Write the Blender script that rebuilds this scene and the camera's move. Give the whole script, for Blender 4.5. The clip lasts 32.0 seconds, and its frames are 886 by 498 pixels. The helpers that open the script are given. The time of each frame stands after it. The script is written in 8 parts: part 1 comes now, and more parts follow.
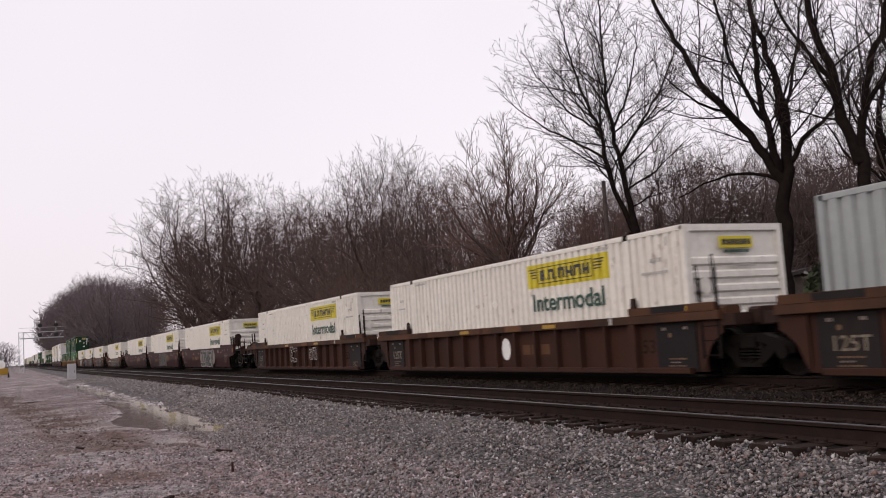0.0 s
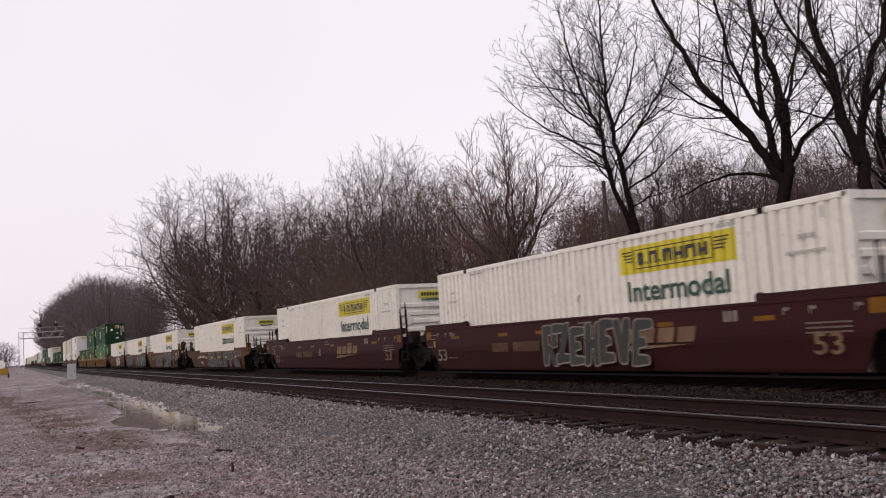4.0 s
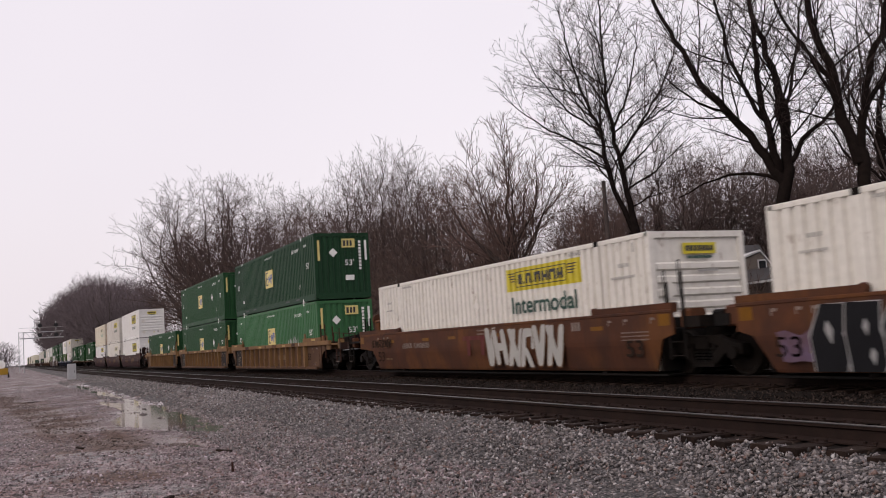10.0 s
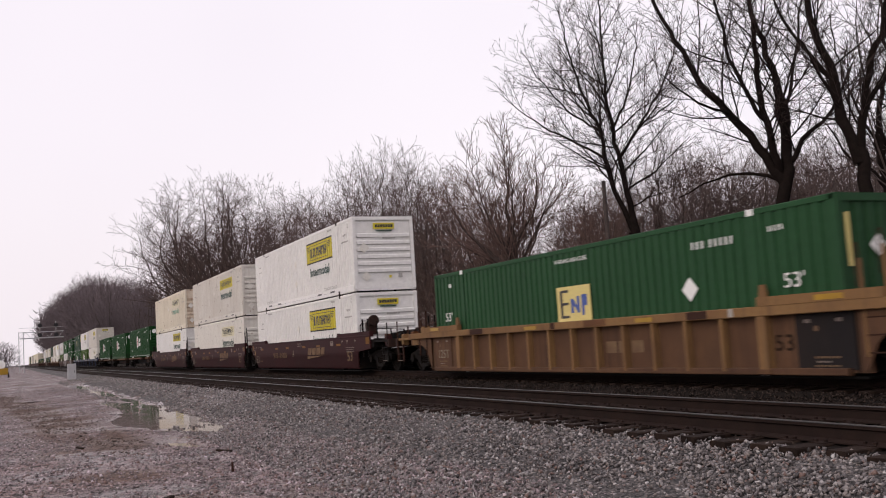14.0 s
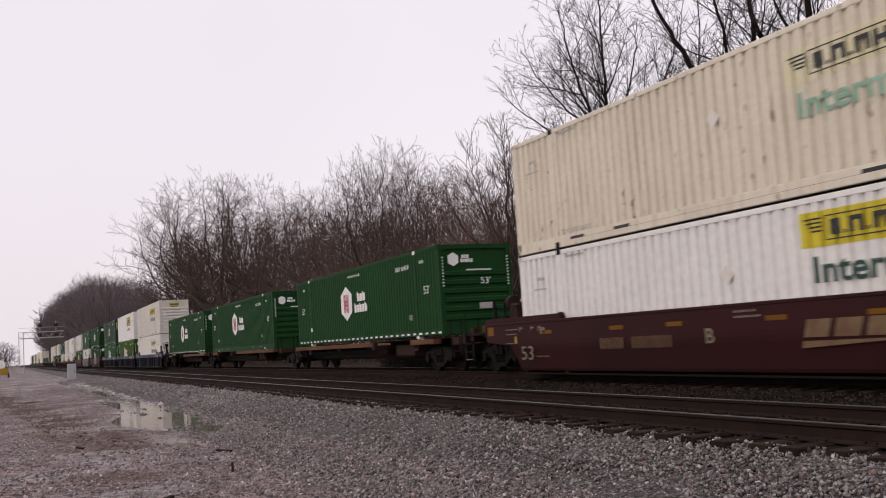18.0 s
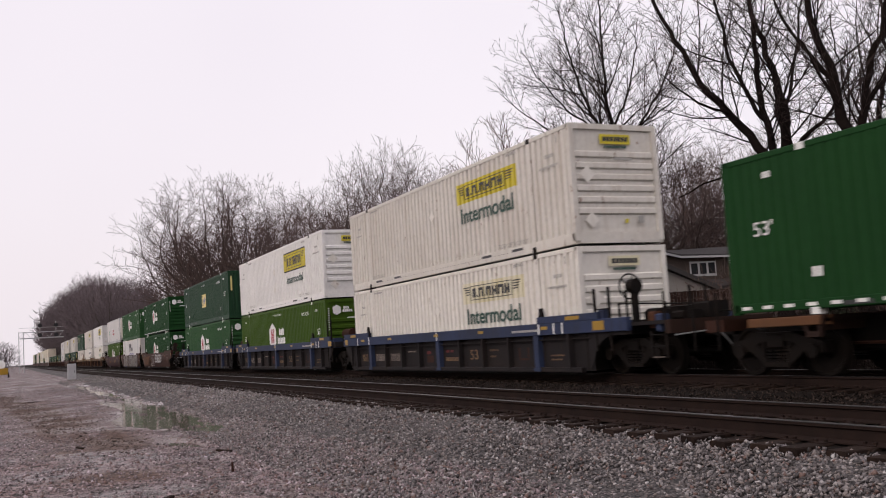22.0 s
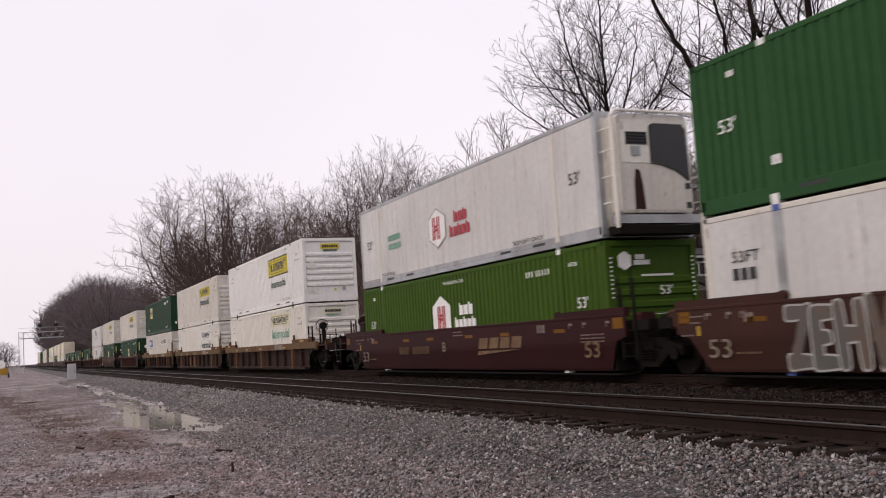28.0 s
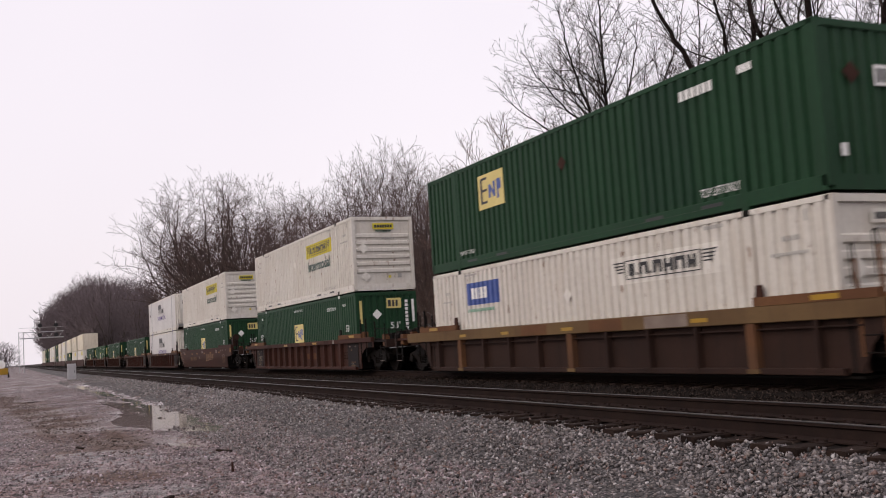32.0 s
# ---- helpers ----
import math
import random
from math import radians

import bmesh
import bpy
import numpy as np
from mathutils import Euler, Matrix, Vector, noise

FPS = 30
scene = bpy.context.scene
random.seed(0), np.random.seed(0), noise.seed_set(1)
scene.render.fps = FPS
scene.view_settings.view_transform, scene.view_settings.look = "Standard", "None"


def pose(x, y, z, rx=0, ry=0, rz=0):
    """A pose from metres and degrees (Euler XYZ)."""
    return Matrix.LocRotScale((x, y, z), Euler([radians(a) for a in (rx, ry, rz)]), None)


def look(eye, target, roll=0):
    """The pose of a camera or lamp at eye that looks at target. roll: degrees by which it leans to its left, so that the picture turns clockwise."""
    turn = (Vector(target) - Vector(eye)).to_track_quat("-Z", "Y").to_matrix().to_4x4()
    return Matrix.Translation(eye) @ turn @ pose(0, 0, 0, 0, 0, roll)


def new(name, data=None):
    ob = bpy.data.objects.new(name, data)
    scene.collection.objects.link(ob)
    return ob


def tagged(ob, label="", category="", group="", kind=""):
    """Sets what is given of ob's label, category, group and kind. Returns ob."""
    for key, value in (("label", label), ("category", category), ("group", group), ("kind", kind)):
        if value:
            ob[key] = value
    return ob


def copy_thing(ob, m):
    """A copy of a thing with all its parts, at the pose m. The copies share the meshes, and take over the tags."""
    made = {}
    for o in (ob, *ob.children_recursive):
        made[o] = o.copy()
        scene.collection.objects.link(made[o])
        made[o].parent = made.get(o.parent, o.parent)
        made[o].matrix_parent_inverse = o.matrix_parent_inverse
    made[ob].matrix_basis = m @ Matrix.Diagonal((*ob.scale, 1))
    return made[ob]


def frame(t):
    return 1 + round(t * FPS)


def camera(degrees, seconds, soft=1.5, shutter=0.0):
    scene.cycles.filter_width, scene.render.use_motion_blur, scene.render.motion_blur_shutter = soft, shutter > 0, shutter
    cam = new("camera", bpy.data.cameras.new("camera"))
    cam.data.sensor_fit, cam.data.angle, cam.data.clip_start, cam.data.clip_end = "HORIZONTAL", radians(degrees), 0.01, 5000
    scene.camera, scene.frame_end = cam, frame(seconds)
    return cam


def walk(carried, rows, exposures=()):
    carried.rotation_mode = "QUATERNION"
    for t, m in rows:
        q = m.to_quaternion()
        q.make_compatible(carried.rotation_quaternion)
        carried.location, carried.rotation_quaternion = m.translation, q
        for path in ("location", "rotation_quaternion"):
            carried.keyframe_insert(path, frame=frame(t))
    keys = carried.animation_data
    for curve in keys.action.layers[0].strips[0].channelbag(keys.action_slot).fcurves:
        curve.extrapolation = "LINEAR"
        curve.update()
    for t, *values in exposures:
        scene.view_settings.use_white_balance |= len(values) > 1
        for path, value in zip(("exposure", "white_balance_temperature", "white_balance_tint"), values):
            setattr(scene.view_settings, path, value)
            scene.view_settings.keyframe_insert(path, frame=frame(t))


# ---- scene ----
EYE = Vector((0.0, 0.0, 1.07))
cam = camera(50.36, 32.0, soft=1.0, shutter=0.2)
_yaw, _tilt = radians(65.09), radians(5.396)
AIM = EYE + 50 * Vector((-math.sin(_yaw) * math.cos(_tilt), math.cos(_yaw) * math.cos(_tilt), math.sin(_tilt)))
STAND = look(EYE, AIM, -3.62)
# the camera's own exposure drifts as white and dark cars pass
EXPOSURES = [(0.0, -0.07), (1.0, -0.14), (2.0, -0.11), (3.0, -0.07), (6.0, -0.11), (7.0, -0.16), (8.0, -0.14), (9.0, -0.16), (10.0, -0.13), (11.0, -0.02), (12.0, 0.10), (13.0, 0.16), (14.0, -0.01), (17.0, -0.23), (18.0, -0.14), (19.0, 0.10), (20.0, 0.09), (21.0, 0.07), (22.0, -0.08), (23.0, -0.16), (24.0, 0.02), (25.0, 0.33), (28.0, -0.04), (29.0, -0.13), (30.0, -0.30), (31.0, -0.24), (32.0, -0.04)]
walk(cam, [(0.0, STAND), (32.0, STAND)], exposures=EXPOSURES)

# ---- world, light ----
world = bpy.data.worlds.new("overcast")
scene.world = world
world.use_nodes = True
_n, _l = world.node_tree.nodes, world.node_tree.links
_n.clear()
_out, _bg = _n.new("ShaderNodeOutputWorld"), _n.new("ShaderNodeBackground")
_sky = _n.new("ShaderNodeTexSky")
_sky.sky_type, _sky.sun_disc = "NISHITA", False
_sky.sun_elevation, _sky.sun_rotation = radians(36), radians(163)
_sky.air_density, _sky.dust_density, _sky.ozone_density = 1.0, 8.0, 1.0
_cloud = _n.new("ShaderNodeTexNoise")
_cloud.inputs["Scale"].default_value, _cloud.inputs["Detail"].default_value = 1.6, 3.0
_ramp = _n.new("ShaderNodeValToRGB")
_ramp.color_ramp.elements[0].color = (0.80, 0.728, 0.775, 1)
_ramp.color_ramp.elements[1].color = (0.86, 0.788, 0.828, 1)
_ramp.color_ramp.elements[0].position, _ramp.color_ramp.elements[1].position = 0.3, 0.7
_mix = _n.new("ShaderNodeMix")
_mix.data_type = "RGBA"
_mix.inputs["Factor"].default_value = 0.97
_l.new(_cloud.outputs["Fac"], _ramp.inputs["Fac"])
_l.new(_sky.outputs["Color"], _mix.inputs["A"])
_l.new(_ramp.outputs["Color"], _mix.inputs["B"])
_coord, _xyz, _climb = _n.new("ShaderNodeTexCoord"), _n.new("ShaderNodeSeparateXYZ"), _n.new("ShaderNodeMapRange")
_climb.interpolation_type = "SMOOTHSTEP"
_climb.inputs["From Min"].default_value, _climb.inputs["From Max"].default_value = 0.30, 1.0
_climb.inputs["To Min"].default_value, _climb.inputs["To Max"].default_value = 1.155, 1.60  # an overcast sky is brightest overhead
_l.new(_coord.outputs["Generated"], _xyz.inputs["Vector"])
_l.new(_xyz.outputs["Z"], _climb.inputs["Value"])
_l.new(_climb.outputs["Result"], _bg.inputs["Strength"])
_l.new(_mix.outputs["Result"], _bg.inputs["Color"])
_l.new(_bg.outputs["Background"], _out.inputs["Surface"])
_sun = bpy.data.lights.new("sun", "SUN")
_sun.energy, _sun.angle, _sun.color = 0.28, radians(60), (1.0, 0.935, 0.945)
sun = new("sun", _sun)
sun.matrix_world = look((12, -40, 30), (0, 0, 0))


# ---- materials ----
def material(name, color, rough=0.6, metal=0.0, second=None, stain=0.0, stain_color=(0.08, 0.05, 0.035), scale=1.5,
             streak=0.0, bump=0.0, bump_scale=60.0, per_object=0.0, per_island=0.0, spec=0.4, island_color=None, streak_color=None, fleck=0.0):
    """Paint, steel, wood or stone: a base colour with broad blotches, fine grain, vertical streaks of dirt and a fine relief."""
    m = bpy.data.materials.new(name)
    m.use_nodes = True
    n, l = m.node_tree.nodes, m.node_tree.links
    b = n["Principled BSDF"]
    b.inputs["Roughness"].default_value, b.inputs["Metallic"].default_value = rough, metal
    b.inputs["Specular IOR Level"].default_value = spec
    coord, info, add = n.new("ShaderNodeTexCoord"), n.new("ShaderNodeObjectInfo"), n.new("ShaderNodeVectorMath")
    add.operation = "MULTIPLY_ADD"
    add.inputs[1].default_value = (37.0, 11.0, 23.0)
    l.new(info.outputs["Random"], add.inputs[0])
    l.new(coord.outputs["Object"], add.inputs[2])
    pos = add.outputs[0]

    def noisy(s, detail=4.0, stretch=None):
        t = n.new("ShaderNodeTexNoise")
        t.inputs["Scale"].default_value, t.inputs["Detail"].default_value = s, detail
        src = pos
        if stretch:
            mp = n.new("ShaderNodeMapping")
            mp.inputs["Scale"].default_value = stretch
            l.new(pos, mp.inputs["Vector"])
            src = mp.outputs["Vector"]
        l.new(src, t.inputs["Vector"])
        return t.outputs["Fac"]

    def ramp(fac, lo, hi):
        r = n.new("ShaderNodeMapRange")
        r.inputs["From Min"].default_value, r.inputs["From Max"].default_value = lo, hi
        l.new(fac, r.inputs["Value"])
        return r.outputs["Result"]

    def mixed(fac, a, c, amount=1.0):
        x = n.new("ShaderNodeMix")
        x.data_type = "RGBA"
        k = n.new("ShaderNodeMath")
        k.operation = "MULTIPLY"
        k.inputs[1].default_value = amount
        l.new(fac, k.inputs[0])
        l.new(k.outputs[0], x.inputs["Factor"])
        for side, val in (("A", a), ("B", c)):
            if isinstance(val, tuple):
                x.inputs[side].default_value = (*val, 1)
            else:
                l.new(val, x.inputs[side])
        return x.outputs["Result"]

    col = color
    col = mixed(ramp(noisy(scale), 0.35, 0.68), col, second or tuple(c * 0.8 for c in color))
    col = mixed(ramp(noisy(scale * 14, 2.0), 0.3, 0.75), col, tuple(c * 0.72 for c in color), 0.5)
    if per_island:
        g = n.new("ShaderNodeNewGeometry")
        rr = n.new("ShaderNodeValToRGB")
        rr.color_ramp.elements[0].color = (*tuple(c * (1 - per_island) for c in color), 1)
        rr.color_ramp.elements[1].color = (*(island_color or tuple(min(1, c * (1 + per_island)) for c in color)), 1)
        l.new(g.outputs["Random Per Island"], rr.inputs["Fac"])
        col = mixed(ramp(noisy(3.0), 0.2, 0.8), rr.outputs["Color"], col, 0.45)
    if per_object:
        col = mixed(info.outputs["Random"], col, tuple(c * (1 - per_object) for c in color))
    if stain:
        col = mixed(ramp(noisy(scale * 0.55, 6.0), 0.47, 0.62), col, stain_color, stain)
    if streak:
        col = mixed(ramp(noisy(2.2, 5.0, (3.0, 3.0, 0.22)), 0.52, 0.74), col, streak_color or stain_color, streak)
    if fleck:
        col = mixed(ramp(noisy(1.7, 6.0, (4.0, 4.0, 1.5)), 0.655, 0.70), col, (0.16, 0.085, 0.05), fleck)
    if isinstance(col, tuple):
        b.inputs["Base Color"].default_value = (*col, 1)
    else:
        l.new(col, b.inputs["Base Color"])
    if bump:
        bp = n.new("ShaderNodeBump")
        bp.inputs["Strength"].default_value, bp.inputs["Distance"].default_value = bump, 0.01
        l.new(noisy(bump_scale, 4.0), bp.inputs["Height"])
        l.new(bp.outputs["Normal"], b.inputs["Normal"])
    return m


MAT = {
    "white": material("white_paint", (0.67, 0.645, 0.595), 0.55, second=(0.61, 0.585, 0.54), streak=0.35, stain_color=(0.42, 0.38, 0.32), scale=0.5, fleck=0.45),
    "bright": material("bright_white_paint", (0.71, 0.70, 0.685), 0.5, second=(0.66, 0.65, 0.635), streak=0.2, stain_color=(0.45, 0.42, 0.38), scale=0.5),
    "offwhite": material("dulled_white_paint", (0.60, 0.575, 0.53), 0.6, second=(0.54, 0.515, 0.47), streak=0.45, stain=0.15, stain_color=(0.36, 0.30, 0.24), scale=0.6, fleck=0.75),
    "aged": material("aged_white_panel_paint", (0.56, 0.55, 0.54), 0.5, second=(0.50, 0.49, 0.48), streak=0.5, stain=0.2, stain_color=(0.33, 0.31, 0.29), scale=0.5, fleck=0.35),
    "cream": material("weathered_cream_paint", (0.66, 0.61, 0.505), 0.65, second=(0.60, 0.545, 0.445), streak=0.4, stain=0.12, stain_color=(0.34, 0.27, 0.19), scale=0.6, fleck=0.85),
    "rust_end": material("rust_streaked_paint", (0.60, 0.52, 0.42), 0.7, second=(0.42, 0.31, 0.21), streak=0.9, stain=0.3, stain_color=(0.13, 0.06, 0.03), scale=0.9),
    "grey": material("grey_paint", (0.30, 0.32, 0.325), 0.55, streak=0.3, stain_color=(0.16, 0.16, 0.15), scale=0.5),
    "green": material("green_paint", (0.01785, 0.0629, 0.02465), 0.55, second=(0.01615, 0.05355, 0.0221), spec=0.12, streak=0.35, stain_color=(0.0255, 0.068, 0.034), scale=0.5),
    "green_hub": material("forest_green_paint", (0.0115, 0.049, 0.0138), 0.6, second=(0.0100, 0.041, 0.0125), streak=0.3, stain_color=(0.007, 0.030, 0.009), scale=0.5, spec=0.06),
    "green_mid": material("sun_faded_green_paint", (0.026, 0.079, 0.027), 0.6, second=(0.023, 0.068, 0.025), streak=0.3, stain_color=(0.02, 0.05, 0.02), scale=0.5, spec=0.08),
    "green_patch": material("fresh_dark_green_paint", (0.010, 0.036, 0.018), 0.55, second=(0.009, 0.031, 0.016), scale=0.6, spec=0.15),
    "green_old": material("dark_green_paint", (0.01403, 0.04675, 0.0221), 0.55, second=(0.01275, 0.0391, 0.01955), spec=0.12, streak=0.4, stain_color=(0.0153, 0.02975, 0.0187), scale=0.5),
    "green_pale": material("mid_green_paint", (0.0357, 0.1275, 0.0493), 0.55, second=(0.0323, 0.1062, 0.0425), spec=0.2, streak=0.35, stain_color=(0.034, 0.085, 0.0425), scale=0.5),
    "lime": material("lime_green_paint", (0.0407, 0.08288, 0.00666), 0.6, second=(0.03552, 0.07104, 0.00666), streak=0.3, stain_color=(0.0444, 0.0888, 0.0148), scale=0.5, spec=0.1),
    "maroon": material("maroon_paint", (0.03312, 0.008064, 0.009), 0.6, second=(0.02664, 0.00756, 0.00828), streak=0.3, stain=0.3, stain_color=(0.02016, 0.009, 0.00864), scale=0.9, bump=0.1, spec=0.1),
    "redbrown": material("faded_red_brown_paint", (0.0504, 0.0198, 0.01476), 0.65, second=(0.03888, 0.01764, 0.01332), streak=0.5, stain=0.3, stain_color=(0.03024, 0.01714, 0.0131), scale=0.7, bump=0.1, spec=0.1),
    "rust": material("rusty_orange_brown_paint", (0.08075, 0.03145, 0.017), 0.7, second=(0.0442, 0.02125, 0.0153), streak=0.55, streak_color=(0.02975, 0.017, 0.0136), stain=0.5, stain_color=(0.1403, 0.0561, 0.017), scale=1.1, bump=0.15, spec=0.1),
    "brown": material("rust_brown_paint", (0.04434, 0.01833, 0.01278), 0.7, second=(0.03325, 0.01534, 0.01108), streak=0.6, stain=0.35, stain_color=(0.02378, 0.01372, 0.01057), scale=0.8, bump=0.15, spec=0.1),
    "ochre": material("faded_ochre_paint", (0.2018, 0.1166, 0.05046), 0.65, second=(0.157, 0.08521, 0.04036), streak=0.55, stain=0.3, stain_color=(0.08477, 0.04709, 0.02826), scale=0.8, bump=0.12, spec=0.12),
    # recessed side plates: grime, plus the shade between ribs, in one darker ochre
    "ochre_grimy_shaded": material("grimy_shaded_ochre_paint", (0.1043, 0.05564, 0.0308), 0.7, second=(0.07353, 0.03875, 0.02484), streak=0.6, stain=0.4, stain_color=(0.04471, 0.02484, 0.01788), scale=1.0, bump=0.12, spec=0.1),
    "umber": material("dark_umber_paint", (0.03384, 0.018, 0.01368), 0.7, second=(0.02448, 0.01368, 0.0108), streak=0.5, stain=0.3, stain_color=(0.0121, 0.00864, 0.007776), scale=0.8, bump=0.12, spec=0.1),
    "edge": material("worn_orange_paint", (0.1275, 0.06166, 0.02926), 0.7, second=(0.0836, 0.03867, 0.02142), stain=0.5, stain_color=(0.05852, 0.03292, 0.02194), scale=0.9, bump=0.12, spec=0.1),
    "blue": material("faded_blue_paint", (0.02693, 0.03835, 0.08323), 0.6, second=(0.02285, 0.03101, 0.06202), streak=0.5, stain=0.3, stain_color=(0.02611, 0.02611, 0.03264), scale=0.8, bump=0.1, spec=0.12),
    "slate": material("grimy_slate_paint", (0.01728, 0.01476, 0.01584), 0.7, second=(0.01296, 0.01116, 0.01152), streak=0.4, stain=0.4, stain_color=(0.02448, 0.01728, 0.0144), scale=0.9, bump=0.12, spec=0.1),
    "stencil": material("worn_grey_stencil", (0.21, 0.165, 0.14), 0.7, second=(0.12, 0.10, 0.09), scale=3.0),
    "gold": material("worn_gold_stencil", (0.1625, 0.1073, 0.06175), 0.7, second=(0.104, 0.0585, 0.039), scale=3.0, spec=0.1),
    "cream_mark": material("worn_cream_stencil", (0.1916, 0.1642, 0.1278), 0.7, second=(0.1551, 0.1232, 0.09126), scale=3.0, spec=0.1),
    "tan": material("faded_tan_paint", (0.1323, 0.08307, 0.03813), 0.7, second=(0.0984, 0.05842, 0.02768), streak=0.4, stain=0.35, stain_color=(0.0615, 0.03383, 0.01845), scale=1.0, bump=0.1, spec=0.15),
    "mulberry": material("dull_red_paint", (0.105, 0.020, 0.021), 0.7, second=(0.075, 0.018, 0.018), streak=0.4, stain_color=(0.12, 0.07, 0.04), scale=1.5, spec=0.15),
    # both steels hold the shade under the cars in a near-black base
    "black": material("black_steel", (0.006885, 0.006545, 0.006545), 0.6, second=(0.01071, 0.008415, 0.00731), stain=0.4, stain_color=(0.0153, 0.009605, 0.006885), scale=2.5, bump=0.2, spec=0.06),
    "cast": material("shaded_cast_steel", (0.007225, 0.00578, 0.0051), 0.6, second=(0.01063, 0.00765, 0.00612), stain=0.4, stain_color=(0.00714, 0.005695, 0.005015), scale=3.0, bump=0.25, spec=0.06),
    "yellow": material("yellow_vinyl", (0.56, 0.47, 0.022), 0.5, second=(0.50, 0.42, 0.022), streak=0.25, stain_color=(0.35, 0.27, 0.05), scale=0.8),
    "yellow_faded": material("faded_yellow_vinyl", (0.62, 0.57, 0.36), 0.6, second=(0.66, 0.63, 0.50), streak=0.4, stain_color=(0.5, 0.46, 0.36), scale=1.4),
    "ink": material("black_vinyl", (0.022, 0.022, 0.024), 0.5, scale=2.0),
    "soot": material("sooty_black_stencil", (0.020, 0.014, 0.011), 0.9, second=(0.030, 0.018, 0.013), scale=3.0, spec=0.05),
    "amber": material("amber_reflector", (0.165, 0.072, 0.006), 0.5, second=(0.110, 0.048, 0.006), scale=2.0, spec=0.1),
    "teal_spray": material("dull_teal_spray", (0.075, 0.155, 0.150), 0.8, second=(0.11, 0.075, 0.045), scale=2.2, spec=0.1),
    "lilac_spray": material("dull_lilac_spray", (0.115, 0.078, 0.125), 0.8, second=(0.09, 0.05, 0.045), scale=2.2, spec=0.1),
    "worn_chord": material("grimy_orange_chord_paint", (0.088, 0.040, 0.021), 0.7, second=(0.022, 0.015, 0.013), stain=0.6, stain_color=(0.024, 0.015, 0.012), scale=0.8, bump=0.12, spec=0.1),
    "faint": material("faded_grey_marking", (0.36, 0.35, 0.33), 0.6, scale=2.0),
    "teal": material("dark_green_vinyl", (0.009, 0.046, 0.032), 0.5, second=(0.011, 0.055, 0.038), scale=2.0),
    "teal_faded": material("faded_green_vinyl", (0.14, 0.30, 0.21), 0.6, second=(0.3, 0.45, 0.36), scale=1.2),
    "red": material("red_vinyl", (0.36, 0.02, 0.035), 0.5, scale=2.0),
    "purple": material("purple_vinyl", (0.10, 0.05, 0.28), 0.5, scale=2.0),
    "logo_blue": material("blue_vinyl", (0.05, 0.09, 0.30), 0.5, scale=2.0),
    "buff": material("buff_yellow_vinyl", (0.62, 0.52, 0.20), 0.55, second=(0.56, 0.46, 0.16), scale=1.6),
    "decal": material("white_vinyl", (0.74, 0.74, 0.73), 0.5, second=(0.66, 0.66, 0.65), scale=2.0),
    "reflector": material("yellow_reflector", (0.3171, 0.1842, 0.005115), 0.4, second=(0.2558, 0.1432, 0.005115), scale=2.0),
    "chrome": material("galvanised_steel", (0.42, 0.43, 0.44), 0.45, 0.6, stain=0.3, scale=2.0),
    "spray_silver": material("silver_spray_paint", (0.3150, 0.3150, 0.3150), 0.5, second=(0.2400, 0.2400, 0.2475), stain=0.3, stain_color=(0.1500, 0.1200, 0.1050), scale=1.8),
    "spray_dark": material("grey_green_spray_paint", (0.075, 0.075, 0.070), 0.55, second=(0.10, 0.075, 0.055), stain=0.4, stain_color=(0.12, 0.055, 0.03), scale=1.5),
    "spray_slate": material("slate_green_spray_paint", (0.034, 0.046, 0.042), 0.6, second=(0.026, 0.027, 0.024), streak=0.4, stain=0.35, stain_color=(0.050, 0.030, 0.021), scale=1.2, bump=0.1, spec=0.18),
    "buff_spray": material("buff_spray_paint", (0.21, 0.165, 0.135), 0.6, second=(0.15, 0.11, 0.09), stain=0.4, stain_color=(0.09, 0.06, 0.045), scale=2.2),
    "spray_black": material("black_spray_paint", (0.0096, 0.0096, 0.0112), 0.5, scale=2.0, spec=0.08),
    # rails, ties, track stones and bed: the train's shade lowers these base colours
    "rail": material("brown_rail_steel", (0.01615, 0.01063, 0.00935), 0.8, second=(0.0238, 0.01488, 0.01233), scale=4.0, bump=0.15, spec=0.06),
    "railhead": material("worn_rail_head", (0.0825, 0.075, 0.075), 0.38, 0.8, second=(0.0375, 0.03375, 0.03225), scale=3.0),
    "tie": material("creosoted_tie_wood", (0.0204, 0.0136, 0.01147), 0.85, second=(0.0357, 0.0238, 0.0187), streak=0.2, per_object=0.4, scale=3.0, bump=0.4, bump_scale=25.0, spec=0.06),
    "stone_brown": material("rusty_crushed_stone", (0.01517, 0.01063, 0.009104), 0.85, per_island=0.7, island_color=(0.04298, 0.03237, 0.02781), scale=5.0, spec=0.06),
    "bed": material("shade_dark_ballast", (0.00765, 0.005865, 0.005227), 0.9, second=(0.0153, 0.01147, 0.009562), scale=2.0, bump=1.0, bump_scale=30.0, spec=0.06),
    # ground beyond the tracks; its near-black base includes the shade under the train
    "litter": material("shade_dark_dead_leaves", (0.020, 0.0145, 0.0115), 0.95, second=(0.033, 0.023, 0.017), scale=1.5, bump=0.8, bump_scale=14.0, spec=0.1),
    "bark": material("dark_bark", (0.0105, 0.0080, 0.0074), 0.95, second=(0.018, 0.0135, 0.012), scale=4.0, bump=0.5, bump_scale=18.0, spec=0.02),
    # bark_wood, twig_wood, twig_mid and far_twig are paled: distance haze put into the colour
    "bark_wood": material("haze_grey_bark", (0.06426, 0.0482, 0.04442), 0.95, second=(0.08694, 0.06615, 0.06048), scale=3.0, spec=0.05),
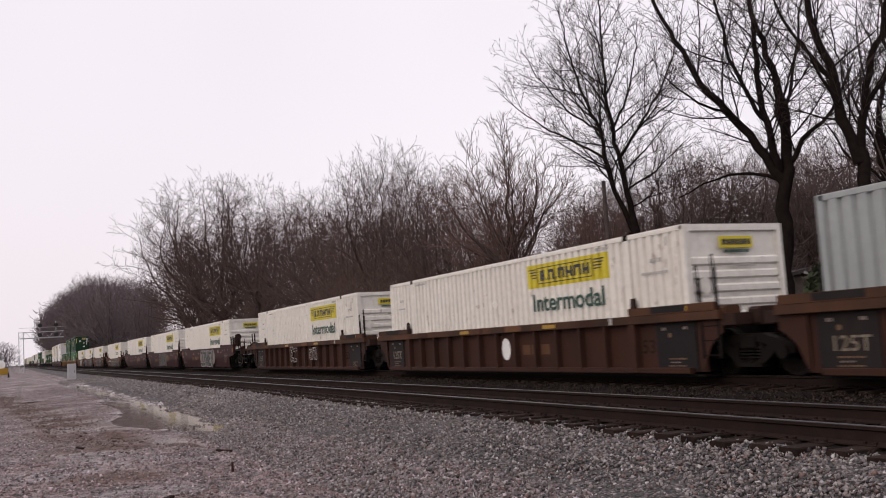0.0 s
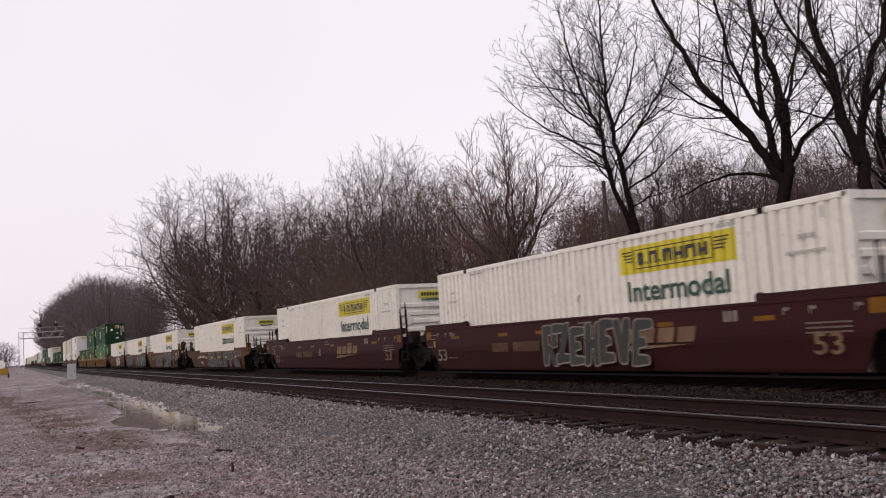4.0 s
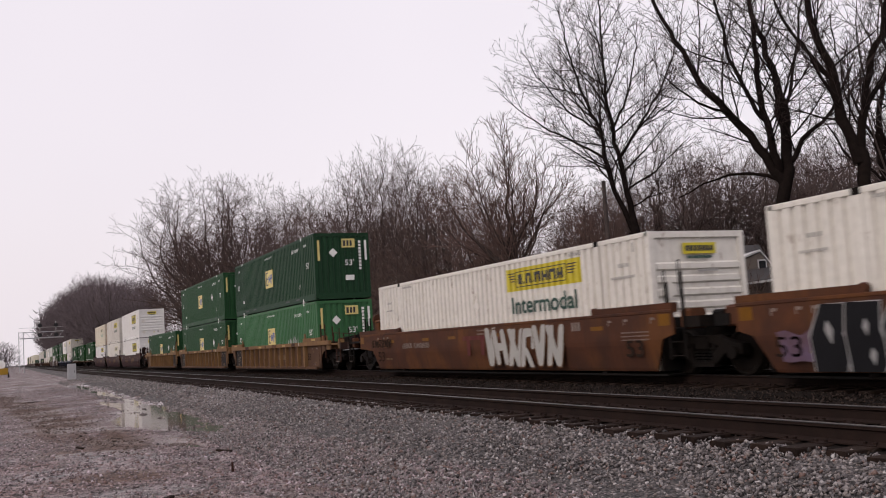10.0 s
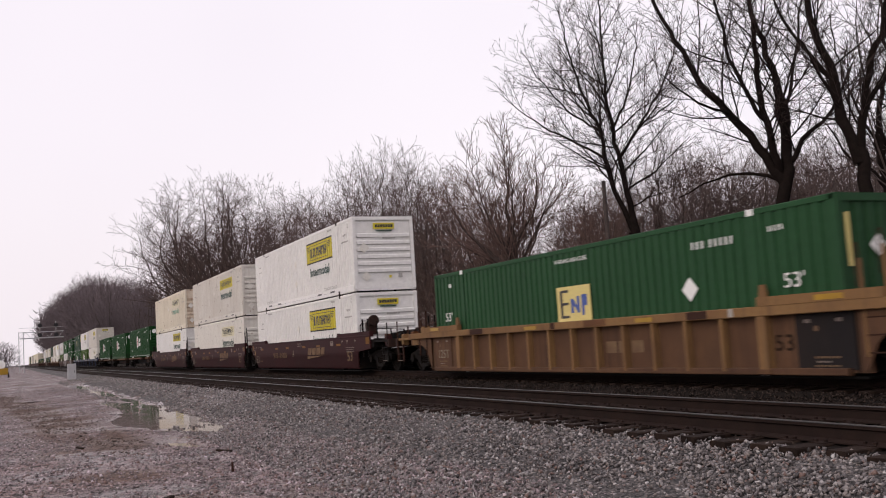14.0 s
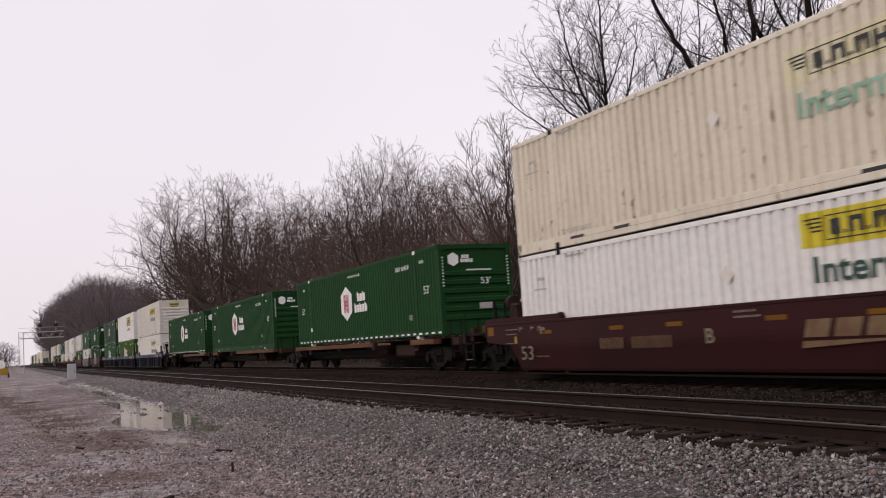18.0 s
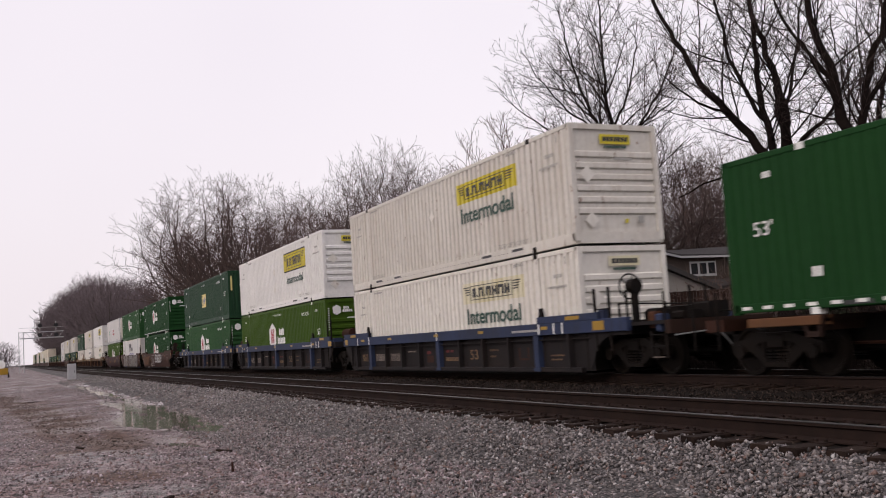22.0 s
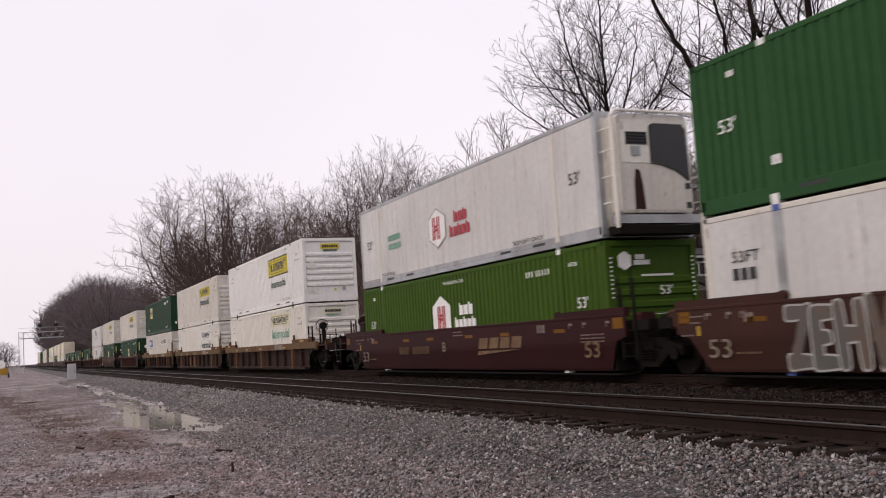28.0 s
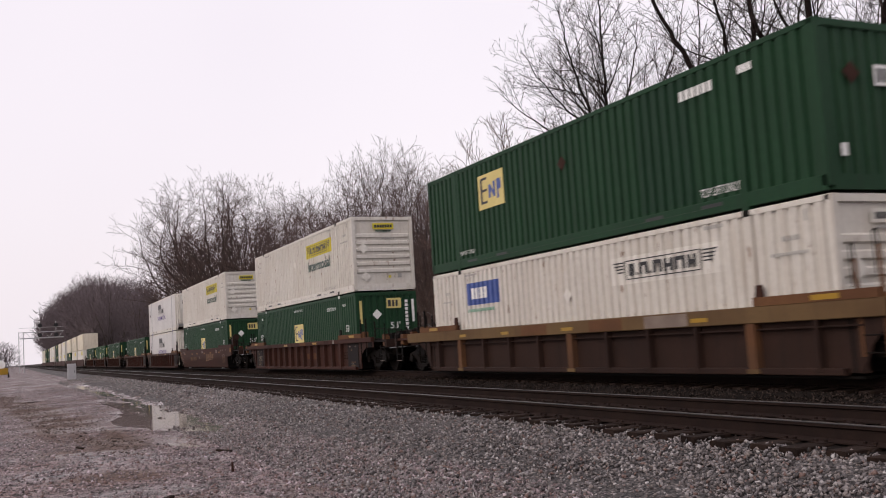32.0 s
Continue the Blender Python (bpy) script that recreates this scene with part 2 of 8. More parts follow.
    "twig_wood": material("haze_brown_twig_bark", (0.1018, 0.07371, 0.06845), 0.95, second=(0.07722, 0.05616, 0.05265), per_island=0.3, scale=0.4, spec=0.05),
    "twig": material("brown_twig_bark", (0.040, 0.027, 0.025), 0.95, second=(0.028, 0.020, 0.019), scale=2.0, spec=0.1),
    "bark_pale": material("pale_grey_bark", (0.085, 0.068, 0.065), 0.9, second=(0.06, 0.048, 0.046), scale=3.0, spec=0.1),
    "twig_mid": material("haze_grey_twig_bark", (0.08832, 0.06762, 0.06486), 0.95, second=(0.06348, 0.04968, 0.0483), per_island=0.35, scale=0.4, spec=0.1),
    "twig_brown": material("reddish_brown_twig_bark", (0.125, 0.082, 0.072), 0.95, second=(0.090, 0.060, 0.054), per_island=0.35, scale=0.4, spec=0.1),
    "far_twig": material("haze_purple_twig_bark", (0.12, 0.0976, 0.104), 0.95, second=(0.1, 0.08, 0.0864), per_island=0.3, scale=0.1, spec=0.1),
    "twig_pale": material("pale_twig_bark", (0.105, 0.080, 0.078), 0.9, second=(0.08, 0.061, 0.060), scale=2.0, spec=0.1),
    "brush": material("dry_brush", (0.08728, 0.05964, 0.05091), 0.95, second=(0.05819, 0.04218, 0.03782), per_island=0.4, scale=0.3, spec=0.1),
    "leaf": material("evergreen_leaf", (0.028, 0.036, 0.016), 0.85, per_island=0.5, scale=0.8),
    "conifer": material("dark_conifer_leaf", (0.022, 0.026, 0.017), 0.85, per_island=0.5, scale=0.8),
    "siding": material("grey_house_siding", (0.06825, 0.063, 0.063), 0.7, second=(0.05775, 0.0525, 0.0525), streak=0.2, scale=1.0),
    "dormer": material("brown_dormer_siding", (0.0756, 0.05488, 0.04592), 0.75, second=(0.0588, 0.0448, 0.0392), scale=1.0),
    "gable": material("pale_gable_siding", (0.3043, 0.2826, 0.2681), 0.7, second=(0.2463, 0.2318, 0.2246), scale=1.0),
    "shingle": material("dark_roof_shingle", (0.036, 0.033, 0.0345), 0.85, second=(0.045, 0.04125, 0.04125), scale=1.2, bump=0.5, bump_scale=12.0),
    "trim": material("white_house_trim", (0.48, 0.48, 0.49), 0.6, scale=1.0),
    "masonry": material("rubble_masonry", (0.1364, 0.1147, 0.1023), 0.8, second=(0.124, 0.1054, 0.093), scale=5.0, bump=0.5, bump_scale=9.0),
    "signal": material("signal_silver_paint", (0.42, 0.42, 0.43), 0.5, 0.2, scale=1.0),
}


def glass(name, color, rough):
    m = bpy.data.materials.new(name)
    m.use_nodes = True
    b = m.node_tree.nodes["Principled BSDF"]
    b.inputs["Base Color"].default_value = (*color, 1)
    b.inputs["Roughness"].default_value = rough
    b.inputs["IOR"].default_value = 1.5
    return m


MAT["pane"] = glass("window_glass", (0.02, 0.022, 0.025), 0.06)


def stone_material(name, stops, rough):
    """Loose broken stones, each with a colour of its own: grey, pale, rust-red and dark ones."""
    m = bpy.data.materials.new(name)
    m.use_nodes = True
    n, l = m.node_tree.nodes, m.node_tree.links
    b = n["Principled BSDF"]
    geo, ramp, grain, mix, coord = (n.new(k) for k in ("ShaderNodeNewGeometry", "ShaderNodeValToRGB", "ShaderNodeTexNoise", "ShaderNodeMix", "ShaderNodeTexCoord"))
    ramp.color_ramp.interpolation = "CONSTANT"
    ramp.color_ramp.elements[0].color = (*stops[0][1], 1)
    ramp.color_ramp.elements[1].position, ramp.color_ramp.elements[1].color = stops[1][0], (*stops[1][1], 1)
    for at, colour in stops[2:]:
        ramp.color_ramp.elements.new(at).color = (*colour, 1)
    l.new(geo.outputs["Random Per Island"], ramp.inputs["Fac"])
    grain.inputs["Scale"].default_value = 70.0
    l.new(coord.outputs["Object"], grain.inputs["Vector"])
    mix.data_type, mix.blend_type = "RGBA", "MULTIPLY"
    mix.inputs["Factor"].default_value = 0.55
    l.new(ramp.outputs["Color"], mix.inputs["A"])
    l.new(grain.outputs["Fac"], mix.inputs["B"])
    l.new(mix.outputs["Result"], b.inputs["Base Color"])
    b.inputs["Roughness"].default_value, b.inputs["Specular IOR Level"].default_value = rough, 0.4
    return m


MAT["stone"] = stone_material("crushed_granite", [(0, (0.040, 0.034, 0.034)), (0.16, (0.090, 0.077, 0.077)), (0.34, (0.150, 0.130, 0.130)), (0.52, (0.225, 0.197, 0.195)), (0.66, (0.160, 0.098, 0.083)),
                                                  (0.73, (0.205, 0.172, 0.162)), (0.84, (0.29, 0.265, 0.262)), (0.96, (0.45, 0.425, 0.42))], 0.5)
MAT["grit"] = stone_material("wet_yard_gravel", [(0, (0.068, 0.052, 0.054)), (0.18, (0.140, 0.105, 0.109)), (0.42, (0.233, 0.178, 0.186)), (0.60, (0.194, 0.117, 0.107)), (0.72, (0.312, 0.242, 0.253)),
                                                 (0.88, (0.453, 0.366, 0.384)), (0.97, (0.639, 0.537, 0.577))], 0.5)


def water_material():
    m = glass("puddle_water", (0.130, 0.100, 0.088), 0.07)
    n, l = m.node_tree.nodes, m.node_tree.links
    b = n["Principled BSDF"]
    b.inputs["IOR"].default_value = 1.33
    t, bp = n.new("ShaderNodeTexNoise"), n.new("ShaderNodeBump")
    t.inputs["Scale"].default_value = 9.0
    bp.inputs["Strength"].default_value, bp.inputs["Distance"].default_value = 0.07, 0.01
    l.new(t.outputs["Fac"], bp.inputs["Height"])
    l.new(bp.outputs["Normal"], b.inputs["Normal"])
    return m


MAT["water"] = water_material()


def earth_material():
    """Wet gravel yard: grey crushed stone, pinkish-tan grit, brown mud and dead grass in patches."""
    m = bpy.data.materials.new("wet_gravel_earth")
    m.use_nodes = True
    n, l = m.node_tree.nodes, m.node_tree.links
    b = n["Principled BSDF"]
    coord = n.new("ShaderNodeTexCoord")

    def noisy(s, detail, lo, hi, kind="ShaderNodeTexNoise"):
        t, r = n.new(kind), n.new("ShaderNodeMapRange")
        t.inputs["Scale"].default_value = s
        if kind == "ShaderNodeTexNoise":
            t.inputs["Detail"].default_value = detail
        r.inputs["From Min"].default_value, r.inputs["From Max"].default_value = lo, hi
        l.new(coord.outputs["Object"], t.inputs["Vector"])
        l.new(t.outputs["Fac"] if kind == "ShaderNodeTexNoise" else t.outputs["Color"], r.inputs["Value"])
        return r.outputs["Result"]

    def mixed(fac, a, c):
        x = n.new("ShaderNodeMix")
        x.data_type = "RGBA"
        l.new(fac, x.inputs["Factor"])
        for side, val in (("A", a), ("B", c)):
            if isinstance(val, tuple):
                x.inputs[side].default_value = (*val, 1)
            else:
                l.new(val, x.inputs[side])
        return x.outputs["Result"]

    grit = mixed(noisy(38, 3, 0.35, 0.68), (0.076, 0.056, 0.059), (0.262, 0.204, 0.210))
    tan = mixed(noisy(30, 3, 0.35, 0.7), (0.122, 0.082, 0.081), (0.340, 0.242, 0.242))
    mud = mixed(noisy(9, 5, 0.35, 0.65), (0.055, 0.034, 0.027), (0.145, 0.096, 0.078))
    cell, sep = n.new("ShaderNodeTexVoronoi"), n.new("ShaderNodeSeparateColor")
    cell.inputs["Scale"].default_value = 30
    l.new(coord.outputs["Object"], cell.inputs["Vector"])
    l.new(cell.outputs["Color"], sep.inputs["Color"])
    col = mixed(noisy(0.55, 6, 0.45, 0.57), grit, tan)
    col = mixed(noisy(1.9, 6, 0.52, 0.66), col, (0.050, 0.040, 0.038))
    col = mixed(noisy(5.5, 5, 0.53, 0.60), col, (0.052, 0.042, 0.040))
    col = mixed(noisy(4.2, 6, 0.58, 0.64), col, (0.29, 0.228, 0.225))
    for src, lo, hi, shade in (("Red", 0.70, 0.9, (0.27, 0.23, 0.215)), ("Green", 0.66, 0.85, (0.026, 0.021, 0.020))):
        pick = n.new("ShaderNodeMapRange")
        pick.inputs["From Min"].default_value, pick.inputs["From Max"].default_value = lo, hi
        pick.inputs["To Max"].default_value = 0.85
        l.new(sep.outputs[src], pick.inputs["Value"])
        col = mixed(pick.outputs["Result"], col, shade)
    dirt = n.new("ShaderNodeAttribute")
    dirt.attribute_name = "dirt"
    col = mixed(noisy(0.42, 7, 0.57, 0.66), col, mud)
    col = mixed(dirt.outputs["Fac"], col, mud)
    l.new(col, b.inputs["Base Color"])
    wet, patchy, gloss, shine = n.new("ShaderNodeAttribute"), n.new("ShaderNodeMath"), n.new("ShaderNodeMix"), n.new("ShaderNodeMapRange")
    wet.attribute_name, patchy.operation = "wet", "MULTIPLY"
    l.new(wet.outputs["Fac"], patchy.inputs[0])
    l.new(noisy(1.1, 5, 0.36, 0.52), patchy.inputs[1])
    col = mixed(patchy.outputs[0], col, (0.150, 0.112, 0.104))
    l.new(col, b.inputs["Base Color"])
    l.new(patchy.outputs[0], gloss.inputs["Factor"])
    l.new(noisy(0.5, 5, 0.75, 0.35), gloss.inputs["A"])
    gloss.inputs["B"].default_value = 0.22
    l.new(gloss.outputs["Result"], b.inputs["Roughness"])
    shine.inputs["To Min"].default_value, shine.inputs["To Max"].default_value = 0.22, 0.5
    l.new(patchy.outputs[0], shine.inputs["Value"])
    l.new(shine.outputs["Result"], b.inputs["Specular IOR Level"])
    v, bp = n.new("ShaderNodeTexVoronoi"), n.new("ShaderNodeBump")
    v.inputs["Scale"].default_value = 26
    l.new(coord.outputs["Object"], v.inputs["Vector"])
    bp.inputs["Distance"].default_value = 0.035
    calm = n.new("ShaderNodeMapRange")
    calm.inputs["To Min"].default_value, calm.inputs["To Max"].default_value = 1.0, 0.12
    l.new(patchy.outputs[0], calm.inputs["Value"])
    l.new(calm.outputs["Result"], bp.inputs["Strength"])
    bp.invert = True
    l.new(v.outputs["Distance"], bp.inputs["Height"])
    l.new(bp.outputs["Normal"], b.inputs["Normal"])
    return m


MAT["earth"] = earth_material()
MAT["clod"] = stone_material("brown_mud_clods", [(0, (0.045, 0.029, 0.023)), (0.3, (0.080, 0.053, 0.043)), (0.65, (0.120, 0.084, 0.071)), (0.9, (0.18, 0.135, 0.118))], 0.8)


def rubble_material(name, dark, light, scale):
    """Crushed stone seen as single stones: each cell a colour of its own, the shade in the gaps between painted dark.
    """
    m = bpy.data.materials.new(name)
    m.use_nodes = True
    n, l = m.node_tree.nodes, m.node_tree.links
    b = n["Principled BSDF"]
    b.inputs["Roughness"].default_value, b.inputs["Specular IOR Level"].default_value = 0.7, 0.3
    coord, v, sep, ramp, gap, mix, bp = (n.new(k) for k in ("ShaderNodeTexCoord", "ShaderNodeTexVoronoi", "ShaderNodeSeparateColor", "ShaderNodeValToRGB", "ShaderNodeMapRange", "ShaderNodeMix", "ShaderNodeBump"))
    v.inputs["Scale"].default_value = scale
    l.new(coord.outputs["Object"], v.inputs["Vector"])
    l.new(v.outputs["Color"], sep.inputs["Color"])
    ramp.color_ramp.elements[0].color, ramp.color_ramp.elements[1].color = (*dark, 1), (*light, 1)
    e = ramp.color_ramp.elements.new(0.7)
    e.color = (*tuple((p + q) * 0.4 for p, q in zip(dark, light)), 1)
    l.new(sep.outputs["Red"], ramp.inputs["Fac"])
    gap.inputs["From Min"].default_value, gap.inputs["From Max"].default_value = 0.35, 0.75
    l.new(v.outputs["Distance"], gap.inputs["Value"])
    mix.data_type = "RGBA"
    l.new(gap.outputs["Result"], mix.inputs["Factor"])
    l.new(ramp.outputs["Color"], mix.inputs["A"])
    mix.inputs["B"].default_value = (*tuple(c * 0.4 for c in dark), 1)
    l.new(mix.outputs["Result"], b.inputs["Base Color"])
    bp.invert = True
    bp.inputs["Strength"].default_value, bp.inputs["Distance"].default_value = 1.0, 0.03
    l.new(v.outputs["Distance"], bp.inputs["Height"])
    l.new(bp.outputs["Normal"], b.inputs["Normal"])
    return m


MAT["rubble"] = rubble_material("crushed_stone_bank", (0.020, 0.0165, 0.016), (0.18, 0.155, 0.148), 24.0)


# ---- mesh helpers ----
class Build:
    """Gathers vertices and faces for one mesh."""

    def __init__(self):
        self.v, self.f = [], []

    def poly(self, pts):
        k = len(self.v)
        self.v += [tuple(p) for p in pts]
        self.f.append(tuple(range(k, k + len(pts))))
        return self

    def box(self, x0, x1, y0, y1, z0, z1):
        k = len(self.v)
        self.v += [(x0, y0, z0), (x1, y0, z0), (x1, y1, z0), (x0, y1, z0), (x0, y0, z1), (x1, y0, z1), (x1, y1, z1), (x0, y1, z1)]
        self.f += [tuple(k + i for i in q) for q in ((0, 3, 2, 1), (4, 5, 6, 7), (0, 1, 5, 4), (1, 2, 6, 5), (2, 3, 7, 6), (3, 0, 4, 7))]
        return self

    def bevelled(self, x0, x1, y0, y1, z0, z1, b):
        """A box whose long edges along x are chamfered."""
        sec = [(y0 + b, z0), (y1 - b, z0), (y1, z0 + b), (y1, z1 - b), (y1 - b, z1), (y0 + b, z1), (y0, z1 - b), (y0, z0 + b)]
        return self.prism([(0, a, c) for a, c in sec], (x1 - x0, 0, 0), (x0, 0, 0))

    def prism(self, pts, way, origin=(0, 0, 0)):
        o, w = Vector(origin), Vector(way)
        k, n = len(self.v), len(pts)
        self.v += [tuple(Vector(p) + o) for p in pts] + [tuple(Vector(p) + o + w) for p in pts]
        self.f += [tuple(range(k + n - 1, k - 1, -1)), tuple(range(k + n, k + 2 * n))]
        self.f += [(k + i, k + (i + 1) % n, k + n + (i + 1) % n, k + n + i) for i in range(n)]
        return self

    def rod(self, a, b, r, n=8, r2=None):
        a, b = Vector(a), Vector(b)
        d = (b - a).normalized()
        u = d.orthogonal().normalized()
        w = d.cross(u)
        k = len(self.v)
        for p, q in ((a, r), (b, r if r2 is None else r2)):
            for i in range(n):
                t = 2 * math.pi * i / n
                self.v.append(tuple(p + q * (math.cos(t) * u + math.sin(t) * w)))
        self.f += [(k + i, k + (i + 1) % n, k + n + (i + 1) % n, k + n + i) for i in range(n)]
        self.f += [tuple(range(k + n - 1, k - 1, -1)), tuple(range(k + n, k + 2 * n))]
        return self

    def lathe(self, profile, centre, n=20):
        """Turns (radius, y) pairs round the y axis."""
        c, k, m = Vector(centre), len(self.v), len(profile)
        for i in range(n):
            t = 2 * math.pi * i / n
            self.v += [(c.x + r * math.cos(t), c.y + y, c.z + r * math.sin(t)) for r, y in profile]
        for i in range(n):
            a, b = k + i * m, k + (i + 1) % n * m
            self.f += [(a + j, a + j + 1, b + j + 1, b + j) for j in range(m - 1)]
        return self

    def mesh(self, name, mat):
        me = bpy.data.meshes.new(name)
        me.from_pydata(self.v, [], self.f)
        if mat:
            me.materials.append(MAT[mat])
        return me


def part(name, bm, mat, parent, label=""):
    ob = new(name, bm.mesh(name, mat))
    ob.parent = parent
    return tagged(ob, label) if label else ob


def shared(name, me, parent, m):
    """A piece of its own on a mesh that alike pieces share."""
    ob = new(name, me)
    ob.parent = parent
    ob.matrix_basis = m
    return ob


def lettering(text, size, mat, parent, x, y, z, width=0.0, name="lettering", turn=(90, 0, 0), label="", bold=0.003):
    """Flat letters whose lower left corner lies at x, y, z."""
    cu = bpy.data.curves.new(name, "FONT")
    cu.body, cu.size, cu.extrude, cu.offset = text, size, 0.0, size * bold
    tmp = bpy.data.objects.new(name, cu)
    me = bpy.data.meshes.new_from_object(tmp)
    me.name = name
    bpy.data.objects.remove(tmp)
    me.materials.clear()
    me.materials.append(MAT[mat])
    xs = [q.co.x for q in me.vertices]
    k = width / (max(xs) - min(xs)) if width else 1.0
    me.transform(Matrix.Diagonal((k, 1, 1, 1)))
    me.transform(pose(x, y, z, *turn))
    ob = new(name, me)
    ob.parent = parent
    return tagged(ob, label or f"{text} lettering")

# ---- ground and tracks ----
TRACK_NEAR, TRACK_FAR = 8.095, 13.615
GROUND = -0.62


def smooth(a, b, x):
    t = min(1.0, max(0.0, (x - a) / (b - a)))
    return t * t * (3 - 2 * t)


PUDDLES = ((-67.0, 4.7, 9.0, 0.9, 0.03), (-50.0, 4.6, 6.5, 0.62, 0.02), (-38.5, 3.6, 3.4, 0.36, 0.03), (-37.5, 4.7, 4.5, 0.55, 0.03), (-30.5, 4.05, 4.2, 0.95, -0.02), (-25.2, 4.15, 3.5, 0.95, 0.02),
           (-27.0, 3.0, 2.2, 0.45, 0.03), (-19.1, 3.0, 0.9, 0.24, 0.12))


def hollow(x, y):
    """Depth of the shallow hollows in which rain water stands."""
    out = 0.0
    for px, py, rx, ry, slope in PUDDLES:
        d = ((x - px) / rx) ** 2 + ((y - py - slope * (x - px)) / ry) ** 2
        if d < 6:
            out += (0.10 - 0.065 * noise.noise((x * 0.7, y * 2.1, 5.0)) - 0.055 * noise.noise((x * 1.6, y * 4.0, 2.0))) * math.exp(-d * d * 0.5)
    return out


def wetness(x, y):
    """Wet, fine silt round the standing water."""
    out = 0.0
    for px, py, rx, ry, slope in PUDDLES:
        d = ((x - px) / (rx * 1.45)) ** 2 + ((y - py - slope * (x - px)) / (ry * 1.5)) ** 2
        if d < 4:
            out = max(out, math.exp(-d * d))
    return out


def ground_height(x, y):
    """Rutted yard beside the track, with shallow hollows in it, and a gentle bank behind the line."""
    z = GROUND
    near = smooth(-140, -80, x) * smooth(14, 6, x)
    z += near * (0.012 * noise.noise((x * 0.23, y * 0.5, 1.7)) + (0.010 * noise.noise((x * 0.8, y * 0.9, 4.1)) + 0.014 * noise.noise((x * 2.3, y * 2.3, 9.0))) * (0.12 + 0.88 * smooth(-40, -13, x)))
    z -= hollow(x, y)
    if -1 < y < 4 and x > -70:
        z -= 0.02 * rut(x, y)
    z += 0.09 * smooth(4.2, 5.2, y) * smooth(8, 6, y)
    z += 0.22 * smooth(17, 30, y) + 0.9 * smooth(34, 80, y)
    if y > 17:
        z += 0.12 * noise.noise((x * 0.12, y * 0.12, 2.0))
    return z


def rut(x, y):
    """Two wheel ruts that run askew through the yard."""
    mid = 0.45 + (x + 40) * 0.065
    out = 0.0
    for off in (-0.35, 0.55):
        out += math.exp(-((y - mid - off) / 0.22) ** 2)
    return out * smooth(-62, -48, x) * smooth(-16, -22, x)


def dirt(x, y):
    """Where brown mud and dead leaves cover the gravel."""
    mid = 0.45 + (x + 40) * 0.065
    band = math.exp(-((y - mid - 0.05) / 0.85) ** 2) * smooth(-66, -50, x) * smooth(-16, -24, x)
    return min(1.0, max(0.0, band * (1.15 + 1.7 * noise.noise((x * 0.22, y * 2.0, 3.3)))))


def steps(*spans):
    out = []
    for a, b, n in spans:
        out += [a + (b - a) * i / n for i in range(n)]
    return out + [spans[-1][1]]


def sheet(name, xs, ys, height, mat):
    me = bpy.data.meshes.new(name)
    n = len(ys)
    me.from_pydata([(x, y, height(x, y)) for x in xs for y in ys], [],
                   [(i * n + j, (i + 1) * n + j, (i + 1) * n + j + 1, i * n + j + 1) for i in range(len(xs) - 1) for j in range(n - 1)])
    me.materials.append(MAT[mat])
    me.polygons.foreach_set("use_smooth", [True] * len(me.polygons))
    return new(name, me)


ground = sheet("ground", steps((-2500, -400, 14), (-400, -80, 40), (-80, -34, 130), (-34, -3, 190), (-3, 40, 20), (40, 800, 10)),
               steps((-1200, -60, 10), (-60, -8, 26), (-8, 7, 110), (7, 17, 10), (17, 60, 24), (60, 1500, 12)), ground_height, "earth")
ground.data.materials.append(MAT["litter"])
for _p in ground.data.polygons:
    if _p.center.y > 16.8:
        _p.material_index = 1
_layer = ground.data.attributes.new("dirt", "FLOAT", "POINT")
_layer.data.foreach_set("value", [dirt(q.co.x, q.co.y) for q in ground.data.vertices])
_layer = ground.data.attributes.new("wet", "FLOAT", "POINT")
_layer.data.foreach_set("value", [wetness(q.co.x, q.co.y) for q in ground.data.vertices])
tagged(ground, "wet grey and tan gravel yard with muddy ruts beside the railway", "ground", kind="structure")
water = sheet("water", steps((-85, -14, 20)), steps((0.6, 5.6, 6)), lambda x, y: GROUND - 0.052, "water")
tagged(water, "shallow puddles of rain water lying in the gravel yard", "puddle", kind="structure")


def bed_height(y):
    prof = ((4.35, -0.66), (6.74, -0.262), (7.0, -0.215), (9.75, -0.222), (10.8, -0.33), (11.85, -0.236), (15.4, -0.240), (17.6, -0.74))
    if y <= prof[0][0] or y >= prof[-1][0]:
        return -0.75
    for (a, za), (b, zb) in zip(prof, prof[1:]):
        if a <= y <= b:
            return za + (zb - za) * (y - a) / (b - a)


def bed_surface(x, y):
    return bed_height(y) - hollow(x, y) * smooth(5.6, 4.7, y)


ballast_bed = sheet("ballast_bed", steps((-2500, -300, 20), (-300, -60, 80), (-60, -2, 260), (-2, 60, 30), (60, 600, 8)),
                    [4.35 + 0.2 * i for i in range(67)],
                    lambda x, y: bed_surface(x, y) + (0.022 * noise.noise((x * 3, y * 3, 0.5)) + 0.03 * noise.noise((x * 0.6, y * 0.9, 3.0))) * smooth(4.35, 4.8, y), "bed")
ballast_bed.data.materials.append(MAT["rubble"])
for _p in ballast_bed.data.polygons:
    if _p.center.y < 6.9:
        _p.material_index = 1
tagged(ballast_bed, "grey crushed stone ballast bed under two railway tracks", "ballast", kind="structure")


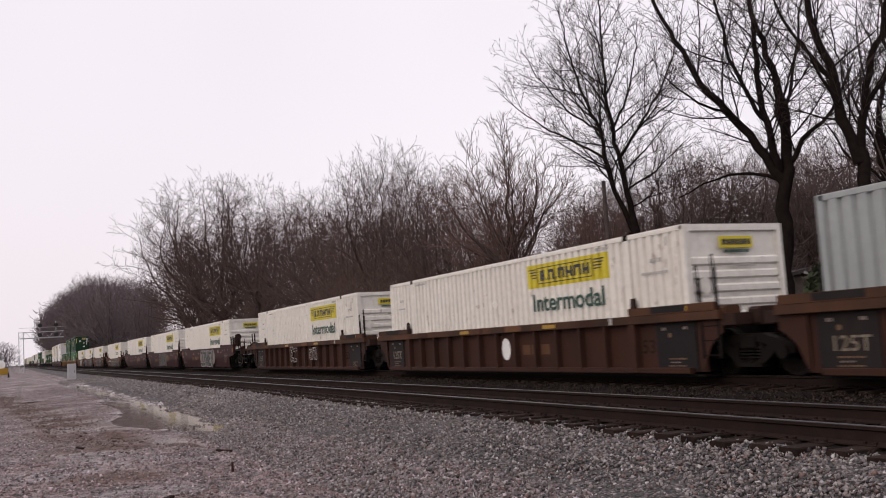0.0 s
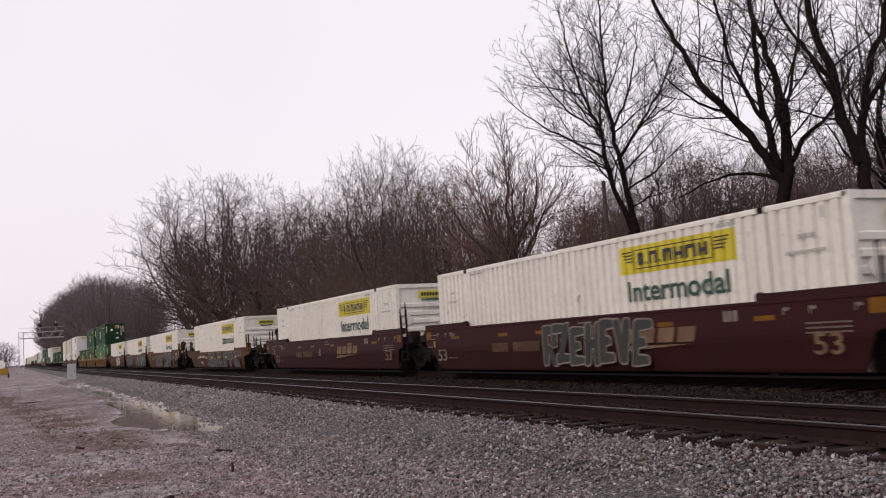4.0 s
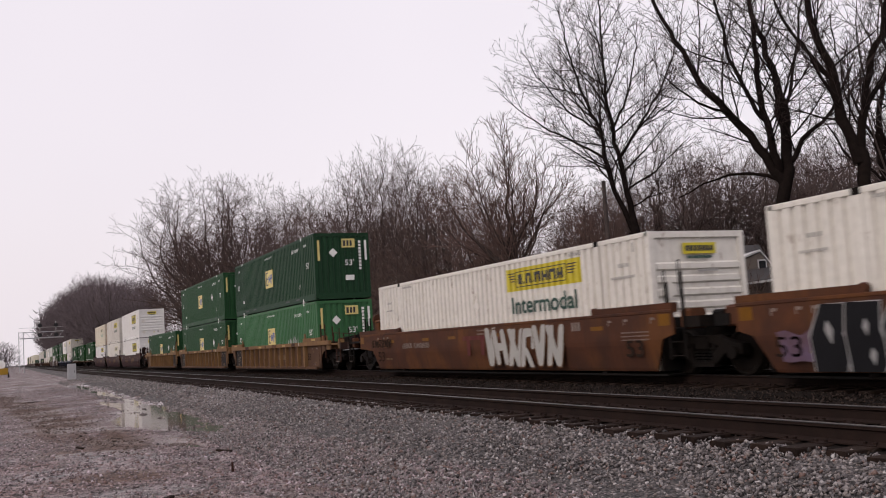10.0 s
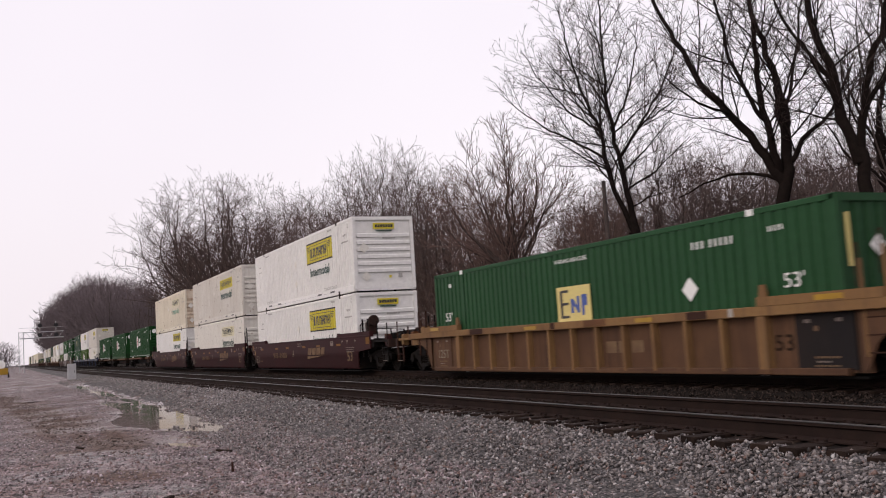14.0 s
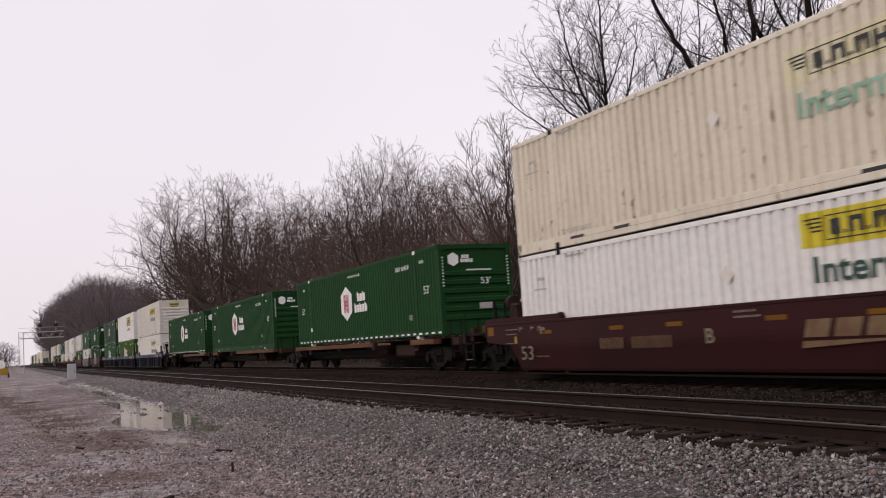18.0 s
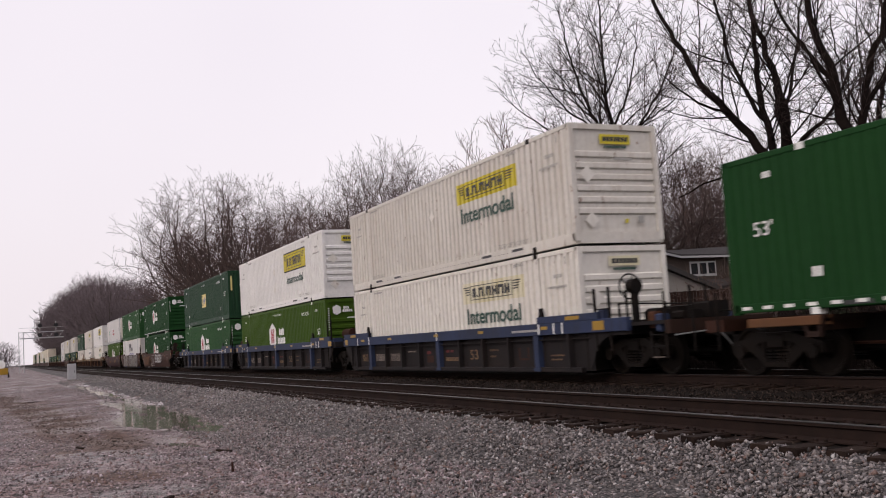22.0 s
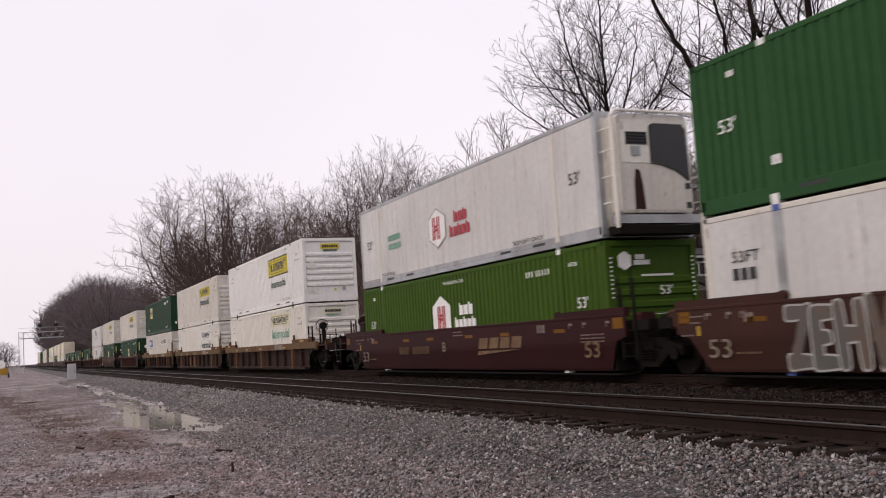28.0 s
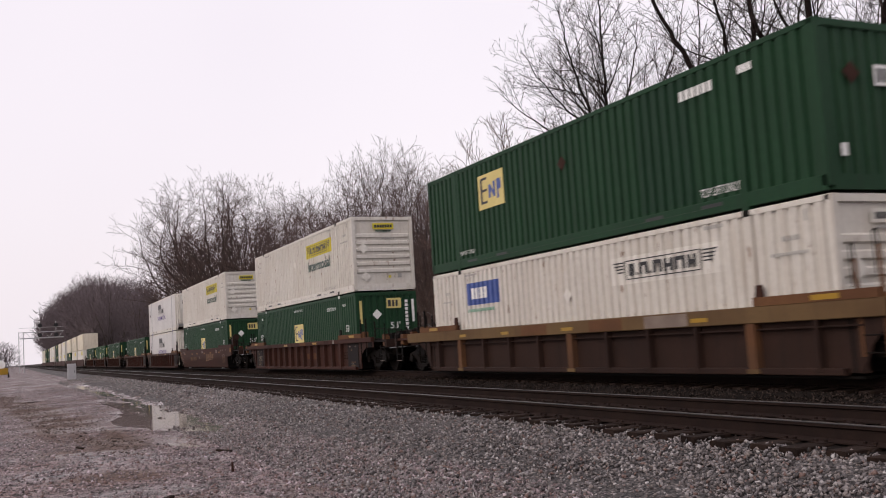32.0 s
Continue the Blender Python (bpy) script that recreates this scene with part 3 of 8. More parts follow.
def scatter(name, n, place, size, mat, label, seed, corners=6):
    """n broken stones in one mesh."""
    rng = np.random.default_rng(seed)
    base = np.array([(1.25, 0, 0), (-1.25, 0, 0), (0, 1.25, 0), (0, -1.25, 0), (0, 0, 1.25), (0, 0, -1.25)], float)
    faces = np.array([(0, 2, 4), (2, 1, 4), (1, 3, 4), (3, 0, 4), (2, 0, 5), (1, 2, 5), (3, 1, 5), (0, 3, 5)])
    if corners == 4:
        base = np.array([(1, 1, 1), (-1, -1, 1), (-1, 1, -1), (1, -1, -1)], float)
        faces = np.array([(0, 2, 1), (0, 1, 3), (0, 3, 2), (1, 2, 3)])
    k, sides = len(base), len(faces)
    pts = place(rng, n)
    n = len(pts)
    v = base[None] * (1 + rng.uniform(-0.35, 0.25, (n, k, 1))) + rng.uniform(-0.55, 0.55, (n, k, 3))
    q = rng.normal(size=(n, 4))
    q /= np.linalg.norm(q, axis=1, keepdims=True)
    w, x, y, z = q.T
    rot = np.stack([1 - 2 * (y * y + z * z), 2 * (x * y - z * w), 2 * (x * z + y * w), 2 * (x * y + z * w), 1 - 2 * (x * x + z * z),
                    2 * (y * z - x * w), 2 * (x * z - y * w), 2 * (y * z + x * w), 1 - 2 * (x * x + y * y)], 1).reshape(n, 3, 3)
    s = rng.uniform(size[0], size[1], (n, 1, 1)) * 0.5 * rng.uniform(0.65, 1.15, (n, 1, 3))
    v = np.einsum("nij,nkj->nki", rot, v * s) + pts[:, None, :]
    me = bpy.data.meshes.new(name)
    me.vertices.add(n * k)
    me.vertices.foreach_set("co", v.ravel())
    me.loops.add(n * sides * 3)
    me.loops.foreach_set("vertex_index", (faces[None] + k * np.arange(n)[:, None, None]).ravel())
    me.polygons.add(n * sides)
    me.polygons.foreach_set("loop_start", np.arange(n * sides) * 3)
    me.update(calc_edges=True)
    me.validate()
    me.materials.append(MAT[mat])
    return tagged(new(name, me), label, "gravel", kind="stuff")


def shoulder(rng, n):
    x = -3.6 - 30 * rng.uniform(0, 1, n) ** 1.6
    y = 6.98 - 3.6 * rng.uniform(0, 1, n) ** 1.15
    pts = [(a, b, max(bed_surface(a, b), ground_height(a, b)) + 0.010 * rng.normal() + 0.004) for a, b in zip(x, y)]
    return np.array([p for p in pts if p[2] > GROUND - 0.05 or rng.random() < 0.06])


def four_foot(rng, n):
    x = -4 - 60 * rng.uniform(0, 1, n) ** 1.6
    y = rng.uniform(6.8, 12.4, n)
    keep = abs(y - TRACK_NEAR) > 0.0
    return np.array([(a, b, bed_height(b) + 0.01 * rng.normal() + 0.003) for a, b in zip(x[keep], y[keep])])


def six_foot(rng, n):
    x = -4 - 45 * rng.uniform(0, 1, n) ** 1.6
    y = rng.uniform(9.5, 12.3, n)
    return np.array([(a, b, bed_height(b) + 0.012 * rng.normal() + 0.006) for a, b in zip(x, y)])


def yard(rng, n):
    x = -6.5 - 60 * rng.uniform(0, 1, n) ** 2.1
    y = rng.uniform(-5.0, 5.2, n)
    pts = [(a, b, ground_height(a, b) + 0.003) for a, b in zip(x, y) if noise.noise((a * 0.5, b * 0.5, 7.0)) + rng.uniform(-0.5, 0.9) + 0.3 * smooth(1.5, 4.5, b) > 0.05 + 1.2 * dirt(a, b)]
    return np.array([p for p in pts if p[2] > GROUND - 0.045 and wetness(p[0], p[1]) < rng.uniform(0.15, 1.1)])


def far_shoulder(rng, n):
    x = -28 - 60 * rng.uniform(0, 1, n) ** 1.5
    y = 6.95 - 3.4 * rng.uniform(0, 1, n)
    pts = [(a, b, max(bed_surface(a, b), ground_height(a, b)) + 0.004) for a, b in zip(x, y)]
    return np.array([p for p in pts if p[2] > GROUND - 0.045 and wetness(p[0], p[1]) < rng.uniform(0.15, 1.1)])


scatter("ballast_stones", 50000, shoulder, (0.020, 0.054), "stone", "loose grey crushed granite ballast on the track shoulder", 3)
scatter("ballast_stones", 14000, far_shoulder, (0.045, 0.085), "stone", "loose grey crushed granite ballast along the line", 6)
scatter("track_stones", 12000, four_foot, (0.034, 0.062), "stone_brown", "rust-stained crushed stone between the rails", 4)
scatter("track_stones", 14000, six_foot, (0.03, 0.058), "stone_brown", "dirty, shade-darkened crushed stone between the two tracks", 8)
scatter("yard_gravel", 95000, yard, (0.014, 0.048), "grit", "small wet gravel strewn over the yard", 5, 4)


def muddy(rng, n):
    x = -11 - 55 * rng.uniform(0, 1, n) ** 1.5
    y = 0.45 + (x + 40) * 0.065 + rng.normal(size=n) * 0.6
    return np.array([(a, b, ground_height(a, b)) for a, b in zip(x, y) if dirt(a, b) > rng.uniform(0.1, 1.0)])


scatter("mud_clods", 6000, muddy, (0.02, 0.055), "clod", "brown clods of mud and dead grass in the ruts", 7, 4)


def rail_profile(y):
    s = [(-0.075, -0.19), (0.075, -0.19), (0.075, -0.175), (0.012, -0.15), (0.012, -0.055), (0.036, -0.038), (0.036, -0.012),
         (-0.036, -0.012), (-0.036, -0.038), (-0.012, -0.055), (-0.012, -0.15), (-0.075, -0.175)]
    return [(0, y + a, b) for a, b in s]


TIE = Build()
TIE.bevelled(-1.3, 1.3, -0.115, 0.115, -0.36, -0.185, 0.012)
TIE_MESH = TIE.mesh("tie", "tie")
TIE_MESH.transform(pose(0, 0, 0, 0, 0, 90))
PLATE = Build().box(-0.09, 0.09, -0.17, 0.17, -0.188, -0.176)
for _x in (-0.06, 0.06):
    for _y in (-0.10, 0.10):
        PLATE.box(_x - 0.014, _x + 0.014, _y - 0.014, _y + 0.014, -0.178, -0.150)
PLATE_MESH = PLATE.mesh("tie_plate", "rail")


def track(y, first, last, pieces):
    root = new("track")
    tagged(root, "standard-gauge railway track with brown rails on dark wooden ties", "railway track", kind="structure")
    for side in (-0.7525, 0.7525):
        rail = part("rail", Build().prism(rail_profile(y + side), (3100, 0, 0), (-2500, 0, 0)), "rail", root)
        part("rail_head", Build().bevelled(-2500, 600, y + side - 0.034, y + side + 0.034, -0.012, 0.0, 0.005), "railhead", rail, "worn bright top of the rail")
    far = Build()
    x, k = first, 0
    while x > last:
        m = pose(x, y + random.uniform(-0.06, 0.06), random.uniform(-0.012, 0.006), 0, 0, random.uniform(-1.5, 1.5))
        if k < pieces:
            tie = shared("tie", TIE_MESH, root, m)
            for side in (-0.7525, 0.7525):
                shared("tie_plate", PLATE_MESH, tie, pose(0, side, 0))
        else:
            far.box(x - 0.115, x + 0.115, y - 1.3, y + 1.3, -0.36, -0.187)
        x -= 0.5 + random.uniform(-0.03, 0.03)
        k += 1
    ob = part("far_ties", far, "tie", root)
    tagged(ob, kind="stuff")
    return root


track(TRACK_NEAR, -3.0, -260, 110)
track(TRACK_FAR, -3.0, -200, 60)

# ---- the train: containers ----
LONG, TALL, HALF = 16.154, 2.88, 1.295
END = LONG / 2
GROOVE = 0.06


def wave(bm, axis, a, b, lo, hi, level, out, pitch, depth, lift=0.0):
    """A sheet with pressed grooves, in step with every other sheet of that pitch. axis 'x': upright grooves along the side at y = level;
    'y': upright grooves across an end at x = level. out: +1 or -1, the way the sheet faces."""
    def into(s):
        u = (s / pitch) % 1.0
        return 0.0 if u < 0.52 else (u - 0.52) / 0.09 if u < 0.61 else 1.0 if u < 0.91 else (1.0 - u) / 0.09
    ks = [a, b]
    for i in range(math.floor(a / pitch) - 1, math.ceil(b / pitch) + 1):
        ks += [k for k in ((i + u) * pitch for u in (0.0, 0.52, 0.61, 0.91)) if a + 1e-4 < k < b - 1e-4]
    k = len(bm.v)
    ks.sort()
    for s in ks:
        off = level - out * depth * into(s) + out * lift
        bm.v += [(s, off, lo), (s, off, hi)] if axis == "x" else [(off, s, lo), (off, s, hi)]
    flip = (out > 0) == (axis == "x")
    for i in range(len(ks) - 1):
        q = (k + 2 * i, k + 2 * i + 2, k + 2 * i + 3, k + 2 * i + 1)
        bm.f.append(q[::-1] if flip else q)
    return bm


def bars(parent, x, z, widths, high, mat, gap=0.05, name="marking", y=-HALF - 0.006, label="unreadable marking in small characters", axis="x"):
    """A line of small upright bars in the place of characters."""
    bm = Build()
    s = x
    for w in widths:
        if axis == "x":
            bm.box(s, s + w, y, y + 0.004, z, z + high)
        else:
            bm.box(y - 0.004, y, s, s + w, z, z + high)
        s += w + gap
    return tagged(part(name, bm, mat, parent, label), label, kind="stuff")


def marks(parent, rows, y, label="small unreadable markings"):
    """Rows of small bars, one mesh for each colour. A row: x, z, widths, height, colour, gap."""
    made = {}
    for x, z, widths, high, mat, gap in rows:
        bm = made.setdefault(mat, Build())
        for w in widths:
            bm.box(x, x + w, y, y + 0.004, z, z + high)
            x += w + gap
    for mat, bm in made.items():
        tagged(part("marking", bm, mat, parent, label), label, kind="stuff")


def diamond(parent, at, r, mat, face="side", name="placard_holder", label="diamond-shaped placard holder"):
    a, z = at
    if face == "side":
        y = -HALF - 0.012
        bm = Build().prism([(a - r, y, z), (a, y, z - r), (a + r, y, z), (a, y, z + r)], (0, 0.010, 0))
    else:
        x = END + 0.014
        bm = Build().prism([(x, a - r, z), (x, a, z - r), (x, a + r, z), (x, a, z + r)], (-0.010, 0, 0))
    return part(name, bm, mat, parent, label)


def hexagon(parent, x, z, r, high, mat, y=-HALF - 0.008, name="emblem", label="white hexagon emblem"):
    w, h = r, high / 2
    pts = [(x - w, y, z - h * 0.52), (x, y, z - h), (x + w, y, z - h * 0.52), (x + w, y, z + h * 0.52), (x, y, z + h), (x - w, y, z + h * 0.52)]
    return part(name, Build().prism(pts, (0, 0.004, 0)), mat, parent, label)


def shell(spec):
    """Frame, walls, roof and fittings of a 53-foot container, its base at z = 0."""
    root = new("shipping_container")
    body, end_mat = spec["body"], spec.get("end_mat", spec["body"])
    flat = spec.get("flat", False)
    for out in (-1, 1):
        if flat:
            # one smooth sheet with narrow seams between its panels
            bm, xs = Build(), [-END + 0.1]
            x = -END + 1.32
            while x < END - 0.2:
                xs += [x - 0.008, x - 0.003, x + 0.003, x + 0.008]
                x += 1.22
            xs.append(END - 0.1)
            for i, x in enumerate(xs):
                y = out * (HALF - (0.026 if 0 < i < len(xs) - 1 and (i - 1) % 4 in (1, 2) else 0.012))
                bm.v += [(x, y, 0.15), (x, y, TALL - 0.1)]
            for i in range(len(xs) - 1):
                q = (2 * i, 2 * i + 2, 2 * i + 3, 2 * i + 1)
                bm.f.append(q if out < 0 else q[::-1])
        else:
            bm = wave(Build(), "x", -END + 0.14, END - 0.14, 0.17, TALL - 0.10, out * (HALF - 0.006), out, spec.get("pitch", 0.285), spec.get("depth", GROOVE))
        part("side_panel", bm, body, root)
        y0, y1 = sorted((out * HALF, out * (HALF - 0.10)))
        part("top_rail", Build().bevelled(-END + 0.05, END - 0.05, y0, y1, TALL - 0.11, TALL, 0.012), spec.get("rail", body), root)
        low = part("bottom_rail", Build().bevelled(-END + 0.05, END - 0.05, y0, y1, spec.get("skirt", -0.075), 0.20, 0.012), spec.get("rail", body), root)
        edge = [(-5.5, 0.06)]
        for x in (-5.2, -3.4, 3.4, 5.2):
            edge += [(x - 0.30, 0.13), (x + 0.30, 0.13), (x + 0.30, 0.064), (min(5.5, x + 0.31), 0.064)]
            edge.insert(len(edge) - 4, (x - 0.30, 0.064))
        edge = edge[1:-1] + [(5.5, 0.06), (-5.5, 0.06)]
        # the shade inside the recesses is a black sheet just proud of the rail
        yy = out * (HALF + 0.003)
        part("lift_slot", Build().prism([(x, yy, z) for x, z in (edge[::-1] if out < 0 else edge)], (0, -out * 0.02, 0)), "ink", low, "flat black strip standing for shaded lifting recesses")
    part("roof", Build().box(-END + 0.06, END - 0.06, -HALF + 0.1, HALF - 0.1, TALL - 0.05, TALL - 0.02), body, root)
    part("floor", Build().box(-END + 0.08, END - 0.08, -HALF + 0.1, HALF - 0.1, 0.10, 0.16), "ink", root)
    style = spec.get("end", "level")
    for out in (-1, 1):
        x = out * (END - 0.03)
        if style == "upright":
            bm = wave(Build(), "y", -HALF + 0.13, HALF - 0.13, 0.16, TALL - 0.10, x, out, 0.28, 0.045)
            part("end_panel", bm, end_mat, root)
        elif style == "level":
            bm = Build()
            top, low = spec.get("ribs", (0.72, 2.12))
            bm.box(*sorted((x - out * 0.03, x - out * 0.035)), -HALF + 0.1, HALF - 0.1, 0.15, TALL - 0.1)
            part("end_panel", bm, end_mat, root)
            n = spec.get("rib_count", 6)
            for i in range(n if out > 0 else 0):
                z = top + (low - top) * i / (n - 1)
                rib = Build()
                a, b = x - out * 0.032, x + out * 0.024
                pts = [(a, -HALF + 0.16, z - 0.095), (b, -HALF + 0.16, z - 0.055), (b, -HALF + 0.16, z + 0.055), (a, -HALF + 0.16, z + 0.095)]
                rib.prism(pts, (0, 2 * HALF - 0.32, 0))
                part("end_rib", rib, end_mat, root)
        for side in (-1, 1):
            y0, y1 = sorted((side * HALF, side * (HALF - 0.14)))
            x0, x1 = sorted((out * END, out * (END - 0.15)))
            part("corner_post", Build().bevelled(x0, x1, y0, y1, 0.0, TALL, 0.012), spec.get("rail", body), root)
            y0, y1 = sorted((side * (HALF + 0.004), side * (HALF - 0.10)))
            px = out * 6.096
            post = part("stacking_post", Build().box(px - 0.10, px + 0.10, y0, y1, 0.02, TALL - 0.01), spec.get("post", body), root)
            y0, y1 = sorted((side * (HALF + 0.008), side * (HALF - 0.16)))
            for z0, z1 in ((-0.13, 0.06), (TALL - 0.118, TALL)):
                part("corner_casting", Build().box(px - 0.09, px + 0.09, y0, y1, z0, z1), spec.get("casting", body), post)
        xa, xb = sorted((x - out * 0.06, x + out * 0.028))
        part("end_header", Build().box(xa, xb, -HALF + 0.12, HALF - 0.12, TALL - 0.14, TALL - 0.004), spec.get("rail", end_mat), root)
        part("end_sill", Build().box(xa, xb, -HALF + 0.12, HALF - 0.12, spec.get("skirt", -0.075) + 0.01, 0.20), spec.get("rail", end_mat), root)
    return root


def along(x):
    """Metres from the container's rear end to its own x."""
    return x - END


LETTER_BARS = (0.16, 0.05, 0.22, 0.05, 0.24, 0.23, 0.26, 0.22)


def hunt_decals(root, sign, word, small, bordered=False, drop=0.0):
    x0, x1, z0, z1 = along(9.78), along(13.42), 2.02 - drop, 2.62 - drop
    if bordered:
        x0, x1, z0, z1 = along(9.73), along(13.42), 1.60, 2.42
        part("sign_border", wave(Build(), "x", x0 - 0.06, x1 + 0.06, z0 - 0.06, z1 + 0.06, -HALF + 0.006, -1, 0.285, GROOVE, 0.004), "ink", root, "dark sign border")
    s = part("sign", wave(Build(), "x", x0, x1, z0, z1, -HALF + 0.006, -1, 0.285, GROOVE, 0.007), sign, root, "broad yellow company sign with dark blocks")
    y = -HALF - 0.006
    frame_bm = Build()
    xa, xb, za, zb = x0 + 0.55, x1 - 0.6, z0 + 0.09, z1 - 0.09
    for q in ((xa, xb, za, za + 0.022), (xa, xb, zb - 0.022, zb), (xa, xa + 0.022, za, zb), (xb - 0.022, xb, za, zb)):
        frame_bm.box(q[0], q[1], y, y + 0.003, q[2], q[3])
    for i in range(4):
        frame_bm.box(x0 + 0.10 + 0.05 * i, xa - 0.06, y, y + 0.003, zb - 0.05 - 0.07 * i, zb - 0.02 - 0.07 * i)
        frame_bm.box(xb + 0.06, x1 - 0.10 - 0.05 * i, y, y + 0.003, zb - 0.05 - 0.07 * i, zb - 0.02 - 0.07 * i)
    tagged(part("sign_line", frame_bm, "ink", s), "thin lines round the sign", kind="stuff")
    b = Build()
    xx = xa + 0.12
    k = (xb - xa - 0.24) / (sum(LETTER_BARS) + 0.045 * 7)
    for i, w in enumerate(LETTER_BARS):
        high = 0.06 if w == 0.05 else (zb - za) * 0.62
        zz = za + (zb - za) * 0.19
        # letter-sized blocks with a notch, so that they do not read as one bar
        if w == 0.05:
            b.box(xx, xx + w * k, y - 0.002, y + 0.001, zz, zz + high)
        else:
            b.box(xx, xx + 0.075 * k, y - 0.002, y + 0.001, zz, zz + high)
            b.box(xx + (w - 0.075) * k, xx + w * k, y - 0.002, y + 0.001, zz, zz + high)
            m = zz + high * (0.45 if i % 2 else 0.86)
            b.box(xx + 0.07 * k, xx + (w - 0.07) * k, y - 0.002, y + 0.001, m - 0.04, m + 0.04)
        xx += (w + 0.045) * k
    tagged(part("sign_block", b, "ink", s), "dark block shapes on the sign", kind="stuff")
    if word:
        zz = 0.98 if bordered else 1.43 - drop
        lettering("Intermodal", 0.62 if not bordered else 0.52, word, root, along(9.98) if not bordered else along(10.22), -HALF - 0.008, zz, 3.22 if not bordered else 2.76, bold=0.019)
    bars(root, along(13.0), 2.66, (0.09,) * 4, 0.075, small)
    bars(root, along(2.3), 2.66, (0.07,) * 8, 0.06, small, 0.03)
    bars(root, along(15.0), 2.2, (0.1, 0.08, 0.1), 0.09, small)
    bars(root, along(14.7), 1.95, (0.07,) * 9, 0.06, small, 0.03)
    bars(root, along(0.9), 2.2, (0.07,) * 3, 0.08, small)
    bars(root, along(0.7), 1.95, (0.06,) * 7, 0.05, small, 0.03)
    bars(root, along(15.55), 2.5, (0.05,), 0.2, "faint", name="vent")
    diamond(root, (along(7.9), 1.75), 0.19, "white")
    if bordered:
        diamond(root, (along(7.9), 0.85), 0.19, "white")
    # front end
    e = Build().box(END + 0.004, END + 0.010, -0.42, 0.48, 2.38, 2.62)
    s2 = part("end_sign", e, sign, root, "small yellow company sign on the end")
    bars(s2, -0.34, 2.44, (0.09,) * 7, 0.12, "ink", 0.02, y=END + 0.015, axis="y", name="sign_block", label="dark blocks on the small sign")
    bars(root, -0.3, 2.28, (0.055,) * 10, 0.06, word or "faint", 0.012, y=END + 0.004, axis="y")
    bars(root, -0.05, 1.99, (0.45, 0.08), 0.055, "faint", 0.02, y=END + 0.008, axis="y", name="plate")
    diamond(root, (-0.85, 1.62), 0.22, "white", "end")


def hunt(name_label, body, sign="yellow", word="teal", bordered=False, end_mat=None, top_word=False, drop=0.0):
    spec = {"body": body, "end": "level", "casting": "cast", "end_mat": end_mat or body, "rib_count": 6}
    root = shell(spec)
    hunt_decals(root, sign, word, "faint", bordered, drop)
    if top_word:
        lettering("TOP LIFT ONLY", 0.17, "faint", root, along(12.2), -HALF - 0.006, 0.22, 1.7)
        lettering("TOP LIFT ONLY", 0.17, "faint", root, along(2.2), -HALF - 0.006, 0.22, 1.3)
        part("end_plate", Build().box(END + 0.004, END + 0.012, 0.55, 0.72, 0.42, 0.60), "faint", root, "grey plate on the end")
        part("end_tag", Build().box(END + 0.004, END + 0.012, 0.16, 0.26, 0.42, 0.52), "yellow", root, "small yellow tag on the end")
        diamond(root, (-0.8, 0.5), 0.2, "white", "end")
    tagged(root, name_label, "container", "containers on the train")
    return root


def square_logo(root, x0, x1, z0, z1, y=-HALF - 0.008, plate="buff"):
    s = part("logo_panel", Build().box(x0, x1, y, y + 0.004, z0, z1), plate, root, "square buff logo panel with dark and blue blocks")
    w, h = x1 - x0, z1 - z0
    b = Build()
    b.box(x0 + w * 0.10, x0 + w * 0.17, y - 0.004, y, z0 + h * 0.15, z1 - h * 0.1)
    for k in (0.15, 0.5, 0.84):
        b.box(x0 + w * 0.17, x0 + w * 0.36, y - 0.004, y, z0 + h * k, z0 + h * (k + 0.07))
    part("logo_block", b, "ink", s, "dark blocks of the logo")
    b = Build()
    b.box(x0 + w * 0.42, x0 + w * 0.50, y - 0.004, y, z0 + h * 0.28, z0 + h * 0.66)
    b.prism([(x0 + w * 0.50, y - 0.004, z0 + h * 0.66), (x0 + w * 0.50, y - 0.004, z0 + h * 0.5), (x0 + w * 0.60, y - 0.004, z0 + h * 0.3), (x0 + w * 0.60, y - 0.004, z0 + h * 0.46)], (0, 0.004, 0))
    b.box(x0 + w * 0.60, x0 + w * 0.68, y - 0.004, y, z0 + h * 0.28, z0 + h * 0.72)
    b.box(x0 + w * 0.74, x0 + w * 0.81, y - 0.004, y, z0 + h * 0.2, z0 + h * 0.75)
    b.box(x0 + w * 0.81, x0 + w * 0.90, y - 0.004, y, z0 + h * 0.45, z0 + h * 0.75)
    part("logo_block", b, "logo_blue", s, "blue blocks of the logo")


def green_common(root, mark="decal"):
    for x in (along(0.70), along(14.85)):
        lettering("53'", 0.37, mark, root, x, -HALF - 0.008, 1.40, 0.47)
    bars(root, along(12.5), 2.32, (0.05, 0.05, 0.05, 0.0, 0.05, 0.05, 0.05, 0.05, 0.05), 0.15, mark, 0.095)
    lettering("WARNING HIGH CUBE", 0.14, mark, root, along(7.3), -HALF - 0.008, 2.53, 1.45)
    bars(root, along(13.55), 0.57, (0.03, 0.03, 0.03), 0.2, "faint", 0.07)
    bars(root, along(2.0), 0.57, (0.09, 0.09), 0.17, mark, 0.03)
    bars(root, along(14.6), 2.42, (0.04, 0.04, 0.04, 0.04), 0.10, mark, 0.06)
    bars(root, along(1.05), 2.42, (0.08, 0.08), 0.11, mark, 0.02)


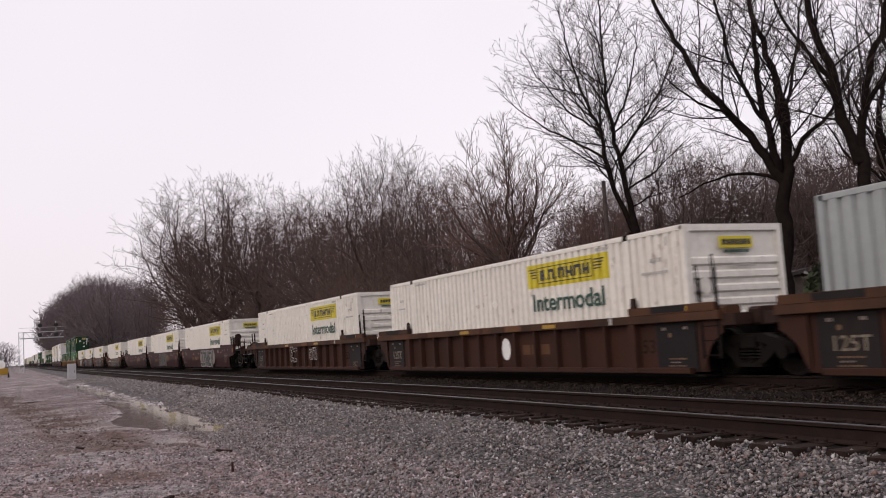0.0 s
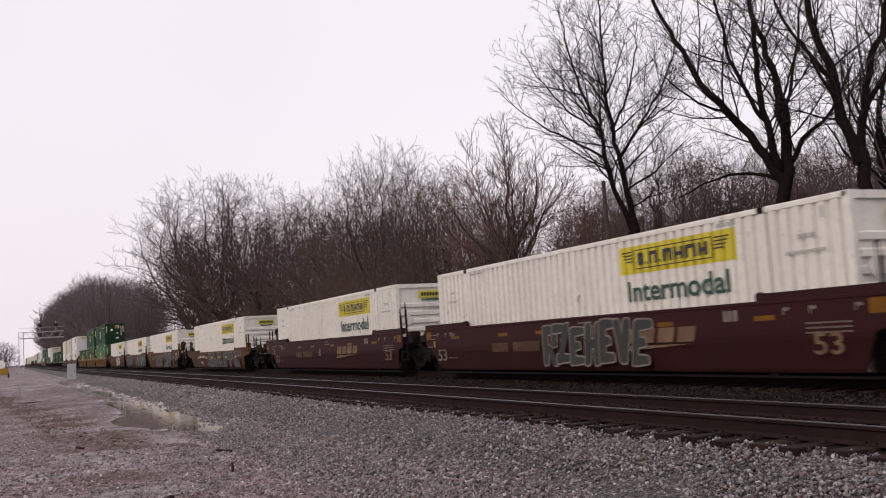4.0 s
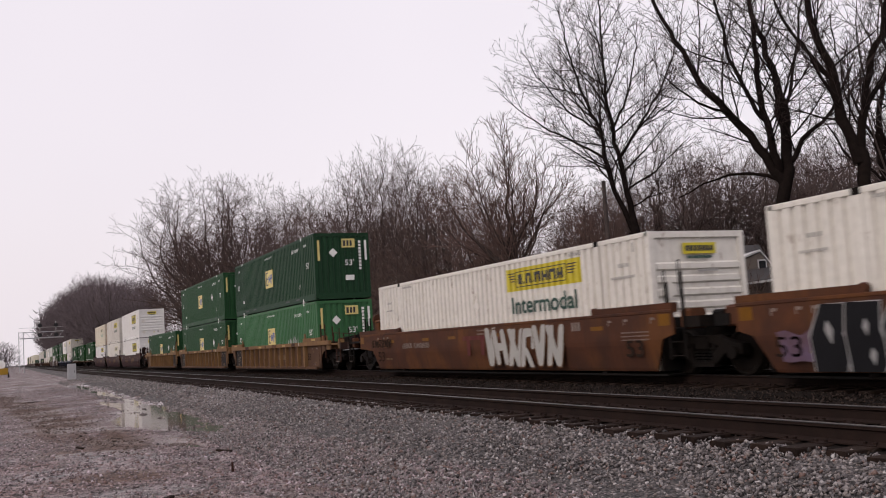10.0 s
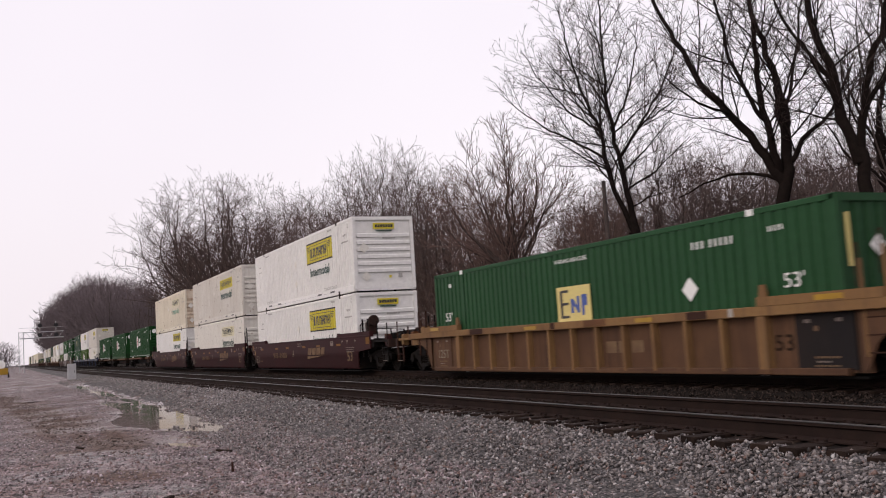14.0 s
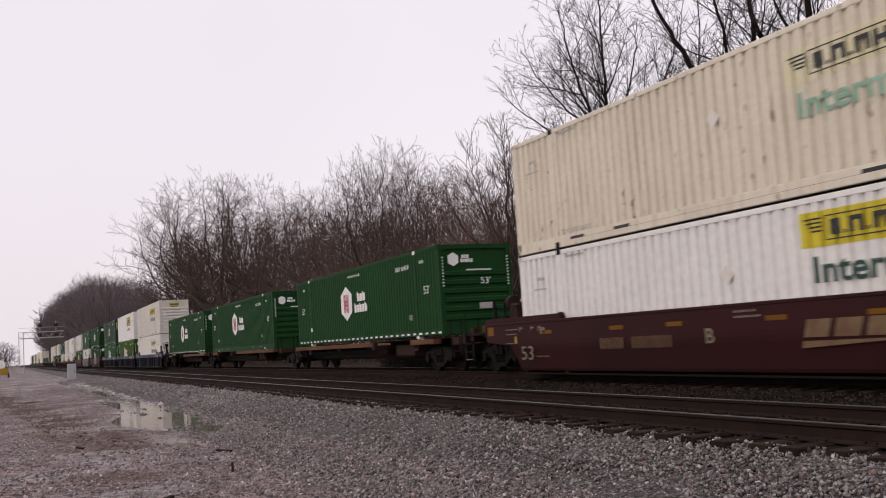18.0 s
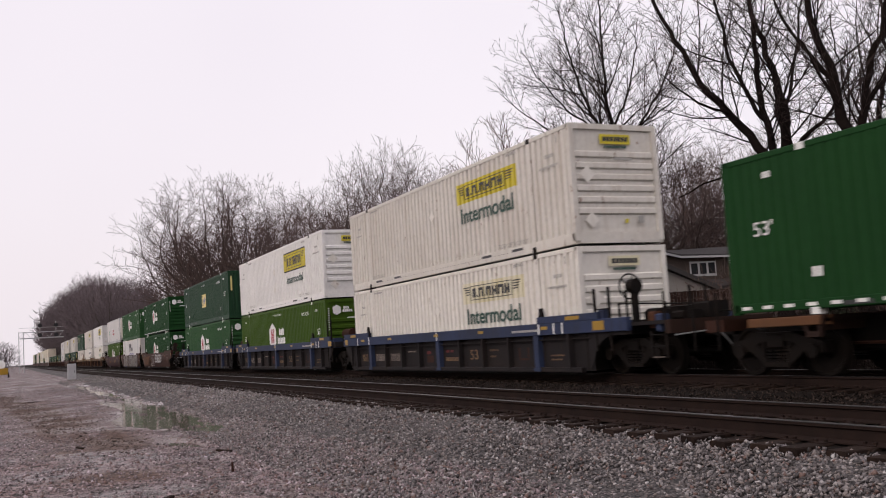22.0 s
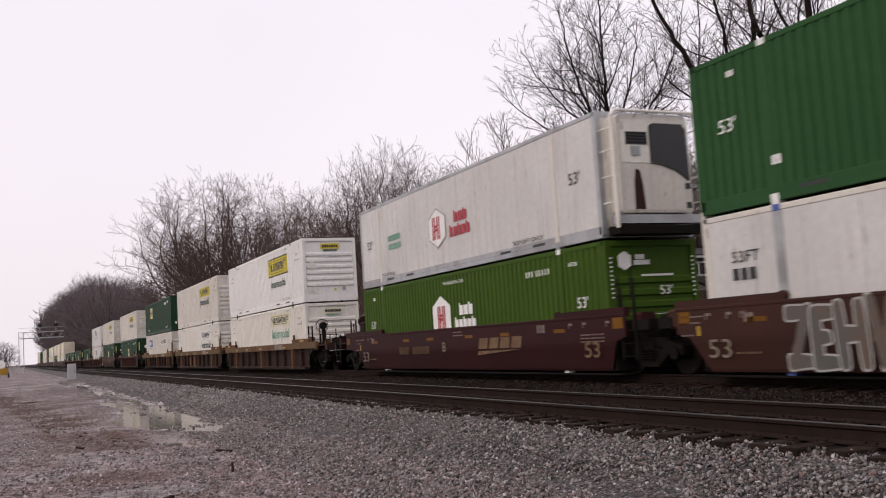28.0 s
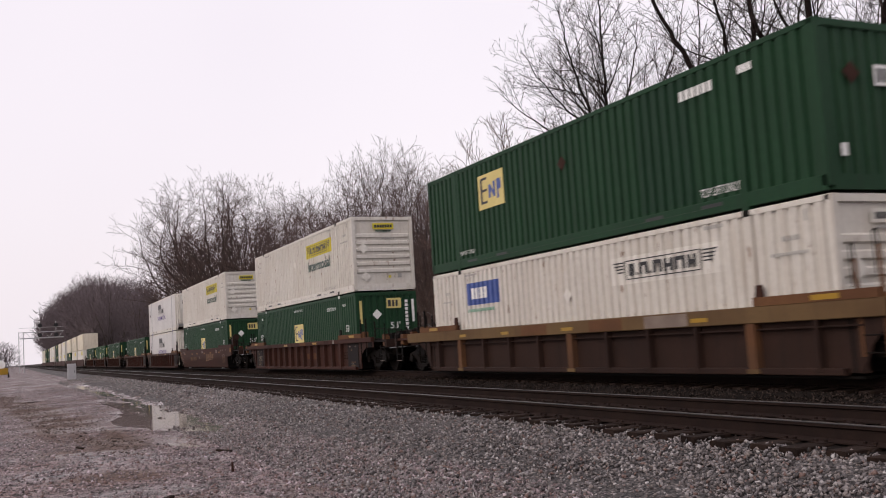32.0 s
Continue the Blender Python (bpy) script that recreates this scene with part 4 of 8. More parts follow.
def block_end(root, plate="buff"):
    """Front end of the ribbed green containers: vertical strips, placard, number, plate."""
    x = END + 0.006
    for y in (-1.09, 1.12):
        part("corner_strip", Build().box(x, x + 0.006, y - 0.05, y + 0.05, 1.65, 2.55), "buff" if y < 0 else "decal", root, "reflective corner strip")
    s = part("end_logo", Build().box(x, x + 0.006, 0.0, 0.62, 2.22, 2.62), plate, root, "buff logo panel on the end")
    bars(s, 0.06, 2.29, (0.12, 0.10, 0.10), 0.25, "ink", 0.05, y=x + 0.010, axis="y", name="logo_block", label="dark blocks of the logo")
    diamond(root, (-0.42, 2.0), 0.20, "decal", "end", label="white diamond placard")
    lettering("53'", 0.36, "decal", root, x + 0.008, 0.10, 1.42, 0.42, turn=(90, 0, 90))
    part("end_plate", Build().box(x, x + 0.006, 0.12, 0.52, 0.75, 0.98), "decal", root, "pale data plate on the end")
    b = Build()
    for i in range(9):
        b.box(x, x + 0.005, 0.78, 0.90, 2.42 - 0.15 * i, 2.53 - 0.15 * i)
    tagged(part("marking", b, "decal", root, "upright line of unreadable characters"), kind="stuff")


def block_green(label, body, placard=True, graffiti=False, stacked_word=False):
    root = shell({"body": body, "end": "upright", "casting": "decal", "pitch": 0.27, "depth": 0.036})
    square_logo(root, along(7.32), along(8.80), 1.05, 1.95)
    green_common(root)
    block_end(root)
    if body == "green_pale":
        rng = random.Random(4)
        for i in range(7):
            x, z = along(11.2) + 0.28 * i, 0.75 + rng.uniform(-0.05, 0.05)
            pts = [(x, z), (x + 0.06, z), (x + rng.uniform(0.1, 0.3), z + rng.uniform(0.45, 0.7)), (x + rng.uniform(0.0, 0.1), z + rng.uniform(0.45, 0.7))]
            part("graffiti_stroke", Build().prism([(a, -HALF - 0.008, b) for a, b in pts], (0, 0.004, 0)), "spray_silver", root, "pale sprayed stroke")
    if placard:
        diamond(root, (along(12.35), 1.55), 0.24, "decal", label="white diamond placard")
    tagged(root, label, "container", "containers on the train")
    return root


def high_logo_green(label):
    root = shell({"body": "green_old", "end": "upright", "casting": "green_old", "pitch": 0.30})
    square_logo(root, along(3.55), along(5.07), 1.45, 2.43, plate="buff")
    bars(root, along(12.6), 2.30, (0.12,) * 6, 0.2, "decal", 0.05)
    lettering("TOP LIFT ONLY", 0.24, "decal", root, along(13.0), -HALF - 0.008, 0.28, 1.1)
    lettering("TOP LIFT ONLY", 0.17, "decal", root, along(2.1), -HALF - 0.008, 0.30, 1.0)
    part("patch", wave(Build(), "x", along(11.1), along(12.8), 0.25, TALL - 0.13, -HALF + 0.006, -1, 0.30, GROOVE, 0.004), "green_patch", root, "darker repainted patch")
    diamond(root, (along(8.07), 1.95), 0.18, "brown")
    x = END + 0.006
    s = part("end_logo", Build().box(x, x + 0.006, 0.0, 0.55, 1.75, 2.12), "decal", root, "white logo panel on the end")
    bars(s, 0.06, 1.81, (0.1, 0.1, 0.1), 0.25, "ink", 0.04, y=x + 0.010, axis="y", name="logo_block", label="dark blocks of the logo")
    diamond(root, (-0.55, 1.95), 0.20, "brown", "end", label="rusty diamond placard")
    part("end_plate", Build().box(x, x + 0.006, -0.95, -0.8, 0.5, 0.72), "decal", root, "white data plate")
    bars(root, along(14.3), 2.4, (0.1, 0.1, 0.1), 0.15, "decal", 0.02)
    tagged(root, label, "container", "containers on the train")
    return root


def hex_end(root):
    x = END + 0.006
    pts = [(x + 0.03, -0.98, 2.28), (x + 0.03, -0.80, 2.18), (x + 0.03, -0.62, 2.28), (x + 0.03, -0.62, 2.52), (x + 0.03, -0.80, 2.62), (x + 0.03, -0.98, 2.52)]
    part("end_emblem", Build().prism(pts, (-0.006, 0, 0)), "decal", root, "white hexagon on the end")
    bars(root, -0.5, 2.43, (0.07,) * 3, 0.11, "decal", 0.02, y=x + 0.03, axis="y", name="end_block", label="white blocks beside the emblem")
    bars(root, -0.54, 2.30, (0.07,) * 5, 0.11, "decal", 0.02, y=x + 0.03, axis="y", name="end_block", label="white blocks beside the emblem")
    bars(root, -0.35, 2.03, (0.06,) * 12, 0.05, "decal", 0.015, y=x + 0.03, axis="y")
    lettering("53'", 0.30, "decal", root, x + 0.034, 0.12, 1.60, 0.36, turn=(90, 0, 90))
    part("end_plate", Build().box(x + 0.02, x + 0.032, 0.05, 0.50, 0.80, 1.00), "faint", root, "white data plate on the end")
    for y in (-1.16, 1.16):
        b = Build()
        for i in range(10):
            b.box(x, x + 0.004, y - 0.032, y + 0.032, 1.55 + 0.1 * i, 1.585 + 0.1 * i)
        tagged(part("marking", b, "decal", root, "upright line of unreadable characters"), kind="stuff")


def hexagon_green(label, body="green", dashes=False, white=False):
    if white:
        root = shell({"body": "aged", "flat": True, "rail": "chrome", "post": "offwhite", "casting": "chrome", "end": "none"})
    else:
        root = shell({"body": body, "end": "level", "casting": "decal", "skirt": 0.03 if dashes else -0.075, "pitch": 0.25, "depth": 0.025 if dashes else 0.036, "rib_count": 6, "ribs": (0.55, 1.95)})
    dark = "red" if white else "decal"
    if white:
        hexagon(root, along(7.1), 1.35, 0.66, 1.30, "faint", label="grey hexagon outline")
        h = hexagon(root, along(7.1), 1.35, 0.60, 1.18, "bright", y=-HALF - 0.012, label="white hexagon emblem")
    else:
        h = hexagon(root, along(7.05), 1.54, 0.66, 1.36, "decal")
    zc = 1.35 if white else 1.54
    y = -HALF - 0.017
    b = Build()
    for k in (-1, 1):
        for off in (0.10, 0.24):
            b.box(along(7.05) + k * off - 0.045, along(7.05) + k * off + 0.045, y, y + 0.003, zc - 0.36, zc + 0.36)
    b.box(along(7.05) - 0.16, along(7.05) + 0.16, y, y + 0.003, zc + 0.02, zc + 0.10)
    b.box(along(7.05) - 0.16, along(7.05) + 0.16, y, y + 0.003, zc - 0.10, zc - 0.02)
    part("emblem_bar", b, "red", h, "red bars inside the emblem")
    for xs, z, n, wide in ((8.34, zc + 0.02, 3, 0.95), (8.0, zc - 0.40, 5, 1.45)):
        b = Build()
        w = wide / n
        for i in range(n):
            s = along(xs) + i * w
            b.box(s, s + w - 0.05, y + 0.010, y + 0.013, z, z + 0.29)
            if i % 2 == 0:
                b.box(s, s + 0.09, y + 0.010, y + 0.013, z + 0.29, z + 0.36)
        part("name_block", b, dark, root, "bold blocks of the company sign")
    if white:
        for x in (along(0.70), along(14.85)):
            lettering("53'", 0.40, "ink", root, x, -HALF - 0.008, 1.35, 0.5)
        lettering("TOP LIFT ONLY", 0.17, "ink", root, along(2.1), -HALF - 0.006, 0.22, 1.3)
        lettering("TOP LIFT ONLY", 0.17, "ink", root, along(11.9), -HALF - 0.006, 0.22, 1.6)
        g = Build()
        for z in (1.12, 1.42):
            for i in range(6):
                g.box(along(2.85) + 0.2 * i, along(3.01) + 0.2 * i, -HALF - 0.006, -HALF - 0.002, z, z + 0.2)
        part("side_notice", g, "teal_faded", root, "faded green notice of unreadable blocks")
        reefer_end(root)
    else:
        green_common(root)
        hex_end(root)
    if dashes:
        b = Build()
        x = -END + 0.25
        while x < END - 0.3:
            b.box(x, x + 0.22, -HALF - 0.006, -HALF - 0.001, 0.085, 0.145)
            x += 0.52
        tagged(part("reflective_strip", b, "decal", root), "row of white reflective dashes", kind="stuff")
    tagged(root, label, "container", "containers on the train")
    return root


def reefer_end(root):
    """A refrigerating unit in a tubular frame on the front end."""
    x = END
    part("bulkhead", Build().box(x - 0.06, x - 0.02, -HALF + 0.1, HALF - 0.1, 0.15, TALL - 0.1), "white", root)
    unit = part("cooling_unit", Build().bevelled(x - 0.02, x + 0.42, -1.0, 1.0, 0.45, 2.72, 0.06), "offwhite", root, "stained white cooling unit")
    f = x + 0.422

    def plate(name, pts, lift, mat, label):
        return part(name, Build().prism([(f, y, z) for y, z in pts], (lift, 0, 0)), mat, unit, label)

    plate("upper_panel", [(-0.92, 1.60), (-0.16, 1.60), (-0.16, 2.60), (-0.92, 2.60)], 0.012, "white", "")
    plate("lower_panel", [(-0.92, 0.50), (0.92, 0.50), (0.92, 1.16), (0.55, 1.40), (0.2, 1.52), (-0.14, 1.56), (-0.92, 1.56)], 0.014, "offwhite", "stained lower panel")
    g = plate("intake_grille", [(-0.80, 2.02), (-0.20, 2.02), (-0.20, 2.32), (-0.80, 2.32)], 0.022, "ink", "dark intake grille")
    for i in range(4):
        part("slat", Build().box(f + 0.022, f + 0.030, -0.78, -0.22, 2.06 + 0.07 * i, 2.085 + 0.07 * i), "cast", g)
    plate("control_box", [(-0.68, 1.76), (-0.42, 1.76), (-0.42, 1.98), (-0.68, 1.98)], 0.03, "grey", "grey control box")
    cowl = [(-0.12, 1.60)] + [(-0.12 + 0.12 * (1 - math.cos(t * math.pi / 8)), 2.41 + 0.12 * math.sin(t * math.pi / 8)) for t in range(5)] + [(0.80, 2.53), (0.90, 2.42), (0.92, 1.20), (0.55, 1.44), (0.2, 1.56)]
    plate("side_cowl", cowl[::-1], 0.05, "ink", "black curved cowl")
    plate("soot_stain", [(-0.66, 0.52), (-0.36, 0.52), (-0.40, 1.1), (-0.46, 1.42), (-0.58, 1.46), (-0.64, 1.15)], 0.0155, "brown", "brown soot stain")
    for z in (1.0, 0.55):
        plate("latch", [(0.80, z), (0.94, z), (0.94, z + 0.14), (0.80, z + 0.14)], 0.03, "ink", "black latch")
    for y in (-1.2, 1.2):
        part("frame_tube", Build().rod((x + 0.48, y, 0.1), (x + 0.48, y, 2.66), 0.05, 10).rod((x + 0.48, y, 2.66), (x + 0.48, y * 0.9, 2.8), 0.05, 10), "white", root)
        for z in (0.7, 1.3, 1.9, 2.4):
            part("frame_rung", Build().rod((x, y, z), (x + 0.48, y, z), 0.02, 6), "white", root)
    part("frame_tube", Build().rod((x + 0.48, -1.08, 2.8), (x + 0.48, 1.08, 2.8), 0.04, 10), "white", root)
    part("bumper", Build().bevelled(x + 0.2, x + 0.47, -1.15, 1.15, 0.20, 0.40, 0.02), "chrome", root, "scuffed metal bumper")
    part("lower_bumper", Build().bevelled(x, x + 0.47, -1.15, 1.15, -0.04, 0.16, 0.02), "cast", root, "dark scuffed sill")


def plain_white(label, nose=False):
    """Flat-sided white container with black and purple lettering blocks."""
    root = shell({"body": "aged", "flat": True, "rail": "offwhite", "post": "chrome", "casting": "logo_blue", "end": "level", "rib_count": 3})
    y = -HALF - 0.008
    b, c = Build(), Build()
    x = along(6.45)
    for w in (0.34, 0.34, 0.2, 0.46, 0.34):
        b.prism([(x - 0.06, y, 1.72), (x + w - 0.1, y, 1.72), (x + w + 0.02, y, 2.32), (x + 0.06, y, 2.50), (x - 0.06, y, 2.42)], (0, 0.003, 0))
        c.box(x, x + w - 0.05, y - 0.004, y - 0.001, 1.62, 2.05)
        x += w + 0.03
    x += 0.12
    for w in (0.12, 0.36, 0.34, 0.1):
        b.box(x, x + w, y, y + 0.003, 1.66, 2.12 if w < 0.2 else 2.0)
        x += w + 0.06
    part("name_shadow", b, "ink", root, "black slanted blocks of the company sign")
    part("name_block", c, "faint", root, "pale grey blocks of the company sign")
    lettering("INTERMODAL", 0.52, "purple", root, along(5.8), y, 1.06, 4.9)
    lettering("53FT", 0.30, "ink", root, along(0.75), y, 1.95, 0.7)
    bars(root, along(0.75), 1.62, (0.16, 0.16, 0.16), 0.22, "ink", 0.06)
    if nose:
        reefer_end(root)
    tagged(root, label, "container", "containers on the train")
    return root


def grey_box(label):
    root = shell({"body": "grey", "end": "upright", "casting": "grey", "pitch": 0.30})
    tagged(root, label, "container", "containers on the train")
    return root


def blue_panel(root):
    p = part("advert", wave(Build(), "x", along(2.35), along(4.40), 1.80, 2.45, -HALF + 0.006, -1, 0.285, GROOVE, 0.007), "logo_blue", root, "blue advertising panel with white blocks")
    bars(p, along(2.68), 1.97, (0.18, 0.14, 0.06, 0.18, 0.18), 0.32, "decal", 0.06, y=-HALF - 0.010, name="advert_block", label="white blocks on the panel")
    bars(root, along(2.4), 1.60, (0.12,) * 10, 0.09, "teal_faded", 0.05)
    return root


MODELS = {
    "jb": lambda: hunt("white ribbed intermodal container with a yellow company sign", "white"),
    "jb_white": lambda: hunt("clean white ribbed container with a yellow company sign", "bright"),
    "jb_old": lambda: hunt("weathered cream container with rust-streaked end and faded sign", "cream", "yellow_faded", "teal_faded", end_mat="rust_end", top_word=True, drop=0.2),
    "jb_top": lambda: hunt("off-white ribbed container marked top lift only", "offwhite", "yellow", "teal", top_word=True, drop=0.2),
    "jb_faded": lambda: hunt("white ribbed container with a faded bordered sign and dark lettering", "white", "yellow_faded", "teal", drop=0.17),
    "jb_bordered": lambda: hunt("white ribbed container with a white bordered sign and dark lettering", "white", "bright", "teal", drop=0.17),
    "jb_pale": lambda: hunt("white ribbed container with a pale sign and washed-out lettering", "white", "yellow_faded", "teal_faded"),
    "jb_plate": lambda: hunt("white container with a dark-bordered yellow sign", "bright", bordered=True, top_word=True),
    "jb_plain": lambda: hunt("white ribbed container with a pale sign and no lettering below", "white", "yellow_faded", None),
    "jb_advert": lambda: blue_panel(hunt("white ribbed container with a blue advertising panel and pale sign", "offwhite", "white", None, drop=0.2)),
    "emp": lambda: block_green("green ribbed container with a square buff logo panel", "green"),
    "emp_old": lambda: block_green("dark green ribbed container with a square buff logo panel", "green_old", False),
    "emp_pale": lambda: block_green("mid-green ribbed container with a square buff logo panel", "green_pale", False),
    "emp_high": lambda: high_logo_green("dark green container with a darker repainted patch"),
    "hub": lambda: hexagon_green("dark green container with a white hexagon emblem", "green_hub"),
    "hub_mid": lambda: hexagon_green("faded mid-green container with a white hexagon emblem", "green_mid"),
    "hub_dash": lambda: hexagon_green("green container with hexagon emblem and white dashes along its base", "green_hub", True),
    "hub_lime": lambda: hexagon_green("lime green ribbed container with a white hexagon emblem", "lime"),
    "hub_white": lambda: hexagon_green("white refrigerated container with a red hexagon emblem", white=True),
    "prime": lambda: plain_white("smooth white container with black sign blocks and purple lettering"),
    "reefer": lambda: plain_white("smooth white refrigerated container with dark cooling unit", True),
    "grey": lambda: grey_box("grey ribbed shipping container"),
}


def far_box(body, sign, label):
    """A container that stays far off: frame, walls and sign."""
    root = shell_far(body)
    part("sign", Build().box(along(9.8), along(13.4), -HALF - 0.012, -HALF - 0.004, 1.95, 2.65), sign, root, "company sign")
    return tagged(root, label, "container", "containers on the train")


def shell_far(body):
    root = new("shipping_container")
    for out in (-1, 1):
        part("side_panel", wave(Build(), "x", -END + 0.1, END - 0.1, 0.1, TALL - 0.05, out * (HALF - 0.006), out, 0.6, GROOVE), body, root)
    part("frame", Build().box(-END, END, -HALF + 0.06, HALF - 0.06, 0.0, TALL), body, root)
    for x in (-6.096, 6.096):
        part("stacking_post", Build().box(x - 0.1, x + 0.1, -HALF - 0.004, HALF + 0.004, -0.13, TALL - 0.01), body, root)
    return root


MODELS["far_white"] = lambda: far_box("white", "yellow", "white ribbed container far down the train")
MODELS["far_cream"] = lambda: far_box("cream", "yellow_faded", "weathered cream container far down the train")
MODELS["far_green"] = lambda: far_box("green_old", "buff", "dark green container far down the train")
MADE = {}
TRAIN = []  # things that ride along: (object, s, y, z), s being the place along the line at time zero


def load(kind, s_rear, z):
    at = (s_rear + END, TRACK_FAR, z)
    if kind not in MADE:
        ob = MADE[kind] = MODELS[kind]()
        ob.matrix_basis = pose(*at)
    else:
        ob = copy_thing(MADE[kind], pose(*at))
    TRAIN.append((ob, *at))
    return ob

# ---- the train: cars ----
SIDE = 1.475  # half width over the car's sides
WHEEL_R = 0.457


def wheelset_mesh():
    bm = Build()
    for y in (-0.75, 0.75):
        k = 1 if y > 0 else -1
        prof = [(0.10, y - 0.09 * k), (0.16, y - 0.04 * k), (0.36, y - 0.03 * k), (0.40, y - 0.065 * k), (0.485, y - 0.065 * k), (0.485, y - 0.035 * k),
                (0.46, y - 0.03 * k), (0.452, y + 0.065 * k), (0.40, y + 0.065 * k), (0.36, y + 0.02 * k), (0.16, y + 0.02 * k), (0.10, y + 0.08 * k)]
        bm.lathe(prof, (0, 0, 0), 24)
    bm.rod((0, -1.05, 0), (0, 1.05, 0), 0.085, 10)
    for t in range(4):
        a = t * math.pi / 2
        bm.rod((0.05 * math.cos(a), -1.075, 0.05 * math.sin(a)), (0.05 * math.cos(a), -1.05, 0.05 * math.sin(a)), 0.016, 6)
    return bm.mesh("wheelset", "cast")


WHEELSET = wheelset_mesh()


def side_frame_mesh():
    """Cast side frame: an arched beam with pedestals over both axles and a spring opening in its middle."""
    bm = Build()
    y0, y1 = -0.09, 0.09
    top = [(-1.12, 0.62), (-0.62, 0.72), (-0.40, 0.80), (0.40, 0.80), (0.62, 0.72), (1.12, 0.62)]
    low = [(-1.12, 0.42), (-0.66, 0.46), (-0.36, 0.64), (0.36, 0.64), (0.66, 0.46), (1.12, 0.42)]
    for (xa, za), (xb, zb), (xc, zc), (xd, zd) in zip(top, top[1:], low, low[1:]):
        bm.prism([(xc, y0, zc), (xd, y0, zd), (xb, y0, zb), (xa, y0, za)], (0, y1 - y0, 0))
    bm.prism([(-0.66, y0, 0.46), (-0.30, y0, 0.20), (-0.24, y0, 0.30), (-0.44, y0, 0.58)], (0, y1 - y0, 0))
    bm.prism([(0.30, y0, 0.20), (0.66, y0, 0.46), (0.44, y0, 0.58), (0.24, y0, 0.30)], (0, y1 - y0, 0))
    bm.box(-0.32, 0.32, y0 - 0.02, y1 + 0.02, 0.18, 0.27)
    for x in (-0.36, 0.29):
        bm.box(x, x + 0.07, y0, y1, 0.25, 0.66)
    for x in (-0.89, 0.89):
        bm.rod((x, y0 - 0.07, WHEEL_R), (x, y1, WHEEL_R), 0.13, 12)
    return bm.mesh("side_frame", "cast")


SIDE_FRAME = side_frame_mesh()
_sp = Build()
for _x in (-0.2, 0.0, 0.2):
    for _k in range(5):
        _sp.rod((_x, 0, 0.275 + 0.06 * _k), (_x, 0, 0.31 + 0.06 * _k), 0.085, 8)
SPRINGS = _sp.mesh("spring_group", "black")
_bo = Build().bevelled(-0.20, 0.20, -1.12, 1.12, 0.50, 0.78, 0.04)
_bo.rod((0, 0, 0.78), (0, 0, 0.86), 0.22, 12)
BOLSTER = _bo.mesh("truck", "cast")


def truck(parent, x):
    t = shared("truck", BOLSTER, parent, pose(x, 0, 0))
    tagged(t, "dark cast-steel two-axle bogie")
    for y in (-1.0, 1.0):
        shared("side_frame", SIDE_FRAME, t, pose(0, y, 0))
        tagged(shared("spring_group", SPRINGS, t, pose(0, y, 0)), "dark coil springs of the bogie", kind="stuff")
    for dx in (-0.89, 0.89):
        w = new("wheelset", WHEELSET)
        w.parent = t
        w.matrix_parent_inverse = pose(dx, 0, WHEEL_R)
    return t


